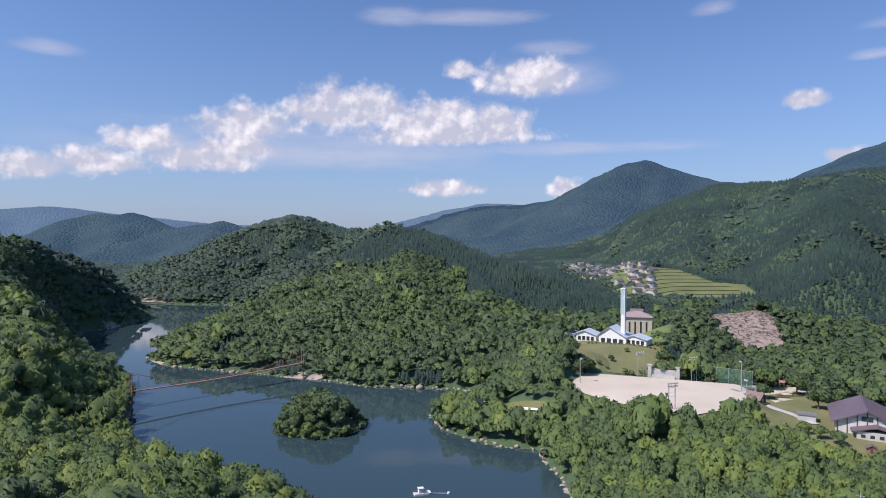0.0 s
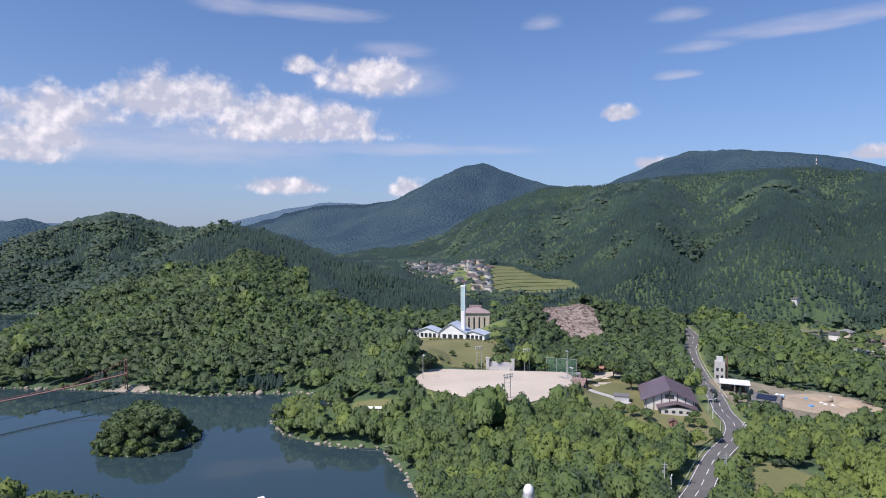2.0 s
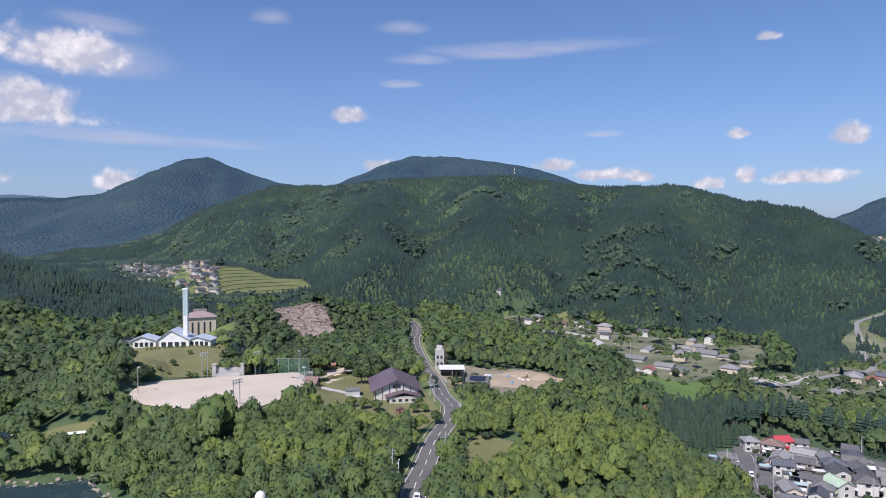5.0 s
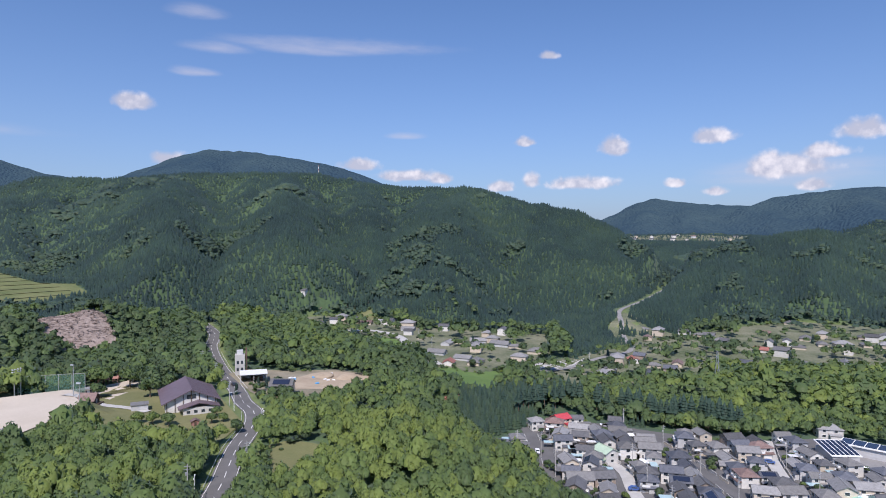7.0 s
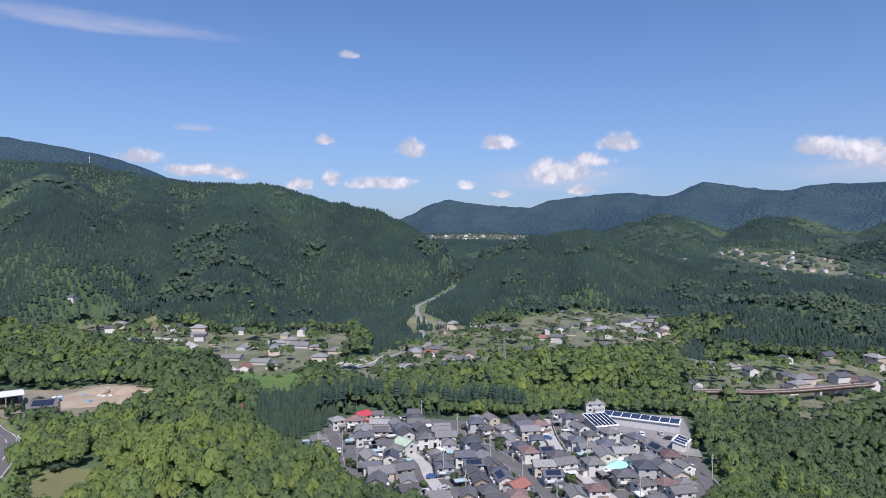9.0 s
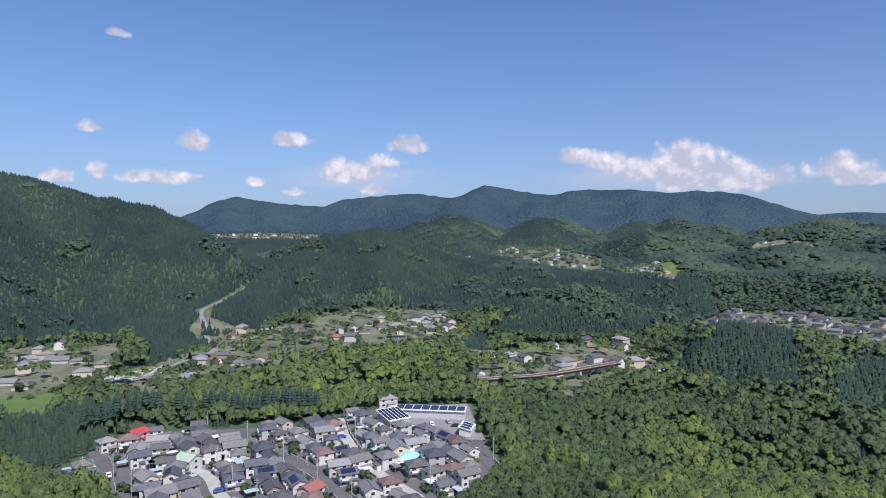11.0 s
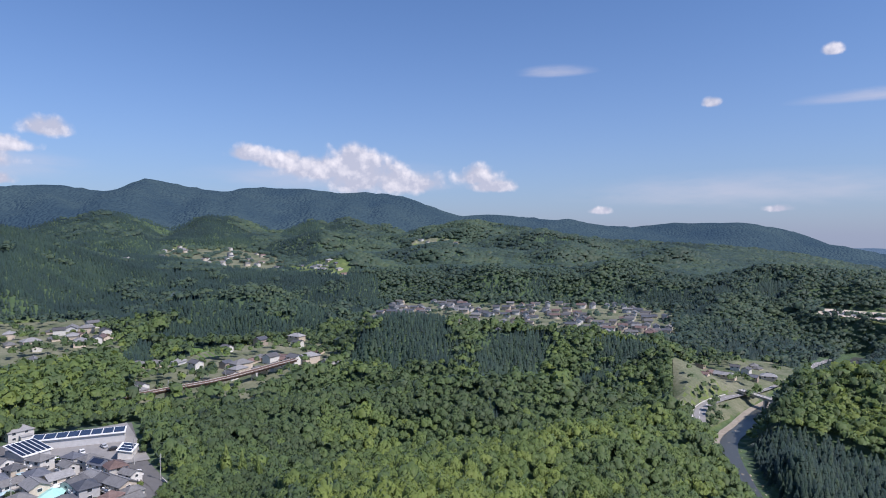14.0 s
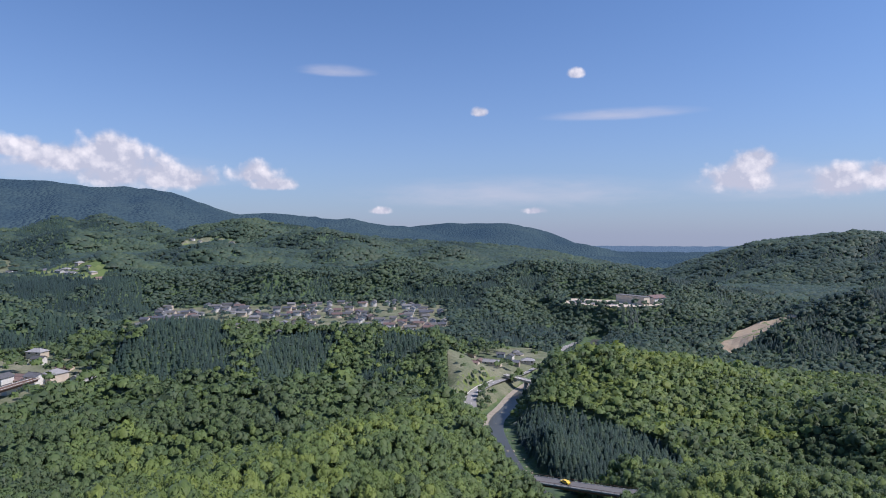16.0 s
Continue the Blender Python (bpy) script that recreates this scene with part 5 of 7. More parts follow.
def house(w, l, floors, roof, wall, roof_mat, label, skirt=True, far=False, solar=False):
    """A dwelling: upper storey under a gable or hip roof, a lower roof round part of the ground floor, framed windows, door, balcony."""
    h = 2.8 * floors
    ob = thing("house", label, "house")
    rise = w * 0.24
    if roof == "gable":
        part("wall", prism(B(), [(-w / 2, -1.5), (w / 2, -1.5), (w / 2, h), (0, h + rise - 0.25), (-w / 2, h)], -l / 2, l / 2), wall, ob)
        top = part("roof", gable_roof(w, l, h, rise), roof_mat, ob)
        part("ridge", box(B(), 0, 0, h + rise - 0.05, 0.35, l + 1.25, 0.22), roof_mat, top)
    else:
        part("wall", box(B(), 0, 0, -1.5, w, l, h + 1.5), wall, ob)
        top = part("roof", hip_roof(w, l, h, rise), roof_mat, ob)
        part("ridge", box(B(), 0, 0, h + rise - 0.06, 0.35, max(l - w, 0.6) + 0.2, 0.22), roof_mat, top)
    if solar:
        q = math.degrees(math.atan2(rise, w / 2))
        bm = B()
        bmesh.ops.create_cube(bm, size=1, matrix=pose(w * 0.27, 0, h + rise * 0.5 + 0.12, 0, q, 0) @ Matrix.Diagonal((w * 0.42, l * 0.8, 0.08, 1)))
        part("solar_panel", bm, SOLAR, ob, "dark solar panels on the roof")
    if far:
        first = None
        for k, y in enumerate((-l * 0.26, l * 0.26)):
            first = window_on(ob, 1.8, 1.3, w / 2, y, 0.9 + 2.8 * (floors - 1), 90, first) if not k else window_on(ob, 1.8, 1.3, w / 2, y, 0.9 + 2.8 * (floors - 1), 90, first)
        window_on(ob, 1.8, 1.3, 0, -l / 2, 0.9, 0, first)
        return ob
    if skirt and floors > 1:
        part("lower_roof", prism(B(), [(w / 2 - 0.05, 3.2), (w / 2 + 1.7, 2.55), (w / 2 + 1.7, 2.37), (w / 2 - 0.05, 3.0)], -l / 2 - 0.4, l / 2 + 0.4), roof_mat, ob)
        part("annex", box(B(), w / 2 + 0.55, l * 0.18, -1.5, 1.1, l * 0.45, 4.0), wall, ob)
        bm = prism(B(), [(-w / 2 - 2.6, 2.5), (-w / 2 + 0.05, 3.1), (-w / 2 + 0.05, 2.9), (-w / 2 - 2.6, 2.3)], -l * 0.42, l * 0.1)
        part("porch_roof", bm, roof_mat, ob)
        part("porch", box(B(), -w / 2 - 1.1, -l * 0.16, -1.5, 2.0, l * 0.44, 3.85), wall, ob)
        bm = B()
        box(bm, w / 2 + 0.75, -l * 0.2, 2.9, 1.3, l * 0.42, 0.12)
        for q in (-0.62, 0.62):
            box(bm, w / 2 + 0.75 + q * 0, -l * 0.2 + q * l * 0.33, 3.0, 1.3, 0.07, 0.9)
        box(bm, w / 2 + 1.37, -l * 0.2, 3.0, 0.07, l * 0.42, 0.9)
        part("balcony", bm, WHITE, ob)
    first = None
    for f in range(floors):
        z = 0.9 + 2.8 * f
        for x, y, rz in ((w / 2, -l * 0.28, 90), (w / 2, l * 0.25, 90), (-w / 2, -l * 0.2, -90), (-w / 2, l * 0.28, -90), (0, -l / 2, 0), (0, l / 2, 180)):
            if f == 0 and abs(x) == w / 2 and skirt and floors > 1 and y * x > 0:
                continue
            k = window_on(ob, 1.7, 1.25, x, y, z, rz, first)
            first = first or k
    part("door", box(B(), w * 0.02, -l / 2 - 0.04, 0, 0.95, 0.1, 2.05), TIMBER, ob, "dark entrance door")
    return ob


def pole_thing(x, y, tall, label="grey concrete utility pole with crossarms", arms=2, name="utility_pole", lift=0.0):
    ob = thing(name, label, "pole", stand(x, y, random.uniform(0, 180), lift, 0.5))
    part("post", rod(B(), (0, 0, -0.5), (0, 0, tall), 0.17, 0.11), CONCRETE, ob)
    for k in range(arms):
        part("crossarm", box(B(), 0, 0, tall - 0.7 - 0.8 * k, 1.8, 0.12, 0.12), PALE_METAL, ob)
    part("transformer", rod(B(), (0.3, 0, tall - 3.0), (0.3, 0, tall - 2.2), 0.25), PALE_METAL, ob)
    return ob


def car(paint, label):
    ob = thing("car", label, "car")
    bm = prism(B(), [(-2.1, 0.35), (-2.15, 0.8), (-1.3, 0.92), (-0.8, 1.42), (1.0, 1.45), (1.75, 0.95), (2.1, 0.85), (2.1, 0.35)], -0.82, 0.82)
    part("body", bm, paint, ob)
    part("windscreen", prism(B(), [(-1.22, 0.95), (-0.8, 1.36), (-0.86, 1.38), (-1.3, 0.95)], -0.7, 0.7), GLASS, ob, "dark windscreen")
    part("side_glass", prism(B(), [(-0.9, 0.95), (-0.6, 1.35), (0.9, 1.37), (1.45, 0.97)], -0.835, 0.835), GLASS, ob, "dark side windows")
    for sx in (-1.3, 1.3):
        for sy in (-0.75, 0.75):
            part("wheel", rod(B(), (sx, sy - 0.1, 0.32), (sx, sy + 0.1, 0.32), 0.32, sides=12), RUBBER, ob)
    return ob


# ---- the town of houses ----
HOUSES = [
    house(7.2, 9.2, 2, "gable", WALLS[0], ROOFS[0], "two-storey white house with a dark tiled gable roof"),
    house(7.6, 8.6, 2, "hip", WALLS[1], ROOFS[0], "two-storey cream house with a dark tiled hip roof"),
    house(7.0, 9.8, 2, "gable", WALLS[0], ROOFS[4], "two-storey white house with an ash-grey gable roof"),
    house(7.8, 9.4, 2, "hip", WALLS[0], ROOFS[3], "two-storey white house with a brown hip roof"),
    house(6.8, 9.0, 2, "gable", WALLS[0], ROOFS[2], "two-storey white house with a blue slate gable roof", solar=True),
    house(7.4, 10.2, 2, "gable", WALLS[1], ROOFS[1], "two-storey cream house with a silver-grey gable roof"),
    house(7.6, 8.8, 2, "hip", WALLS[2], ROOFS[2], "two-storey grey house with a blue slate hip roof"),
    house(7.0, 8.6, 2, "gable", WALLS[4], ROOFS[0], "two-storey brown-clad house with a dark tiled roof"),
    house(6.6, 10.4, 1, "gable", WALLS[1], ROOFS[1], "single-storey cream house with a silver-grey roof", skirt=False),
    house(7.4, 8.2, 2, "hip", WALLS[0], ROOFS[4], "two-storey white house with an ash-grey hip roof"),
]
RED_HOUSE = house(7.4, 8.6, 2, "gable", WALLS[1], ROOFS[5], "two-storey cream house with bright red roofs")
GREEN_HOUSE = house(7.8, 9.4, 2, "gable", WALLS[0], ROOFS[6], "two-storey white house with pale green roofs")
TEAL_HOUSE = house(8.0, 10.0, 1, "hip", WALLS[0], ROOFS[7], "low white house with a pale turquoise roof", skirt=False)
PINK_HOUSE = house(7.4, 9.0, 2, "gable", WALLS[0], ROOFS[8], "two-storey white house with a rust-red roof")
WHITE_HOUSE = house(7.0, 7.6, 2, "hip", WALLS[0], ROOFS[1], "two-storey white house with a silver-grey hip roof")
RED_HOUSE.matrix_basis = stand(270, 112, 62)
GREEN_HOUSE.matrix_basis = stand(238, 80, 150)
TEAL_HOUSE.matrix_basis = stand(241, -3, 75)
PINK_HOUSE.matrix_basis = stand(207, 30, 60)
WHITE_HOUSE.matrix_basis = stand(260, 120, 45)
for o in (RED_HOUSE, GREEN_HOUSE, TEAL_HOUSE, PINK_HOUSE, WHITE_HOUSE):
    tagged(o, group="houses of the town").scale = (0.8, 0.8, 0.8)
taken = [(270, 112), (238, 80), (241, -3), (207, 30), (260, 120)]
STREETS = [[(176, 78), (231, 108), (247, 116), (262, 128)], [(246, 92), (232, 72), (214, 62), (196, 50), (182, 40)], [(284, 84), (262, 60), (240, 40), (214, 22), (186, 10)],
           [(300, 30), (270, 24), (236, 12), (206, -6)], [(318, 4), (285, -14), (262, -26), (236, -34), (214, -34)]]
GARAGE_YARD = [(286, 12), (316, 12), (322, -34), (264, -36), (264, -27), (282, -15)]
town_rnd = random.Random(11)
used_first = set()
ax, ay = math.cos(radians(28)), math.sin(radians(28))
for i in range(-20, 21):
    for j in range(-20, 21):
        u, v = i * 8.0 + town_rnd.uniform(-1.7, 1.7), j * 8.7 + town_rnd.uniform(-1.7, 1.7)
        x, y = 245 + u * ax - v * ay, 42 + u * ay + v * ax
        if inside(np.array([x]), np.array([y]), TOWN)[0] < 2.0 or town_rnd.random() < 0.05 or inside(np.array([x]), np.array([y]), GARAGE_YARD)[0] > -5:
            continue
        if min(far_off(np.array([x]), np.array([y]), s)[0][0] for s in STREETS) < 4.6:
            continue
        if min(math.hypot(x - a, y - b) for a, b in taken) < 6.6:
            continue
        taken.append((x, y))
        k = town_rnd.randrange(len(HOUSES))
        size = town_rnd.uniform(0.64, 0.86)
        m = stand(x, y, 28 + 90 * town_rnd.randrange(4) + town_rnd.uniform(-15, 15))
        if k not in used_first:
            used_first.add(k)
            o = tagged(HOUSES[k], group="houses of the town")
            o.matrix_basis = m
        else:
            o = copy_thing(HOUSES[k], m)
        o.scale = (size, size, size)
TOWN_HOUSES = list(taken)
for i, s in enumerate(STREETS):
    tagged(strip("street", s, 2.3, CONCRETE if i % 2 else TARMAC, lift=0.42), "narrow paved street between houses", "street", kind="structure")

# ---- long sheds and yard at the end of the town ----
def open_shed(x, y, rz, w, d, bays, label):
    """A lean-to garage, open to the front, with solar panels on its sloping roof."""
    ob = thing("garage", label, "garage", stand(x, y, rz, 0.3, 2))
    part("back_wall", box(B(), 0, d / 2 - 0.1, -1, w, 0.2, 4.8), WALLS[2], ob)
    for s in (-1, 1):
        part("side_wall", box(B(), s * (w / 2 - 0.1), 0, -1, 0.2, d - 0.5, 4.6), WALLS[0], ob)
    roof = part("roof", prism(B(), [(-0.4, 0), (d + 0.8, 0.0), (d + 0.8, 0.35), (-0.4, 0.35)], -w / 2 - 0.4, w / 2 + 0.4), WHITE, ob)
    roof.matrix_basis = pose(0, -d / 2, 4.3, 0, 0, 90) @ pose(0, 0, 0, 0, 2.5, 0)
    for k in range(bays + 1):
        part("post", box(B(), -w / 2 + 0.2 + k * (w - 0.4) / bays, -d / 2 + 0.4, -1, 0.25, 0.25, 5.2), PALE_METAL, ob)
    for k in range(bays * 2):
        q = part("solar_panel", box(B(), 0, 0, 0, d - 0.6, w / bays / 2 - 0.35, 0.08), SOLAR, ob, "dark solar panel row")
        q.matrix_basis = pose(-w / 2 + (k + 0.5) * w / bays / 2, -d / 2, 4.68, 0, 0, 90) @ pose(0, 0, 0, 0, 2.5, 0) @ pose(d / 2 + 0.1, 0, 0.05)
    return ob


open_shed(300, -14, 79, 34, 7, 4, "long open garage with solar panels on a sloping white-edged roof")
ob = thing("solar_roof_hall", "low hall with a wide solar roof edged in white", "hall", stand(293, 4, 30, 0.3, 4))
ob.scale = (0.85, 0.85, 0.85)
part("wall", box(B(), 0, 0, -1, 15, 12, 4.4), WALLS[2], ob)
part("roof", prism(B(), [(-8, 3.0), (8, 5.6), (8, 5.95), (-8, 3.35)], -6.8, 6.8), WHITE, ob)
for k in range(6):
    q = part("solar_panel", box(B(), 0, 0, 0, 14.2, 1.7, 0.08), SOLAR, ob, "dark solar panel row")
    q.matrix_basis = pose(0, -5.5 + 2.2 * k, 4.72, 0, -9.3, 0)
ob = thing("garage", "small white garage with solar panels on the roof", "garage", stand(273, -29, 70, 0.3, 2))
part("wall", box(B(), 0, 0, -1, 5, 9, 4.0), WALLS[0], ob)
part("roof", prism(B(), [(-3, 2.9), (3, 4.1), (3, 4.35), (-3, 3.15)], -5, 5), WHITE, ob)
for k in range(3):
    part("solar_panel", box(B(), 0, 0, 0, 4.6, 2.6, 0.06), SOLAR, ob).matrix_basis = pose(0, -3.1 + 3.1 * k, 3.72, 0, -11.3, 0)
tagged(sheet("yard", GARAGE_YARD, YARD_GREY, lift=0.5), "pale concrete yard before the garages", "yard", kind="structure")
big = house(9.5, 12.5, 2, "hip", WALLS[0], ROOFS[1], "large two-storey white farmhouse with silver-grey roofs")
big.matrix_basis = stand(323, 8, 20)
big.scale = (0.78, 0.78, 0.78)
CARS = [car(PAINT[k], n) for k, n in enumerate(("small white car parked on paving", "silver car parked on paving", "black car parked on paving", "yellow car on the bridge", "blue car parked on paving"))]
car_spots = [(286, -14, 10), (289, -22, 15), (283, -25, 80), None, (215, 62, 120)]
for o, s in zip(CARS, car_spots):
    if s:
        o.matrix_basis = stand(s[0], s[1], s[2], 0.52, 1)
        tagged(o, group="parked cars")
for x, y, rz, k in ((231, 106, 30, 0), (206, 55, 130, 1), (262, 58, 40, 2), (240, 12, 15, 0), (222, 4, 20, 1), (250, -30, 160, 0), (178, 191, 60, 0), (176, 195, 60, 0), (187, 196, 140, 1), (98, 133, 53, 0), (185, 237, 65, 2), (270, 26, 100, 4)):
    copy_thing(CARS[k], stand(x, y, rz, 0.55, 1))

# garden walls, utility poles
pole_rnd = random.Random(5)
for x, y in ((228, 103), (212, 90), (233, 68), (216, 58), (200, 46), (262, 64), (244, 46), (222, 30), (200, 16), (270, 20), (240, 8), (212, -10), (262, -30), (240, -36), (225, 112), (280, 86)):
    pole_thing(x, y, pole_rnd.uniform(9, 11), lift=0.3)
for x, y in ((182, 246), (164, 213), (99, 146), (120, 148), (144, 170), (196, 276), (338, 170), (400, 146), (440, 128), (372, -60), (389, -95), (405, 290), (380, 260)):
    pole_thing(x, y, 10.5)

# ---- sports ground ----
def mast(x, y, rz, tall, double, label):
    ob = thing("floodlight_mast", label, "floodlight", stand(x, y, rz, 0.1, 0.5), "floodlights round the sports ground")
    for s in ((-1.5, 1.5) if double else (0,)):
        part("post", rod(B(), (s, 0, -0.5), (s, 0, tall), 0.2, 0.13), PALE_METAL, ob)
    for k in range(2 if double else 1):
        part("crossbar", box(B(), 0, 0, tall - 0.2 - 1.0 * k, 4.6 if double else 1.6, 0.14, 0.14), PALE_METAL, ob)
    for k in range(8 if double else 3):
        q = (k % 4) * 1.3 - 1.95 if double else (k - 1) * 0.6
        part("lamp", rod(B(), (q, -0.1, tall - 0.1 - 1.0 * (k // 4)), (q, -0.6, tall + 0.05 - 1.0 * (k // 4)), 0.2, 0.36), PALE_METAL, ob, "grey floodlight head")
    if double:
        for k in range(5):
            part("rung", box(B(), 0, 0, 1.5 + k * 1.7, 3.0, 0.08, 0.08), PALE_METAL, ob)
    return ob


mast(94.5, 295.5, 200, 11.3, True, "tall twin-post floodlight mast behind the sand ground")
mast(117, 288, 200, 11.3, True, "tall twin-post floodlight mast behind the sand ground")
mast(87.5, 236, 20, 10.0, True, "twin-post floodlight mast at the near edge of the sand ground")
mast(62, 279, 90, 11, False, "slim floodlight mast beside the wooded knoll")
mast(118, 240, -60, 10.5, False, "slim floodlight mast at the corner of the sand ground")
mast(127, 263, -80, 13, False, "tall slim floodlight mast beside the dugout")
ob = thing("grandstand", "pale concrete grandstand between two square towers with a scoreboard wall", "grandstand", stand(104.2, 291.5, -27, 0.1, 2))
for s in (-1, 1):
    part("tower", box(B(), s * 6.3, 0, -1, 1.7, 2.2, 6.6, bevel=0.08), CONCRETE, ob)
    part("cap", box(B(), s * 6.3, 0, 5.6, 2.1, 2.6, 0.3), CONCRETE, ob)
part("wall", box(B(), 0, 0.5, -1, 11, 0.5, 5.0), CONCRETE, ob)
part("panel", box(B(), 0, 0.15, 1.2, 8.6, 0.16, 2.2), WALLS[2], ob, "grey scoreboard panel")
for k in range(4):
    part("step", box(B(), 0, -0.6 - 0.7 * k, -1, 10.5, 0.7, 2.6 - 0.4 * k), CONCRETE, ob)
ob = thing("dugout", "low white flat-roofed dugout building", "building", stand(139, 279, -12, 0.2, 3))
part("wall", box(B(), 0, 0.4, -1, 9.5, 3.2, 3.4), WHITE, ob)
part("roof", box(B(), 0, 0, 2.4, 10.6, 4.4, 0.3), CONCRETE, ob)
for k in range(3):
    part("opening", box(B(), -3 + 3 * k, -1.22, 0.4, 1.8, 0.08, 1.5), GLASS, ob, "dark opening")
ob = thing("ball_net", "tall green net fence on steel posts", "fence", stand(128, 283, -40, 0.0, 1))
NET, _mk, _jn, _b = shader("green_net", 0.8)
_b.inputs["Base Color"].default_value, _b.inputs["Alpha"].default_value = (0.10, 0.20, 0.14, 1), 0.3
for k in range(6):
    part("post", rod(B(), (-12.5 + 5 * k, 0, -0.5), (-12.5 + 5 * k, 0, 8.5), 0.12), PALE_METAL, ob)
part("net", box(B(), 0, 0.1, 0.2, 25, 0.04, 8.0), NET, ob, "see-through green netting")
part("rail", box(B(), 0, 0, 8.4, 25.2, 0.12, 0.12), PALE_METAL, ob)
ob = thing("log_cabin", "small dark log cabin with a steep gable roof", "cabin", stand(129.5, 256, 35, 0.2, 2))
part("wall", prism(B(), [(-2.4, -1), (2.4, -1), (2.4, 2.2), (0, 4.2), (-2.4, 2.2)], -3, 3), TIMBER, ob)
part("roof", gable_roof(4.8, 6, 2.2, 2.2, 0.6), ROOFS[3], ob)
part("deck", box(B(), 0, -3.8, -1, 4.8, 1.8, 1.3), TIMBER, ob)
part("door", box(B(), 0, -3.04, 0.1, 0.9, 0.1, 1.9), WALLS[3], ob)
tagged(strip("path", [(126, 268), (132, 252), (137, 240), (139, 230)], 1.6, CONCRETE, 0.6), "grey footpath to the hall", "path", kind="structure")
ob = thing("monument", "small white lantern monument on a dark base", "monument", stand(124, 318, 0, 0.1, 1))
part("base", box(B(), 0, 0, -0.5, 1.4, 1.4, 4.0), TIMBER, ob)
bm = rod(B(), (0, 0, 3.5), (0, 0, 5.2), 0.9, 0.7)
part("lantern", bm, WHITE, ob)
part("cap", rod(B(), (0, 0, 5.2), (0, 0, 6.2), 1.0, 0.1), WHITE, ob)

# ---- museum with its tower ----
def pavilion(x, y, rz, w, d, lo, hi, label):
    ob = thing("pavilion", label, "pavilion", stand(x, y, rz, 0.2, 4), "museum pavilions")
    part("wall", prism(B(), [(-w / 2, -2), (w / 2, -2), (w / 2, lo), (-w * 0.1, hi), (-w / 2, lo + 0.6)], -d / 2, d / 2), WHITE, ob)
    part("roof", prism(B(), [(-w / 2 - 0.9, lo + 0.3), (-w * 0.1, hi + 0.4), (w / 2 + 0.9, lo - 0.1), (w / 2 + 0.9, lo - 0.4), (-w * 0.1, hi + 0.1), (-w / 2 - 0.9, lo)], -d / 2 - 0.9, d / 2 + 0.9), PALE_BLUE_ROOF, ob, "pale blue-grey folded metal roof")
    for k in range(4):
        part("window", box(B(), -w * 0.34 + k * w * 0.22, -d / 2 - 0.03, 0.5, w * 0.15, 0.12, lo * 0.6), GLASS, ob, "tall dark window")
    return ob


pavilion(78, 388, -25, 13, 11, 3.4, 6.6, "white pavilion with a single steep pale roof, half hidden by trees")
pavilion(88, 374, -30, 12, 10, 4.0, 6.2, "white pavilion with a low pale blue-grey roof and a glazed front")
pavilion(101, 362, -34, 16, 12, 4.4, 9.6, "white pavilion with a tall pointed pale blue-grey roof")
pavilion(112, 354, -38, 12, 9, 3.6, 5.2, "low white pavilion beside the tower")
ob = thing("observation_tower", "slender square tower, white below and pale teal glass above", "tower", stand(104, 357, -32, 0.0, 2))
part("shaft", box(B(), 0, 0, -1, 3.0, 3.0, 20, bevel=0.12), WHITE, ob)
ob.scale = (0.78, 0.78, 0.89)
part("glass_shaft", box(B(), 0, 0, 19, 2.9, 2.9, 16.5, bevel=0.1), TEAL_GLASS, ob, "pale teal glazed upper shaft")
for s in (-1, 1):
    for q in (-1, 1):
        part("corner_rib", box(B(), s * 1.45, q * 1.45, 19, 0.3, 0.3, 17), WHITE, ob)
part("head", box(B(), 0, 0, 35.3, 3.6, 3.6, 0.9, bevel=0.1), WHITE, ob)
part("mast", rod(B(), (0, 0, 36), (0, 0, 38.2), 0.1), PALE_METAL, ob)
museum = ob = thing("museum_block", "tall pale block with a salmon hip roof and narrow upright windows", "building", stand(122, 390, -12, 0.0, 5))
part("wall", box(B(), 0, 0, -3, 15, 13, 17), WALLS[1], ob)
part("roof", hip_roof(13, 15, 14, 3.0, 0.8), SALMON, ob).matrix_basis = pose(0, 0, 0, 0, 0, 90)
part("vent", box(B(), 0, 0, 16.3, 7, 2.2, 1.2), SALMON, ob)
for k in range(4):
    part("window", box(B(), -4.4 + 3.0 * k, -6.53, 3.0, 0.9, 0.12, 8.0), GLASS, ob, "narrow upright window")
for k in range(3):
    part("window", box(B(), -7.53, -3.4 + 3.2 * k, 3.0, 0.12, 0.9, 8.0), GLASS, ob, "narrow upright window")

museum.scale = (1.12, 1.12, 1.1)

# ---- hall, yard and road ----
ob = thing("community_hall", "broad hall with a brown-violet gable roof and white walls", "hall", stand(156, 229, -29, 0.2, 8))
part("wall", prism(B(), [(-9.5, -1.5), (9.5, -1.5), (9.5, 4.6), (0, 8.6), (-9.5, 4.6)], -12, 12), WALLS[0], ob)
part("roof", gable_roof(19, 24, 4.9, 4.2, 1.5, 0.35), PURPLE_ROOF, ob, "brown-violet standing-seam roof")
for k in range(15):
    q = part("seam", box(B(), 0, 0, 0, 11.9, 0.08, 0.07), PURPLE_ROOF, ob)
    q.matrix_basis = pose(5.45, -12.6 + 1.8 * k, 6.72, 0, 23.85, 0)
part("ridge", box(B(), 0, 0, 9.05, 0.5, 27, 0.25), PURPLE_ROOF, ob)
for k in range(7):
    x = -9 + 3 * k
    part("post", box(B(), x, -12.08, -1, 0.28, 0.2, 5.4 + 4.0 * (1 - abs(x) / 9.5)), TIMBER, ob, "dark timber post")
part("gable_window", box(B(), 0, -12.06, 5.2, 3.4, 0.16, 1.6), GLASS, ob)
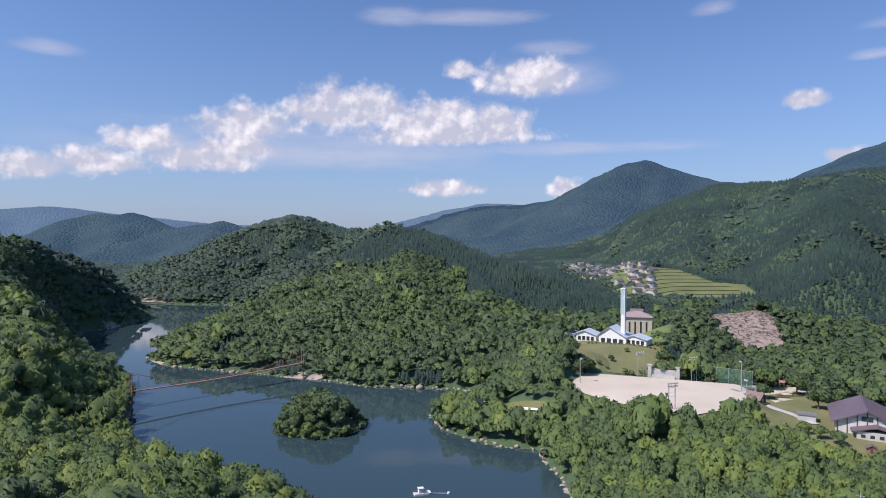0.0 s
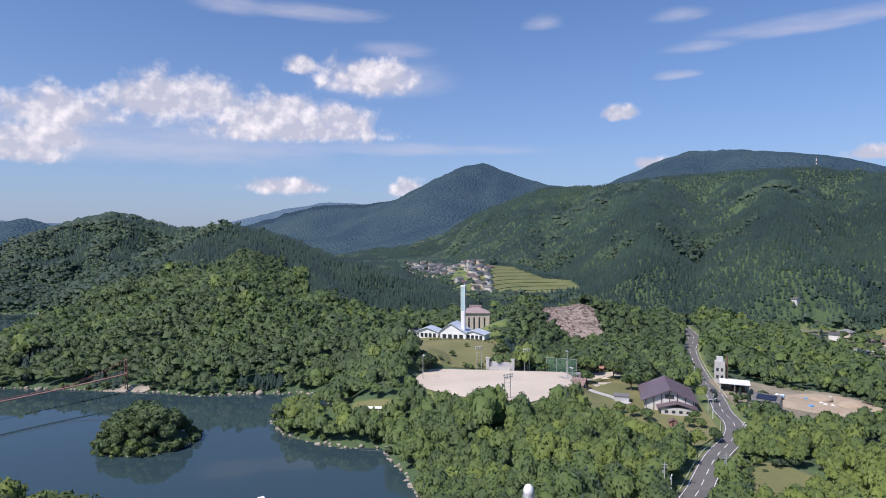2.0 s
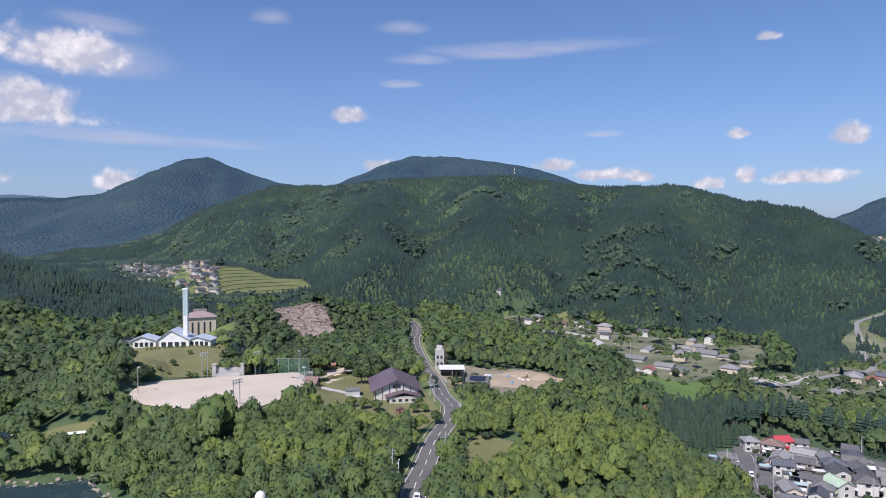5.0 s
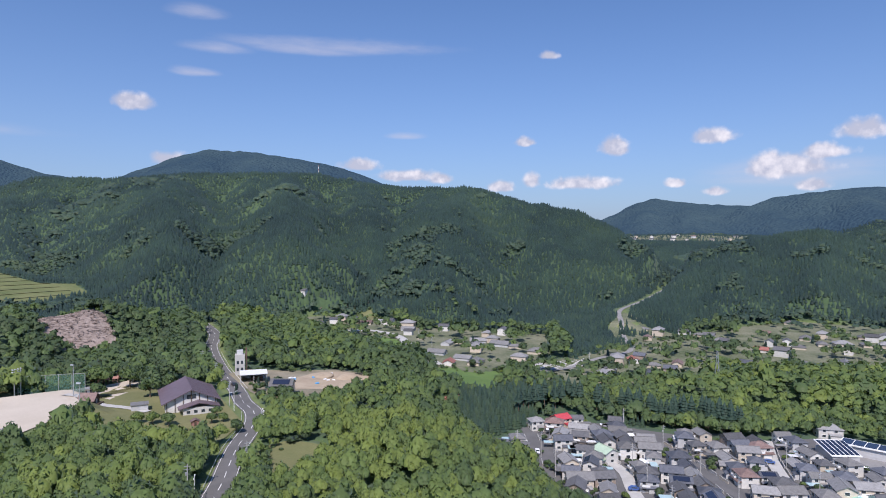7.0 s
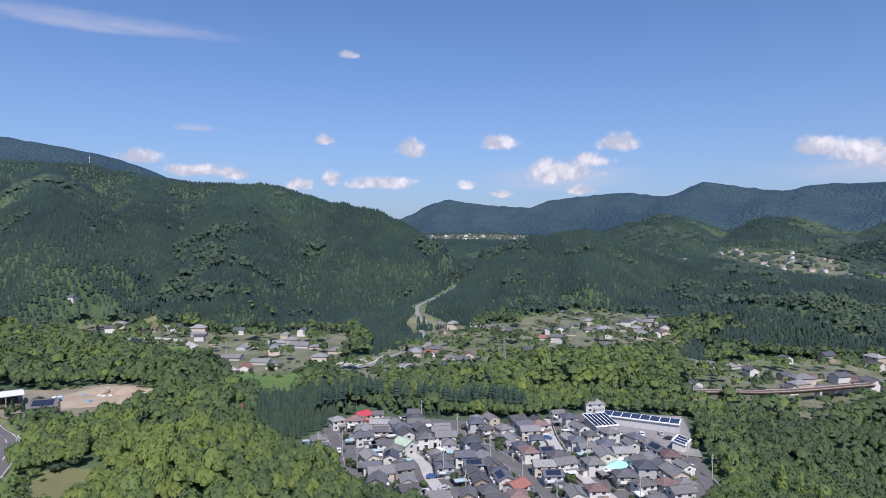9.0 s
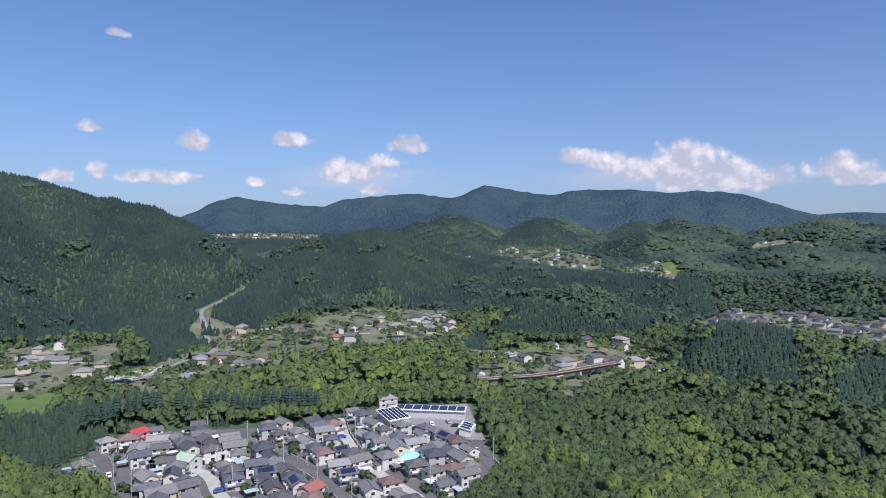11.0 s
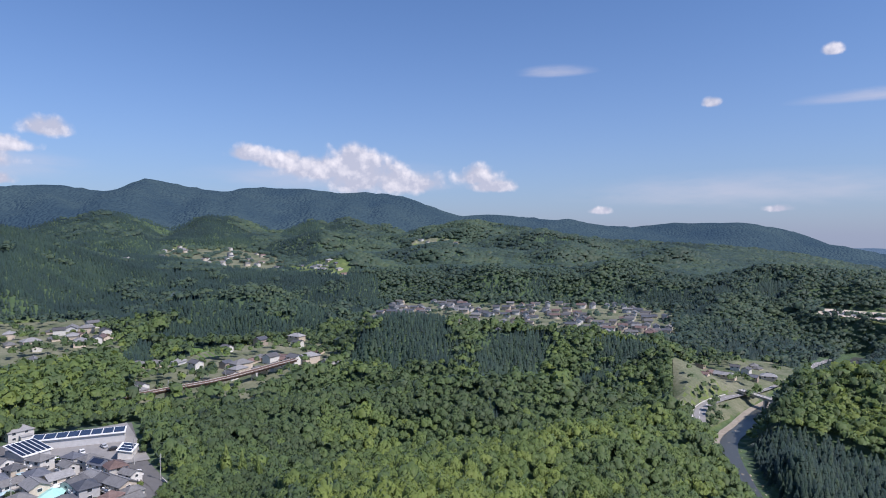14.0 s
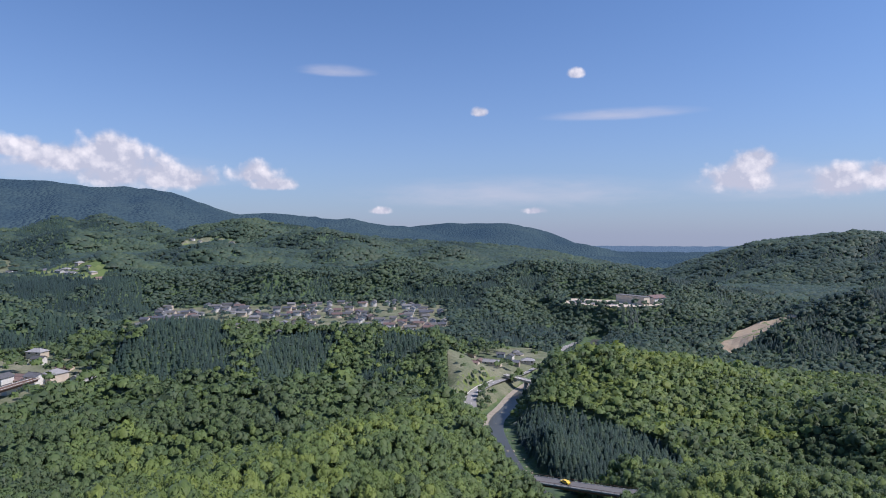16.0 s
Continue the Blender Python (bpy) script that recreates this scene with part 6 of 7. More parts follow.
part("porch_wall", box(B(), 2.5, -14.5, -1.5, 12, 4.6, 4.2), WALLS[0], ob)
part("porch_roof", prism(B(), [(-5.2, 2.6), (2.5, 4.6), (10.2, 2.6), (10.2, 2.35), (2.5, 4.35), (-5.2, 2.35)], -17.6, -11.6), PURPLE_ROOF, ob)
for k in range(4):
    part("window", box(B(), -1.6 + 2.7 * k, -16.83, 0.6, 1.3, 0.1, 1.1), GLASS, ob)
for k in range(5):
    part("side_window", box(B(), -9.53, -8 + 4 * k, 1.2, 0.1, 2.2, 1.6), GLASS, ob)
ob = thing("ticket_shed", "small red-brown shed on the lawn", "shed", stand(141, 203, -29, 0.2, 1.5))
part("wall", box(B(), 0, 0, -1, 2.6, 2.2, 3.1), RED_STEEL, ob)
part("roof", gable_roof(2.6, 2.2, 2.1, 0.7, 0.4, 0.12), ROOFS[3], ob)
part("door", box(B(), 0, -1.13, 0, 0.8, 0.08, 1.8), TIMBER, ob)
ob = thing("side_store", "grey flat-roofed store beside the hall", "shed", stand(139, 236, -29, 0.2, 3))
part("wall", box(B(), 0, 0, -1, 6, 5, 3.6), WALLS[2], ob)
part("roof", box(B(), 0, 0, 2.6, 6.6, 5.6, 0.25), ROOFS[4], ob)
ob = thing("batching_tower", "narrow weathered concrete tower with a steel ladder beside the road", "tower", stand(201, 253, -38, 0.0, 2))
part("shaft", box(B(), 0, 0, -1, 4.6, 4.0, 11.4), CONCRETE, ob)
part("head", box(B(), 0, 0, 10.4, 3.0, 2.8, 2.0), WALLS[2], ob)
for k in range(4):
    part("opening", box(B(), -1.0 + 2.0 * (k % 2), -2.03, 2.4 + 3.4 * (k // 2), 1.1, 0.1, 1.6), GLASS, ob)
part("flue", rod(B(), (3.1, 0, -1), (3.1, 0, 13.5), 0.42), RUST_STEEL, ob)
ob = thing("carport", "open carport with a flat white metal roof", "carport", stand(197, 238, -38, 0.2, 3))
part("roof", box(B(), 0, 0, 4.2, 12.5, 10, 0.35), ROOFS[9], ob, "flat white metal roof")
for sx in (-5.8, 0, 5.8):
    for sy in (-4.5, 4.5):
        part("post", box(B(), sx, sy, -1, 0.3, 0.3, 5.3), PALE_METAL, ob)
part("back_wall", box(B(), 0, 4.7, -1, 12, 0.2, 5.0), WALLS[2], ob)
part("partition", box(B(), -5.9, 1.5, -1, 0.2, 6.4, 5.0), WALLS[0], ob)
part("counter", box(B(), 1.5, 1.5, -1, 5.5, 3.0, 3.0), TIMBER, ob)
yard_house = house(7.6, 9.0, 2, "gable", WALLS[1], ROOFS[4], "two-storey cream house with solar panels on a grey roof", solar=True)
yard_house.matrix_basis = stand(187, 207, 215)
for k, (x, y, s) in enumerate(((236, 214, 3.2), (228, 222, 2.4), (244, 210, 2.2))):
    v, f = lumpy(3, np.random.RandomState(k + 3), 0.12)
    v = v * np.array([s * 2.2, s * 1.6, s * 0.75])
    tagged(mesh_of("soil_heap", v + np.array([x, y, ground_at(x, y, 2) + 0.4]), f, SOIL, True), "heap of tan soil on the building site", "soil heap", "soil heaps")
heap_rnd = random.Random(21)
for k in range(9):
    x, y = heap_rnd.uniform(206, 240), heap_rnd.uniform(212, 232)
    ob = thing("building_material", "stack of building material under a " + ("blue sheet" if k % 4 == 0 else "white sheet"), "stack", stand(x, y, heap_rnd.uniform(0, 180), 0.5, 0.8), "stacks on the building site")
    s = heap_rnd.uniform(0.7, 1.4)
    part("load", box(B(), 0, 0, -0.4, s * 1.6, s, 0.5 + s * 0.45, bevel=0.12), BLUE_PANEL if k % 4 == 0 else WHITE, ob)
    part("pallet", box(B(), 0, 0, -0.5, s * 1.7, s * 1.1, 0.14), TIMBER, ob)


def dashes(line, half, length, gap, start, name, label, offset=0.0, lift=0.34):
    """White marks along a road, each one a piece of its own under one thing."""
    p = bend(line, 1.0)
    d = np.concatenate([[0], np.cumsum(np.hypot(*np.diff(p[:, :2], axis=0).T))])
    ob = tagged(new(name), label, "road marking", kind="structure")
    s = start
    while s + length < d[-1]:
        q = np.linspace(s, s + length, 3)
        x, y = np.interp(q, d, p[:, 0]), np.interp(q, d, p[:, 1])
        t = np.array([x[-1] - x[0], y[-1] - y[0]])
        t /= np.linalg.norm(t)
        n = np.array([t[1], -t[0]])
        c = np.stack([x, y], 1) + n * offset
        z = height(c[:, 0], c[:, 1]) + lift
        v = np.concatenate([np.column_stack([c - n * half, z]), np.column_stack([c + n * half, z])])
        o = mesh_of("dash", v, [[0, 3, 4, 1], [1, 4, 5, 2]], WHITE)
        o.parent = ob
        s += length + gap
    return ob


dashes(ROAD, 0.10, 4.5, 4.5, 1, "centre_line", "white dashed centre line on the road")
for side in (-1, 1):
    tagged(strip("edge_line", ROAD, 0.08, WHITE, 0.34, 3.3 * side), "white edge line on the road", "road marking", kind="structure")


def guard_rail(line, offset, label):
    p = bend(line, 4.0)
    ob = thing("guard_rail", label, "guard rail")
    t = np.gradient(p[:, :2], axis=0)
    t /= np.linalg.norm(t, axis=1)[:, None]
    c = p[:, :2] + np.stack([t[:, 1], -t[:, 0]], 1) * offset
    z = height(c[:, 0], c[:, 1])
    for i in range(len(c) - 1):
        part("post", rod(B(), (*c[i], z[i] - 0.3), (*c[i], z[i] + 0.85), 0.07, sides=6), PALE_METAL, ob)
        a, b = Vector((*c[i], z[i] + 0.62)), Vector((*c[i + 1], z[i + 1] + 0.62))
        bm = B()
        bmesh.ops.create_cube(bm, size=1, matrix=Matrix.Translation((a + b) / 2) @ (b - a).to_track_quat("X", "Z").to_matrix().to_4x4() @ Matrix.Diagonal(((b - a).length, 0.06, 0.32, 1)))
        part("beam", bm, WHITE, ob)
    return ob


guard_rail(ROAD[1:6], -4.6, "white steel guard rail along the road")
guard_rail(ROAD[7:11], 4.6, "white steel guard rail along the upper road")

# ---- lakeside ----
ob = thing("shelter", "long open shelter with an arched white roof by the lake", "shelter", stand(38, 259, -16, 0.2, 3))
ob.scale = (0.72, 0.72, 0.55)
bm = prism(B(), [(2.4 * math.sin(a), 2.4 + 0.75 * math.cos(a)) for a in np.linspace(-1.5, 1.5, 9)] + [(2.25 * math.sin(a), 2.28 + 0.7 * math.cos(a)) for a in np.linspace(1.5, -1.5, 9)], -9.5, 9.5)
part("roof", bm, ROOFS[9], ob, "arched white metal roof").matrix_basis = pose(0, 0, 0, 0, 0, 90)
for k in range(6):
    for s in (-1.9, 1.9):
        part("post", rod(B(), (-9 + 3.6 * k, s, -0.8), (-9 + 3.6 * k, s, 2.5), 0.08, sides=6), PALE_METAL, ob)
ob = thing("intake_hut", "small grey concrete hut on the rocky shore", "hut", stand(5, 264, 20, 0.2, 1.5))
part("wall", box(B(), 0, 0, -2, 2.8, 2.4, 4.6), CONCRETE, ob)
part("roof", box(B(), 0, 0, 2.6, 3.4, 3.0, 0.25), CONCRETE, ob)
part("door", box(B(), 0, -1.23, 0, 0.8, 0.08, 1.8), RUST_STEEL, ob)
part("window", box(B(), 1.43, 0, 1.0, 0.08, 0.8, 0.8), GLASS, ob)
part("stair", box(B(), 2.2, 0.3, -2, 1.6, 1.0, 2.2), CONCRETE, ob)
ob = thing("radar_tower", "white dome on a railed steel lattice tower above the trees", "tower", stand(57, 139, 0, 0, 1))
ob.scale = (0.72, 0.72, 0.92)
DOME_TOP = 13.5
for k in range(4):
    a = k * 1.5708 + 0.78
    part("leg", rod(B(), (2.0 * math.cos(a), 2.0 * math.sin(a), -1), (1.5 * math.cos(a), 1.5 * math.sin(a), DOME_TOP - 4), 0.13), PALE_METAL, ob)
    b = a + 1.5708
    for q in range(4):
        r0, r1 = 2.0 - 0.125 * q, 1.9 - 0.125 * q
        part("brace", rod(B(), (r0 * math.cos(a), r0 * math.sin(a), 3 * q), (r1 * math.cos(b), r1 * math.sin(b), 3 * q + 3), 0.06, sides=6), PALE_METAL, ob)
part("platform", rod(B(), (0, 0, DOME_TOP - 4.2), (0, 0, DOME_TOP - 4), 2.3, sides=16), PALE_METAL, ob)
part("drum", rod(B(), (0, 0, DOME_TOP - 4), (0, 0, DOME_TOP - 1.8), 1.7, sides=16), WALLS[2], ob)
bm = B()
bmesh.ops.create_uvsphere(bm, u_segments=20, v_segments=12, radius=1.75, matrix=Matrix.Translation((0, 0, DOME_TOP - 1.75)))
part("dome", bm, WHITE, ob, "white radome")
for k in range(12):
    a = k * 0.5236
    part("baluster", rod(B(), (2.2 * math.cos(a), 2.2 * math.sin(a), DOME_TOP - 4), (2.2 * math.cos(a), 2.2 * math.sin(a), DOME_TOP - 2.9), 0.04, sides=5), PALE_METAL, ob)
bm = B()
for k in range(24):
    a, b = k * 0.2618, (k + 1) * 0.2618
    rod(bm, (2.2 * math.cos(a), 2.2 * math.sin(a), DOME_TOP - 2.9), (2.2 * math.cos(b), 2.2 * math.sin(b), DOME_TOP - 2.9), 0.045, sides=5)
part("handrail", bm, PALE_METAL, ob)

ob = thing("work_boat", "small white work boat with a cabin and a towed float", "boat", pose(-6.5, 193, -0.25, 0, 0, 20))
bm = prism(B(), [(-2.6, 0.75), (-2.4, 0.0), (1.9, 0.0), (2.9, 0.85)], -0.95, 0.95)
part("hull", bm, WHITE, ob)
part("deck", box(B(), 0, 0, 0.72, 4.6, 1.7, 0.12), WALLS[2], ob)
part("cabin", box(B(), -0.3, 0, 0.8, 1.5, 1.2, 1.5, bevel=0.1), WHITE, ob)
part("window", box(B(), 0.47, 0, 1.5, 0.06, 0.9, 0.5), GLASS, ob)
part("roof", box(B(), -0.3, 0, 2.3, 1.9, 1.5, 0.1), WHITE, ob)
for k in range(6):
    part("stanchion", rod(B(), (-2.2 + 0.8 * k, 0.85, 0.8), (-2.2 + 0.8 * k, 0.85, 1.5), 0.03, sides=5), PALE_METAL, ob)
part("rope", rod(B(), (2.6, -0.2, 0.4), (8.2, -2.2, 0.35), 0.05, sides=5), WHITE, ob)
part("float", rod(B(), (8.2, -2.2, 0.1), (8.2, -2.2, 0.7), 0.45), WHITE, ob)

ob = thing("suspension_footbridge", "faded red suspension footbridge over the lake between two portal towers", "footbridge", pose(0, 0, 0))
A0, A1, DECK = Vector((-146, 290, 8.0)), Vector((-80, 354, 9.0)), 26
for k, end in enumerate((A0, A1)):
    side = Vector((-(A1 - A0).y, (A1 - A0).x, 0)).normalized()
    for s in (-1.0, 1.0):
        p = end + side * s
        part("tower_leg", rod(B(), (p.x, p.y, -1.5), (p.x, p.y, 17), 0.28, 0.2), RED_STEEL, ob)
    for z in (9.5, 13.0, 16.6):
        part("portal_beam", rod(B(), end.to_2d().to_3d() + side + Vector((0, 0, z)), end.to_2d().to_3d() - side + Vector((0, 0, z)), 0.16), RED_STEEL, ob)
for i in range(DECK):
    a, b = A0.lerp(A1, i / DECK), A0.lerp(A1, (i + 1) / DECK)
    a.z += -1.0 * math.sin(math.pi * i / DECK) ** 1
    b.z += -1.0 * math.sin(math.pi * (i + 1) / DECK) ** 1
    bm = B()
    bmesh.ops.create_cube(bm, size=1, matrix=Matrix.Translation((a + b) / 2) @ (b - a).to_track_quat("X", "Z").to_matrix().to_4x4() @ Matrix.Diagonal(((b - a).length, 1.7, 0.35, 1)))
    part("deck_panel", bm, RED_STEEL, ob)
    for s in (-0.85, 0.85):
        c0 = 16.6 - 9.0 * (1 - (2 * i / DECK - 1) ** 2)
        c1 = 16.6 - 9.0 * (1 - (2 * (i + 1) / DECK - 1) ** 2)
        part("cable", rod(B(), Vector((a.x, a.y, max(c0, a.z + 1))) + side * s, Vector((b.x, b.y, max(c1, b.z + 1))) + side * s, 0.07, sides=5), RED_STEEL, ob)
        part("hanger", rod(B(), a + side * s, Vector((a.x, a.y, max(c0, a.z + 1))) + side * s, 0.04, sides=5), RED_STEEL, ob)

# ---- river, bridge, railway ----
RIVER_WATER, _mk, _jn, _b = shader("river_water", 0.35, 0.0, 0.4)
_b.inputs["Base Color"].default_value = (0.07, 0.075, 0.07, 1)
_n, _g, _p = noisy(_mk, 0.8, 4), _mk("ShaderNodeNewGeometry"), _mk("ShaderNodeBump")
_jn(_g.outputs["Position"], _n.inputs["Vector"])
_p.inputs["Strength"].default_value = 0.4
_jn(_n.outputs[0], _p.inputs["Height"])
_jn(_p.outputs[0], _b.inputs["Normal"])
tagged(strip("river", RIVER, 5.2, RIVER_WATER, 0.5), "shallow dark river with stony banks", "river", kind="structure")
tagged(strip("river_bank", RIVER[1:8], 2.2, ROCK, 0.6, 6.6), "pale stony bank along the river", "river bank", kind="structure")
tagged(strip("river_road", RIVER_ROAD, 3.6, YARD_GREY, 0.5), "pale asphalt road along the river", "road", kind="structure")
dashes(RIVER_ROAD, 0.1, 5, 5, 2, "river_road_line", "white dashed line on the river road", lift=0.56)


def retaining_wall(line, offset, tall, label):
    """A concrete wall along the outer edge of a road, a panel every few metres under a coping."""
    p = bend(line, 6.0)
    t = np.gradient(p[:, :2], axis=0)
    t /= np.linalg.norm(t, axis=1)[:, None]
    c = p[:, :2] + np.stack([t[:, 1], -t[:, 0]], 1) * offset
    z = height(p[:, 0], p[:, 1]) + 0.9
    ob = thing("retaining_wall", label, "wall", pose(0, 0, 0))
    for i in range(len(c) - 1):
        a, b = Vector((*c[i], z[i])), Vector((*c[i + 1], z[i + 1]))
        turn = Matrix.Translation((a + b) / 2) @ (b - a).to_track_quat("X", "Z").to_matrix().to_4x4()
        for nm, mat, up, dims in (("panel", CONCRETE, -tall / 2, ((b - a).length - 0.06, 0.45, tall)), ("coping", WALLS[0], 0.1, ((b - a).length + 0.1, 0.6, 0.2))):
            bm = B()
            bmesh.ops.create_cube(bm, size=1, matrix=turn @ Matrix.Translation((0, 0, up)) @ Matrix.Diagonal((*dims, 1)))
            part(nm, bm, mat, ob)
    return ob


retaining_wall(RIVER_ROAD[1:6], -4.2, 5.0, "pale concrete retaining wall between the river and its road")


def beam_bridge(line, half, material, girder, piers, label, name, base):
    ob = thing(name, label, "bridge", pose(0, 0, 0))
    for i in range(len(line) - 1):
        a, b = Vector(line[i]), Vector(line[i + 1])
        turn = Matrix.Translation((a + b) / 2) @ (b - a).to_track_quat("X", "Z").to_matrix().to_4x4()
        n = (b - a).length + 0.3
        for nm, mat, off, dims in (("deck", material, 0, (n, half * 2, 0.5)), ("girder", girder, -0.9, (n, half * 1.2, 1.3))):
            bm = B()
            bmesh.ops.create_cube(bm, size=1, matrix=turn @ Matrix.Translation((0, 0, off)) @ Matrix.Diagonal((*dims, 1)))
            part(nm, bm, mat, ob)
        for s in (-1, 1):
            bm = B()
            bmesh.ops.create_cube(bm, size=1, matrix=turn @ Matrix.Translation((0, s * (half - 0.12), 0.35)) @ Matrix.Diagonal((n, 0.2, 0.3, 1)))
            part("kerb", bm, CONCRETE, ob)
            bm = B()
            bmesh.ops.create_cube(bm, size=1, matrix=turn @ Matrix.Translation((0, s * (half - 0.12), 1.15)) @ Matrix.Diagonal((n, 0.09, 0.12, 1)))
            part("handrail", bm, girder, ob)
            for k in range(int(n / 2.5)):
                bm = B()
                bmesh.ops.create_cube(bm, size=1, matrix=turn @ Matrix.Translation((-n / 2 + 1.2 + 2.5 * k, s * (half - 0.12), 0.75)) @ Matrix.Diagonal((0.09, 0.09, 0.8, 1)))
                part("post", bm, girder, ob)
        if i in piers:
            part("pier", box(B(), a.x, a.y, base, 1.6, half * 1.5, a.z - base - 1.5, math.degrees(math.atan2(b.y - a.y, b.x - a.x))), CONCRETE, ob)
    return ob


beam_bridge([(172, -224, -25), (152, -229, -25), (134, -234, -25), (113, -239.5, -25), (93, -245, -25), (78, -251.5, -25.2), (62, -259, -25.4), (40, -272, -25.6)], 3.6, TARMAC, RUST_STEEL, (2, 4, 5), "asphalt road bridge with rusty railings high over the river", "road_bridge", -42)
CARS[3].matrix_basis = pose(115, -239.5, -24.75, 0, 0, 165)
beam_bridge([(222, -418, -32), (236, -422, -32), (248, -425, -32), (259, -428, -32)], 2.6, CONCRETE, CONCRETE, (1,), "low concrete bridge over the river", "low_bridge", -42)
beam_bridge([(352, -28, -3), (357, -42, -3.2), (362, -58, -3.4), (368, -80, -3.6), (376, -96, -3.8), (386, -112, -4), (398, -130, -4.2), (408, -146, -4.4)], 2.4, RUST_STEEL, RUST_STEEL, (1, 2, 3, 5), "brown steel railway viaduct on concrete piers", "railway_viaduct", -20)

# ---- villages ----
FAR_HOUSES = [
    house(8.0, 12.0, 1, "hip", WALLS[1], ROOFS[4], "low farmhouse with an ash-grey tiled hip roof", far=True),
    house(8.5, 12.5, 2, "hip", WALLS[3], ROOFS[1], "beige two-storey farmhouse with a silver-grey hip roof", far=True),
    house(7.5, 10.0, 2, "gable", WALLS[0], ROOFS[0], "white two-storey house with a dark tiled gable roof", far=True),
    house(7.0, 11.0, 1, "gable", WALLS[3], ROOFS[3], "low beige house with a brown gable roof", far=True),
    house(9.0, 16.0, 1, "gable", WALLS[2], ROOFS[1], "long grey shed with a silver-grey roof", far=True),
    house(7.5, 9.5, 2, "gable", WALLS[4], ROOFS[2], "brown two-storey house with a blue slate roof", far=True),
    house(8.0, 11.0, 1, "gable", WALLS[0], ROOFS[8], "low white house with a rust-red roof", far=True),
]
placed_far = set()


tagged(strip("highway", HIGHWAY, 3.6, CONCRETE, 0.7), "pale concrete road curving through the hamlet", "road", kind="structure")
tagged(strip("valley_road", VALLEY_ROAD, 2.2, YARD_GREY, 0.7), "pale road climbing into the valley", "road", kind="structure")
village_rnd = random.Random(40)
HAMLETS = [p for s in SPOTS for p in s]
FAR_OFF = (HILLTOP_B, VILLAGE_F, FAR_VILLAGE, HILLTOP_D, PASS_VILLAGE)


def far_houses(name, spots, turn, label):
    """Houses too far off to tell their parts, as one mesh with walls and roofs."""
    vs, fs, mats, n = [], [], [], 0
    for x, y in spots:
        w, l, h = village_rnd.uniform(6, 8), village_rnd.uniform(8, 13), village_rnd.choice((3.0, 5.4, 5.6))
        a = radians(turn + 90 * village_rnd.randrange(2) + village_rnd.uniform(-12, 12))
        z = ground_at(x, y, 5)
        rise, o = w * 0.24, 0.6
        e = h - o * rise / (w / 2)
        pts = [(-w / 2, -l / 2, -2), (w / 2, -l / 2, -2), (w / 2, l / 2, -2), (-w / 2, l / 2, -2), (-w / 2, -l / 2, h), (w / 2, -l / 2, h), (w / 2, l / 2, h), (-w / 2, l / 2, h),
               (-w / 2 - o, -l / 2 - o, e), (0, -l / 2 - o, h + rise), (w / 2 + o, -l / 2 - o, e), (-w / 2 - o, l / 2 + o, e), (0, l / 2 + o, h + rise), (w / 2 + o, l / 2 + o, e),
               (-w / 2, -l / 2, h), (0, -l / 2, h + rise - 0.2), (w / 2, -l / 2, h), (-w / 2, l / 2, h), (0, l / 2, h + rise - 0.2), (w / 2, l / 2, h)]
        vs += [(x + px * math.cos(a) - py * math.sin(a), y + px * math.sin(a) + py * math.cos(a), z + pz) for px, py, pz in pts]
        quads = [(0, 1, 5, 4), (1, 2, 6, 5), (2, 3, 7, 6), (3, 0, 4, 7), (8, 9, 12, 11), (9, 10, 13, 12), (14, 16, 15, 15), (17, 18, 19, 19)]
        fs += [tuple(n + q for q in f) for f in quads]
        k, q = village_rnd.choice((0, 1, 2, 3)), village_rnd.choice((4, 4, 5, 6, 7, 8, 8))
        mats += [k, k, k, k, q, q, k, k]
        n += len(pts)
    tri = [t for f in fs for t in ((f[0], f[1], f[2]), (f[0], f[2], f[3] if f[3] != f[2] else f[2]))]
    tri_m = [m for m in mats for _ in (0, 1)]
    keep = [i for i, t in enumerate(tri) if len(set(t)) == 3]
    ob = mesh_of(name, vs, [tri[i] for i in keep], None)
    for m in WALLS[:4] + ROOFS[:5] + [ROOFS[8]]:
        ob.data.materials.append(m)
    ob.data.polygons.foreach_set("material_index", np.array([tri_m[i] for i in keep], np.int32))
    return tagged(ob, label, "houses", kind="stuff")


for (ring, n, gap, group, turn), spots in zip(SETTLED, SPOTS):
    if ring in FAR_OFF:
        far_houses("far_houses", spots, turn, "small far-off tiled houses of a village")
        continue
    for x, y in spots:
        k = village_rnd.choices(range(7), (5, 5, 3, 4, 2, 2, 1))[0]
        m = stand(x, y, turn + 90 * village_rnd.randrange(2) + village_rnd.uniform(-14, 14), 0.3, 5)
        if k in placed_far:
            o = copy_thing(FAR_HOUSES[k], m)
        else:
            placed_far.add(k)
            o = FAR_HOUSES[k]
            o.matrix_basis = m
        q = village_rnd.uniform(0.72, 1.02)
        o.scale = (q, q, q)
        tagged(o, group=group)
barn = house(8.0, 11.0, 1, "gable", WALLS[0], ROOFS[8], "white house with a rust-red gable roof among trees", far=True)
barn.matrix_basis = stand(254, 165, 60, 0.2, 4)
tagged(barn, group="houses below the wood")
ob = thing("gravel_dome", "large grey-white domed salt store", "dome", stand(383, 380, 0, 0.2, 5))
bm = B()
bmesh.ops.create_uvsphere(bm, u_segments=24, v_segments=12, radius=1, matrix=Matrix.Diagonal((11, 9, 7.5, 1)))
part("shell", bm, WALLS[0], ob)
part("base", rod(B(), (0, 0, -2), (0, 0, 1.2), 11.4, sides=24), CONCRETE, ob)
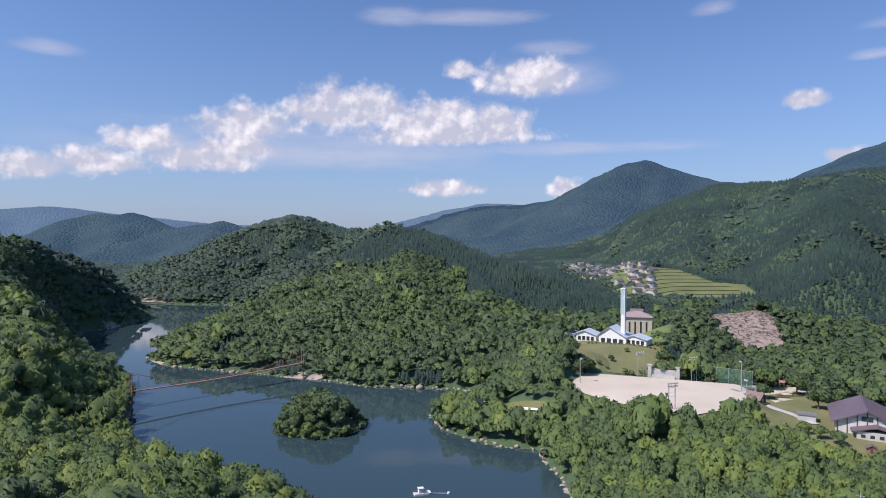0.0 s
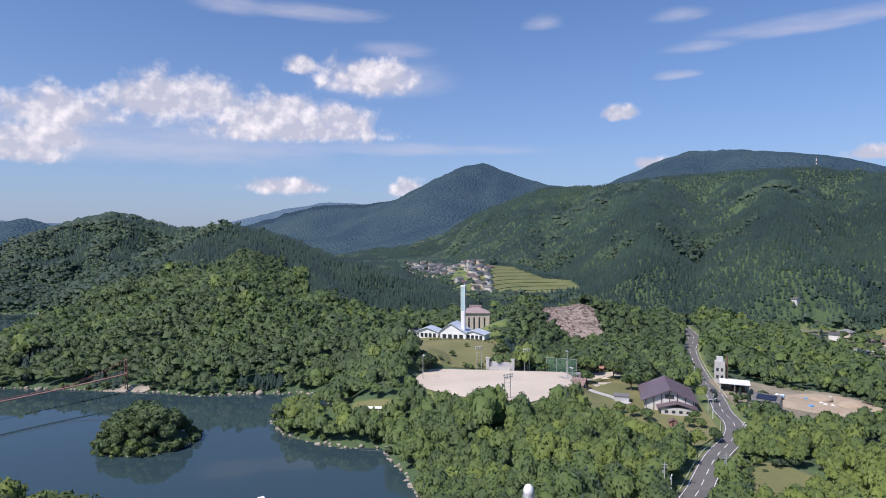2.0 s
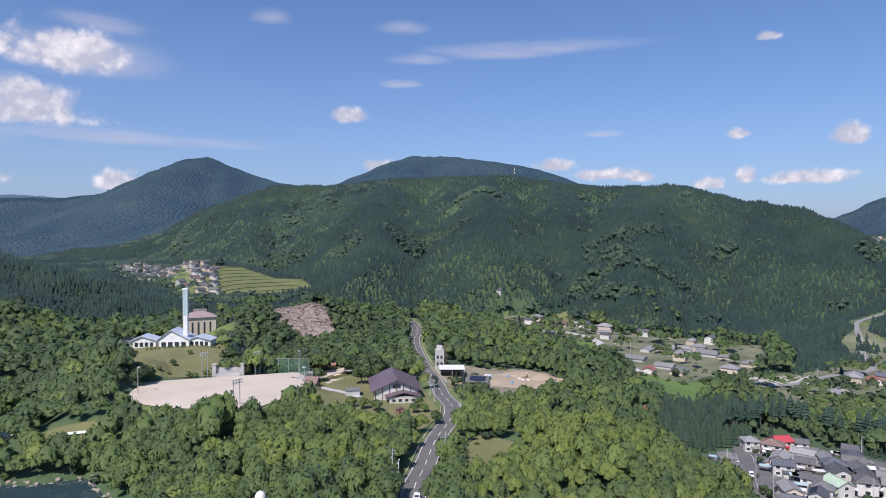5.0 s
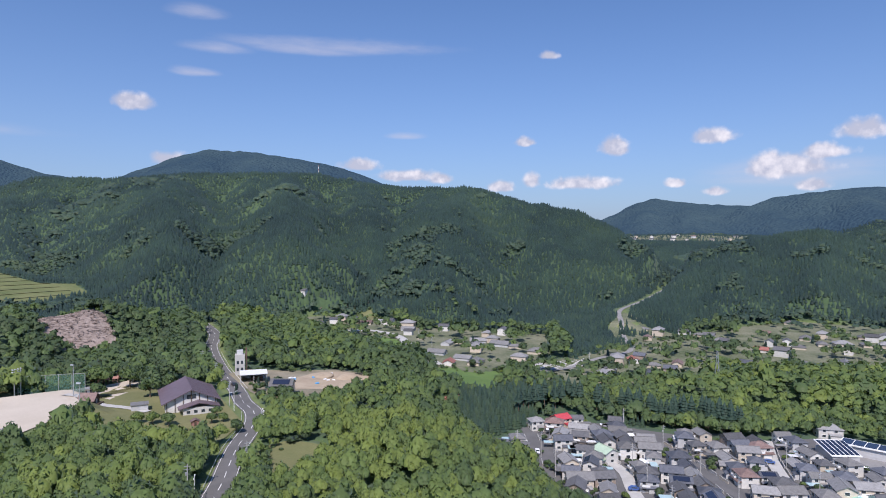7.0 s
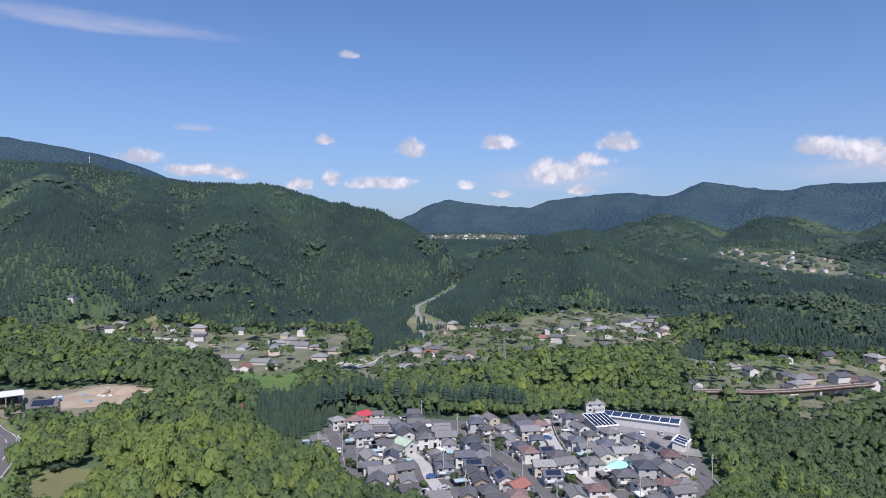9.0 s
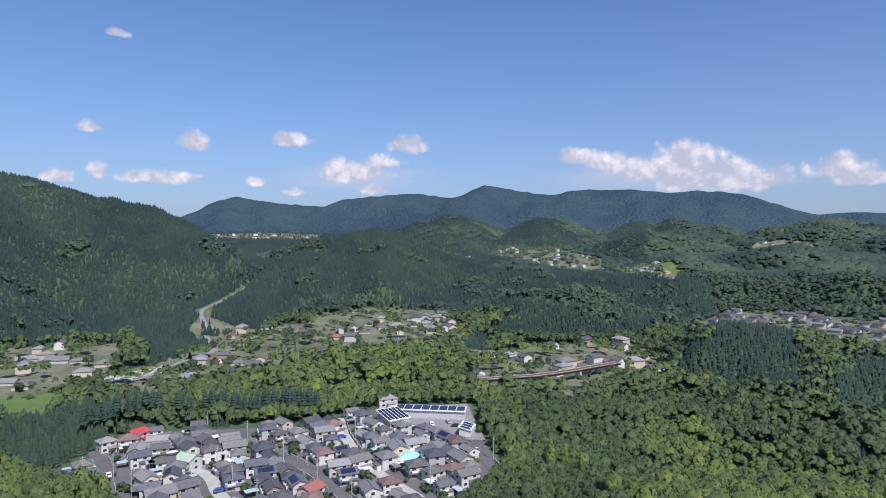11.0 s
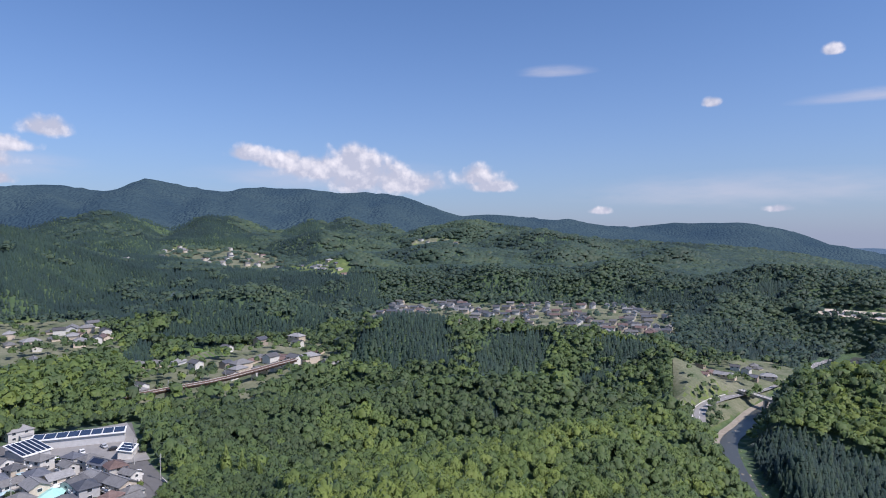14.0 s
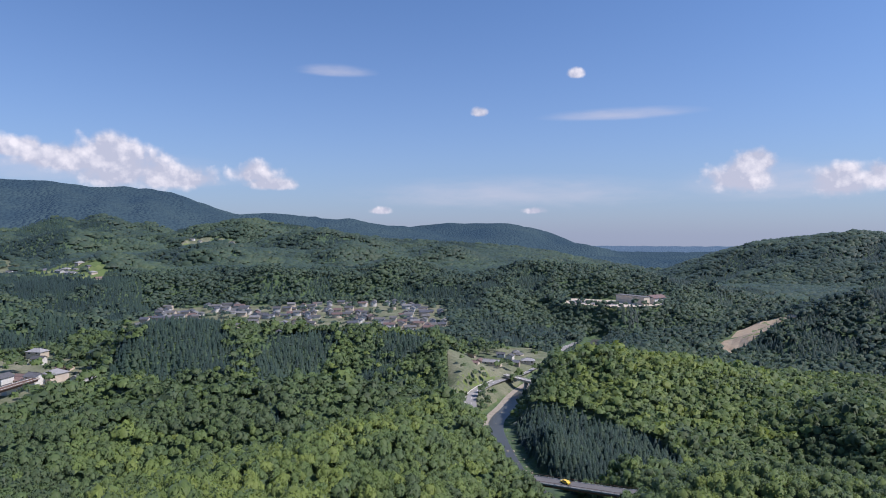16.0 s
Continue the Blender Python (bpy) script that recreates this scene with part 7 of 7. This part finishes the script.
part("door", box(B(), 0, -9.3, -0.5, 4, 0.6, 3.6), GLASS, ob)
ob = thing("school", "pale three-storey school building with rows of windows", "school", stand(290, -800, -20, 0.5, 8))
part("wall", box(B(), 0, 0, -6, 46, 11, 16), WALLS[1], ob)
part("roof", box(B(), 0, 0, 10, 47, 12, 0.6), ROOFS[4], ob)
for k in range(11):
    for f in range(3):
        part("window", box(B(), -20 + 4 * k, -5.53, 0.8 + 3.2 * f, 2.6, 0.12, 1.6), GLASS, ob)
ob = thing("gymnasium", "school gymnasium with a broad pale roof", "gymnasium", stand(268, -822, -20, 0.5, 8))
part("wall", box(B(), 0, 0, -6, 20, 26, 14), WALLS[0], ob)
part("roof", gable_roof(20, 26, 8, 3, 1), ROOFS[3], ob)
for k in range(4):
    part("window", box(B(), -7 + 4.6 * k, -13.05, 2.5, 2.2, 0.12, 2.2), GLASS, ob)
ob = thing("gate_wall", "long pale retaining wall of the school ground", "wall", stand(330, -765, 10, 0.2, 3))
part("wall", box(B(), 0, 0, -4, 62, 0.8, 7), WHITE, ob)

# banks between the terraces
for k in range(8):
    y = 648 + 20 * k
    line = [(222 + 3 * k, y), (250 + 3 * k, y + 10), (285, y + 6), (318, y - 4)]
    tagged(strip("terrace_bank", line, 1.3, GRASS, 1.0), "grassy bank between rice terraces", "bank", kind="structure")

# ---- single trees, shrubs, rocks ----
def tree_mesh(name, v, f, material, tint, normals=None):
    ob = mesh_of(name, v, f, material, False, np.full(len(v), tint))
    if normals is not None:
        ob.data.normals_split_custom_set_from_vertices(normals.astype(np.float32))
    return ob


def tree(rnd, spread, tall, label, material, tint, pointed=False):
    """Tapered trunk with limbs under a crown of many leaf clumps."""
    ob = thing("tree", label, "tree")
    bm = rod(B(), (0, 0, -0.6), (0, 0, tall * 0.55), 0.32, 0.14, 7)
    for k in range(6):
        a = k * 1.05 + rnd.uniform(0, 0.5)
        rod(bm, (0, 0, tall * (0.28 + 0.04 * k)), (math.cos(a) * spread * 0.6, math.sin(a) * spread * 0.6, tall * (0.5 + 0.05 * k)), 0.11, 0.04, 5)
    part("trunk", bm, BARK, ob)
    if pointed:
        v, f, _ = spire(rnd, 9, 10, 0.3)
        c, g, _ = crown(rnd, 4, 260, 0.15, 1)
        c = c * np.array([0.13, 0.13, 0.5]) + np.array([0, 0, 0.1])
        v, f = np.vstack([v * np.array([0.7, 0.7, 1]), c]), np.vstack([f, g + len(v)])
        q = tree_mesh("crown", v * np.array([tall, tall, tall]), f, material, tint)
    else:
        v, f, q = crown(rnd, 8, 620, 0.125, 1)
        q = tree_mesh("crown", v * np.array([spread, spread, tall * 0.48]) + np.array([0, 0, tall * 0.22]), f, material, tint, q)
    q.parent = ob
    return ob


tr = np.random.RandomState(17)
TREES = [
    tree(tr, 4.2, 9.0, "spreading broadleaf tree in deep green leaf", BROAD, 0.42), tree(tr, 3.6, 8.0, "rounded broadleaf tree in fresh green leaf", BROAD, 0.62),
    tree(tr, 4.8, 10.5, "large old broadleaf tree in dark green leaf", BROAD, 0.28), tree(tr, 3.2, 7.0, "small broadleaf tree in yellow-green leaf", BROAD, 0.85),
]
RED_TREE = tree(tr, 3.2, 6.5, "copper-red leaved tree among green ones", LEAF_RED, 0.5)
POPLAR = tree(tr, 2.0, 14.0, "tall pointed bright green poplar", BROAD, 0.8, True)
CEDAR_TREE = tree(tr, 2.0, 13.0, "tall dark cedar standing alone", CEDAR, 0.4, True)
started = set()


def plant(x, y, kind, size=1.0, group=""):
    m = pose(x, y, float(height(x, y)) + 0.05, 0, 0, tr.uniform(0, 360)) @ Matrix.Diagonal((size, size, size, 1))
    if kind.name in started:
        o = copy_thing(kind, m)
    else:
        started.add(kind.name)
        o = kind
        o.matrix_basis = m
    o.scale = (size, size, size)
    return tagged(o, group=group)


# the island
for k in range(26):
    a, r = k * 2.4, 14.0 * math.sqrt((k + 0.5) / 26)
    plant(ISLAND[0] + r * 1.08 * math.cos(a), ISLAND[1] + r * math.sin(a), TREES[(0, 2, 0, 1)[k % 4]], (1.3 - 0.045 * r) * tr.uniform(0.85, 1.1), "trees on the island")
# by the hall, the road and the sports ground
for x, y, k, s in ((131, 214, 3, 0.75), (134, 209, 1, 0.7), (128, 219, 3, 0.7), (146, 200, 1, 0.6), (149, 197, 3, 0.6), (152, 205, 1, 0.6), (152, 250, 0, 1.1), (160, 262, 2, 1.1), (165, 256, 0, 1.0), (170, 268, 2, 1.0),
                   (158, 276, 1, 1.3), (150, 288, 1, 1.5), (144, 292, 2, 1.0), (166, 286, 0, 1.0), (139, 268, 0, 0.8), (124, 180, 1, 0.8), (129, 186, 3, 0.7), (143, 182, 0, 0.6), (146, 186, 3, 0.6), (190, 214, 2, 0.7),
                   (181, 199, 0, 0.9), (184, 195, 1, 0.7), (86, 316, 0, 0.4), (98, 330, 3, 0.4), (112, 312, 2, 1.0), (108, 306, 0, 0.7), (120, 304, 0, 0.9), (70, 300, 0, 0.9), (66, 294, 2, 0.9)):
    plant(x, y, TREES[k], s, "trees round the sports ground and hall")
for x, y in ((191, 222), (193, 219), (189, 225), (176, 224)):
    plant(x, y, CEDAR_TREE, 0.45, "small cedars by the yard")
plant(83, 183, RED_TREE, 1.0)
plant(165, 318, RED_TREE, 1.2)
for x, y, s in ((226, -61, 0.95), (229, -56, 1.1), (223, -66, 0.85)):
    plant(x, y, POPLAR, s, "row of poplars at the edge of the town")
# the edge of the town and its gardens
garden_rnd = random.Random(3)
n_garden = 0
for _ in range(2600):
    x, y = garden_rnd.uniform(180, 320), garden_rnd.uniform(-36, 128)
    d = min(math.hypot(x - a, y - b) for a, b in TOWN_HOUSES)
    if n_garden < 130 and 5.2 < d < 8.5 and inside(np.array([x]), np.array([y]), TOWN)[0] > 1 and inside(np.array([x]), np.array([y]), GARAGE_YARD)[0] < -2 and min(far_off(np.array([x]), np.array([y]), s)[0][0] for s in STREETS) > 3.4:
        plant(x, y, TREES[garden_rnd.randrange(4)], garden_rnd.uniform(0.2, 0.42), "garden trees of the town")
        n_garden += 1
# village gardens
for k in range(70):
    a, b = HAMLETS[garden_rnd.randrange(110)]
    q = garden_rnd.uniform(0, 6.28)
    plant(a + 10 * math.cos(q), b + 10 * math.sin(q), TREES[garden_rnd.randrange(4)] if k % 5 else CEDAR_TREE, garden_rnd.uniform(0.5, 0.8), "garden trees of the villages")


def along(ring, step, rnd, close=True):
    p = np.array(list(ring) + ([ring[0]] if close else []), float)
    d = np.concatenate([[0], np.cumsum(np.hypot(*np.diff(p, axis=0).T))])
    s = np.arange(0, d[-1], step)
    return np.interp(s, d, p[:, 0]), np.interp(s, d, p[:, 1])


def fringe(rings, step, spread, kinds, size, material, name, label, near=800, sink=0.2, keep=None):
    """A loose line of low growth or stones along outlines."""
    xs, ys = [], []
    for ring, close in rings:
        x, y = along(ring, step, tr, close)
        xs.append(x)
        ys.append(y)
    x, y = np.concatenate(xs), np.concatenate(ys)
    x, y = x + tr.normal(0, spread, len(x)), y + tr.normal(0, spread, len(x))
    ok = np.hypot(x, y) < near
    if keep is not None:
        ok &= keep(x, y)
    x, y = x[ok], y[ok]
    n = len(x)
    s = size * np.exp(tr.normal(0, 0.35, n))
    return planted(name, kinds, tr.randint(0, len(kinds), n), x, y, height(x, y) - sink, s, s * tr.uniform(0.7, 1.2, n), tr.uniform(0, 6.28, n), np.clip(tr.normal(0.62, 0.22, n), 0, 1), material, label)


shrub_kinds = [crown(tr, 2, 50, 0.25, 0) for _ in range(5)]
off_lake = lambda x, y: (inside(x, y, LAKE) < -0.5)
fringe([(LAKE, True)], 2.6, 1.6, shrub_kinds, 1.9, BROAD, "shore_shrubs", "low green bushes overhanging the lake shore", 800, 0.3, off_lake)
ring_i = [(ISLAND[0] + 17.5 * math.cos(a), ISLAND[1] + 15.5 * math.sin(a)) for a in np.linspace(0, 6.0, 16)]
fringe([(ring_i, True)], 1.1, 0.9, shrub_kinds, 1.5, BROAD, "island_shrubs", "bright green bushes round the island's shore")
fringe([(c, True) for c in (SCAR, YARD, SLOPE, VERGE, PADDY_A, PADDY_B, VILLAGE_A, ROADBAND, GLADE, BANK_LAWN, VILLAGE_E, VILLAGE_D)] + [(TOWN, True), (FIELD, True)], 5.0, 2.4, shrub_kinds, 1.7, BROAD, "edge_shrubs", "low bushes and young trees along the edge of the woods",
       keep=lambda x, y: (inside(x, y, FIELD) < -2.5) & (inside(x, y, TOWN) < -0.5) & (far_off(x, y, ROAD)[0] > 6))
fringe([(SLOPE, True), ([(185, 150), (205, 165)], False), ([(180, 155), (212, 172)], False), ([(130, 150), (140, 158)], False)], 1.6, 3.0, shrub_kinds, 1.1, BROAD, "scrub", "scrub on the grassy slope")
stone_kinds = [lumpy(1, tr, 0.35) for _ in range(6)]
fringe([(LAKE, True)], 1.5, 0.8, stone_kinds, 0.75, ROCK, "shore_rocks", "pale brown rocks along the lake shore", 800, 0.2)
fringe([(ring_i, True)], 0.9, 0.6, stone_kinds, 0.5, ROCK, "island_rocks", "pale rocks round the island", 800, 0.2)
fringe([(RIVER[1:9], False)] * 3, 2.5, 3.6, stone_kinds, 0.5, ROCK, "river_boulders", "grey boulders in the river bed", 800, 0.1)
for ring, label in (([(-92, 356), (-84, 352), (-72, 349), (-64, 350), (-70, 356), (-84, 360)], "pale sandy beach"), ([(-200, 402), (-190, 404), (-176, 392), (-180, 386), (-192, 392)], "bare rocky point"),
                    ([(-300, 545), (-285, 540), (-282, 556), (-292, 566)], "bare sandy spit"), ([(-290, 612), (-280, 606), (-274, 622), (-286, 630)], "bare sandy spit"), ([(-409, 775), (-360, 756), (-325, 748), (-335, 766), (-400, 792)], "pale sandy shore")):
    tagged(sheet("beach", ring, ROCK, 0.5, 3.0), label + " at the water's edge", "beach", kind="structure")
# felled logs on the cleared slope
log_v, log_f = stem(5, 0.16, 0.12, 1.0)
log_v = log_v[:, [2, 0, 1]] - np.array([0.5, 0, 0])
x, y = tr.uniform(158, 202, 900), tr.uniform(358, 406, 900)
ok = inside(x, y, SCAR) > 0.5
x, y = x[ok], y[ok]
n = len(x)
ob = planted("felled_logs", [(log_v * np.array([1, 0.3, 0.3]), log_f)], np.zeros(n, int), x, y, height(x, y) + 0.5, tr.uniform(2, 5, n), np.full(n, 3.0), tr.uniform(0, 6.28, n), np.full(n, 0.5), SLASH, "grey-brown felled logs and branches on the cleared slope")
tagged(ob, category="felled logs")

# ---- tall cedars with bare trunks at the edges of the plantations ----
def edge_cedar(rnd, tall):
    ob = thing("cedar", "tall cedar with a long bare trunk at the wood's edge", "tree")
    part("trunk", rod(B(), (0, 0, -1), (0, 0, tall * 0.8), 0.2, 0.08, 6), BARK, ob)
    v, f, _ = spire(rnd, 6, 9)
    v = v * np.array([tall * 0.62, tall * 0.62, tall * 0.6]) + np.array([0, 0, tall * 0.42])
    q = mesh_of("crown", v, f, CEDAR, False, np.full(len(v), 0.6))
    q.parent = ob
    return ob


EDGE = [edge_cedar(tr, 13.5), edge_cedar(tr, 15.0), edge_cedar(tr, 12.0)]
edge_used = set()
edge_rnd = random.Random(77)
for line, n in (([(268, 132), (292, 124), (298, 96), (302, 62), (306, 40)], 66), ([(468, 300), (486, 268), (498, 236)], 26), ([(492, 440), (506, 424)], 10)):
    x, y = along(line, 1.0, tr, False)
    for k in range(n):
        i = edge_rnd.randrange(len(x))
        px, py = x[i] + edge_rnd.uniform(-2, 4), y[i] + edge_rnd.uniform(-2, 3)
        q = EDGE[k % 3]
        m = pose(px, py, float(height(px, py)), 0, 0, edge_rnd.uniform(0, 360))
        if q.name in edge_used:
            o = copy_thing(q, m)
        else:
            edge_used.add(q.name)
            o = q
            o.matrix_basis = m
        tagged(o, group="cedars at the wood's edge")

# ---- playground and other small things ----
ob = thing("water_slide", "blue winding tube slide on a slope", "slide", pose(0, 0, 0))
pts = [Vector((178 - 1.2 * k + 3.2 * math.sin(k * 0.9), 338 - 3.0 * k, 0)) for k in range(11)]
for p in pts:
    p.z = float(height(p.x, p.y)) + 1.6
for a, b in zip(pts, pts[1:]):
    part("tube", rod(B(), a, b, 0.75, sides=10), BLUE_PANEL, ob)
    part("leg", rod(B(), (a.x, a.y, a.z - 2.4), a, 0.1, sides=6), PALE_METAL, ob)
ob = thing("slide_tower", "timber start tower of the slide", "tower", stand(178, 339, 20, 0.1, 1.5))
for sx in (-1.2, 1.2):
    for sy in (-1.2, 1.2):
        part("post", box(B(), sx, sy, -1, 0.2, 0.2, 5.2), TIMBER, ob)
part("platform", box(B(), 0, 0, 2.0, 2.8, 2.8, 0.2), TIMBER, ob)
part("roof", hip_roof(2.8, 2.8, 4.2, 1.0, 0.3, 0.12), RED_STEEL, ob)
play_rnd = random.Random(9)
for k in range(5):
    ob = thing("play_frame", "red-brown timber climbing frame", "play equipment", stand(152 + 4.5 * k, 296 + play_rnd.uniform(-3, 3), play_rnd.uniform(0, 90), 0.2, 1), "climbing frames on the slope")
    for sx in (-1.3, 1.3):
        for sy in (-1.0, 1.0):
            part("post", box(B(), sx, sy, -0.6, 0.18, 0.18, 3.0), RED_STEEL, ob)
    part("deck", box(B(), 0, 0, 1.2, 2.8, 2.2, 0.15), TIMBER, ob)
    part("ramp", prism(B(), [(1.3, 1.35), (3.6, 0.1), (3.6, -0.05), (1.3, 1.2)], -0.5, 0.5), RED_STEEL, ob)
    part("roof", gable_roof(2.6, 2.0, 2.4, 0.7, 0.3, 0.1), RED_STEEL, ob)
v, f = lumpy(3, np.random.RandomState(8), 0.05)
mound = mesh_of("grass_mound", v * np.array([8.5, 5.0, 5.0]) + np.array([106, 298, ground_at(106, 298, 4) - 0.4]), f, GRASS, True)
tagged(mound, "grassy round mound behind the grandstand", "mound")
for k in range(18):
    plant(84 + 1.9 * k + tr.uniform(-0.4, 0.4), 358 - 1.05 * k + tr.uniform(-0.4, 0.4), TREES[1], 0.2, "clipped shrubs before the museum")
for x, y, rz in ((99, 143, 50), (150, 176, 60), (160, 205, 10)):
    ob = thing("street_lamp", "white street lamp with two short arms", "street lamp", stand(x, y, rz, 0.1, 0.4))
    part("post", rod(B(), (0, 0, -0.5), (0, 0, 7.5), 0.12, 0.08), WHITE, ob)
    for s in (-1, 1):
        part("arm", rod(B(), (0, 0, 7.3), (s * 1.2, 0, 7.6), 0.05, sides=6), WHITE, ob)
        part("lamp_head", box(B(), s * 1.4, 0, 7.5, 0.7, 0.3, 0.16), WHITE, ob)
ob = thing("radio_mast", "red and white radio mast on the mountain crest", "mast", stand(*polar(45.3, 1303), 0, 0, 2))
for k in range(6):
    part("section", rod(B(), (0, 0, 4.0 * k - 1), (0, 0, 4.0 * k + 3), 1.0 - 0.1 * k, 0.9 - 0.1 * k, 6), RED_STEEL if k % 2 else WHITE, ob)
ob = thing("pylon", "grey lattice power pylon", "pylon", stand(372, 62, 20, 0, 2))
for k in range(4):
    a = k * 1.5708 + 0.785
    part("leg", rod(B(), (2.2 * math.cos(a), 2.2 * math.sin(a), -1), (0.4 * math.cos(a), 0.4 * math.sin(a), 22), 0.14, 0.08, 6), PALE_METAL, ob)
    for q in range(5):
        r0, r1, b = 2.2 - 0.36 * q, 2.2 - 0.36 * (q + 1), a + 1.5708
        part("brace", rod(B(), (r0 * math.cos(a), r0 * math.sin(a), 4.2 * q), (r1 * math.cos(b), r1 * math.sin(b), 4.2 * q + 4.2), 0.06, sides=5), PALE_METAL, ob)
for z in (15, 18, 21):
    part("crossarm", box(B(), 0, 0, z, 6.0 - (z - 15) * 0.4, 0.2, 0.2), PALE_METAL, ob)

# garden walls and hedges along the town's streets
wall_rnd = random.Random(31)
for s in STREETS:
    p = bend(s, 7.0)
    t = np.gradient(p[:, :2], axis=0)
    t /= np.linalg.norm(t, axis=1)[:, None]
    for side in (-1, 1):
        for i in range(1, len(p) - 1):
            if wall_rnd.random() < 0.45:
                continue
            x, y = p[i, 0] + t[i, 1] * 2.9 * side, p[i, 1] - t[i, 0] * 2.9 * side
            if inside(np.array([x]), np.array([y]), TOWN)[0] < 1 or inside(np.array([x]), np.array([y]), GARAGE_YARD)[0] > -1:
                continue
            ob = thing("garden_wall", "low pale garden wall beside a street", "wall", stand(x, y, math.degrees(math.atan2(t[i, 1], t[i, 0])), 0.2, 0.5), "garden walls of the town")
            part("wall", box(B(), 0, 0, -0.3, 6.0, 0.18, 1.3), WALLS[wall_rnd.choice((0, 1, 2))], ob)
            part("coping", box(B(), 0, 0, 1.0, 6.1, 0.26, 0.08), CONCRETE, ob)
# small sheds and carports between the houses
shed_rnd = random.Random(13)
n_shed = 0
for _ in range(1500):
    x, y = shed_rnd.uniform(182, 318), shed_rnd.uniform(-34, 126)
    if n_shed >= 70:
        break
    d = min(math.hypot(x - a, y - b) for a, b in TOWN_HOUSES)
    if 4.9 < d < 6.2 and inside(np.array([x]), np.array([y]), TOWN)[0] > 2 and inside(np.array([x]), np.array([y]), GARAGE_YARD)[0] < -2 and min(far_off(np.array([x]), np.array([y]), s)[0][0] for s in STREETS) > 4.2:
        ob = thing("carport", "small carport with a flat pale roof between houses", "carport", stand(x, y, 28 + 90 * shed_rnd.randrange(2), 0.3, 1), "carports of the town")
        part("roof", box(B(), 0, 0, 2.2, 2.8, 4.6, 0.12), shed_rnd.choice((ROOFS[9], ROOFS[1], TEAL_GLASS, ROOFS[4])), ob)
        for q in (-2.0, 2.0):
            part("post", box(B(), 1.2, q, -0.5, 0.12, 0.12, 2.7), PALE_METAL, ob)
        n_shed += 1
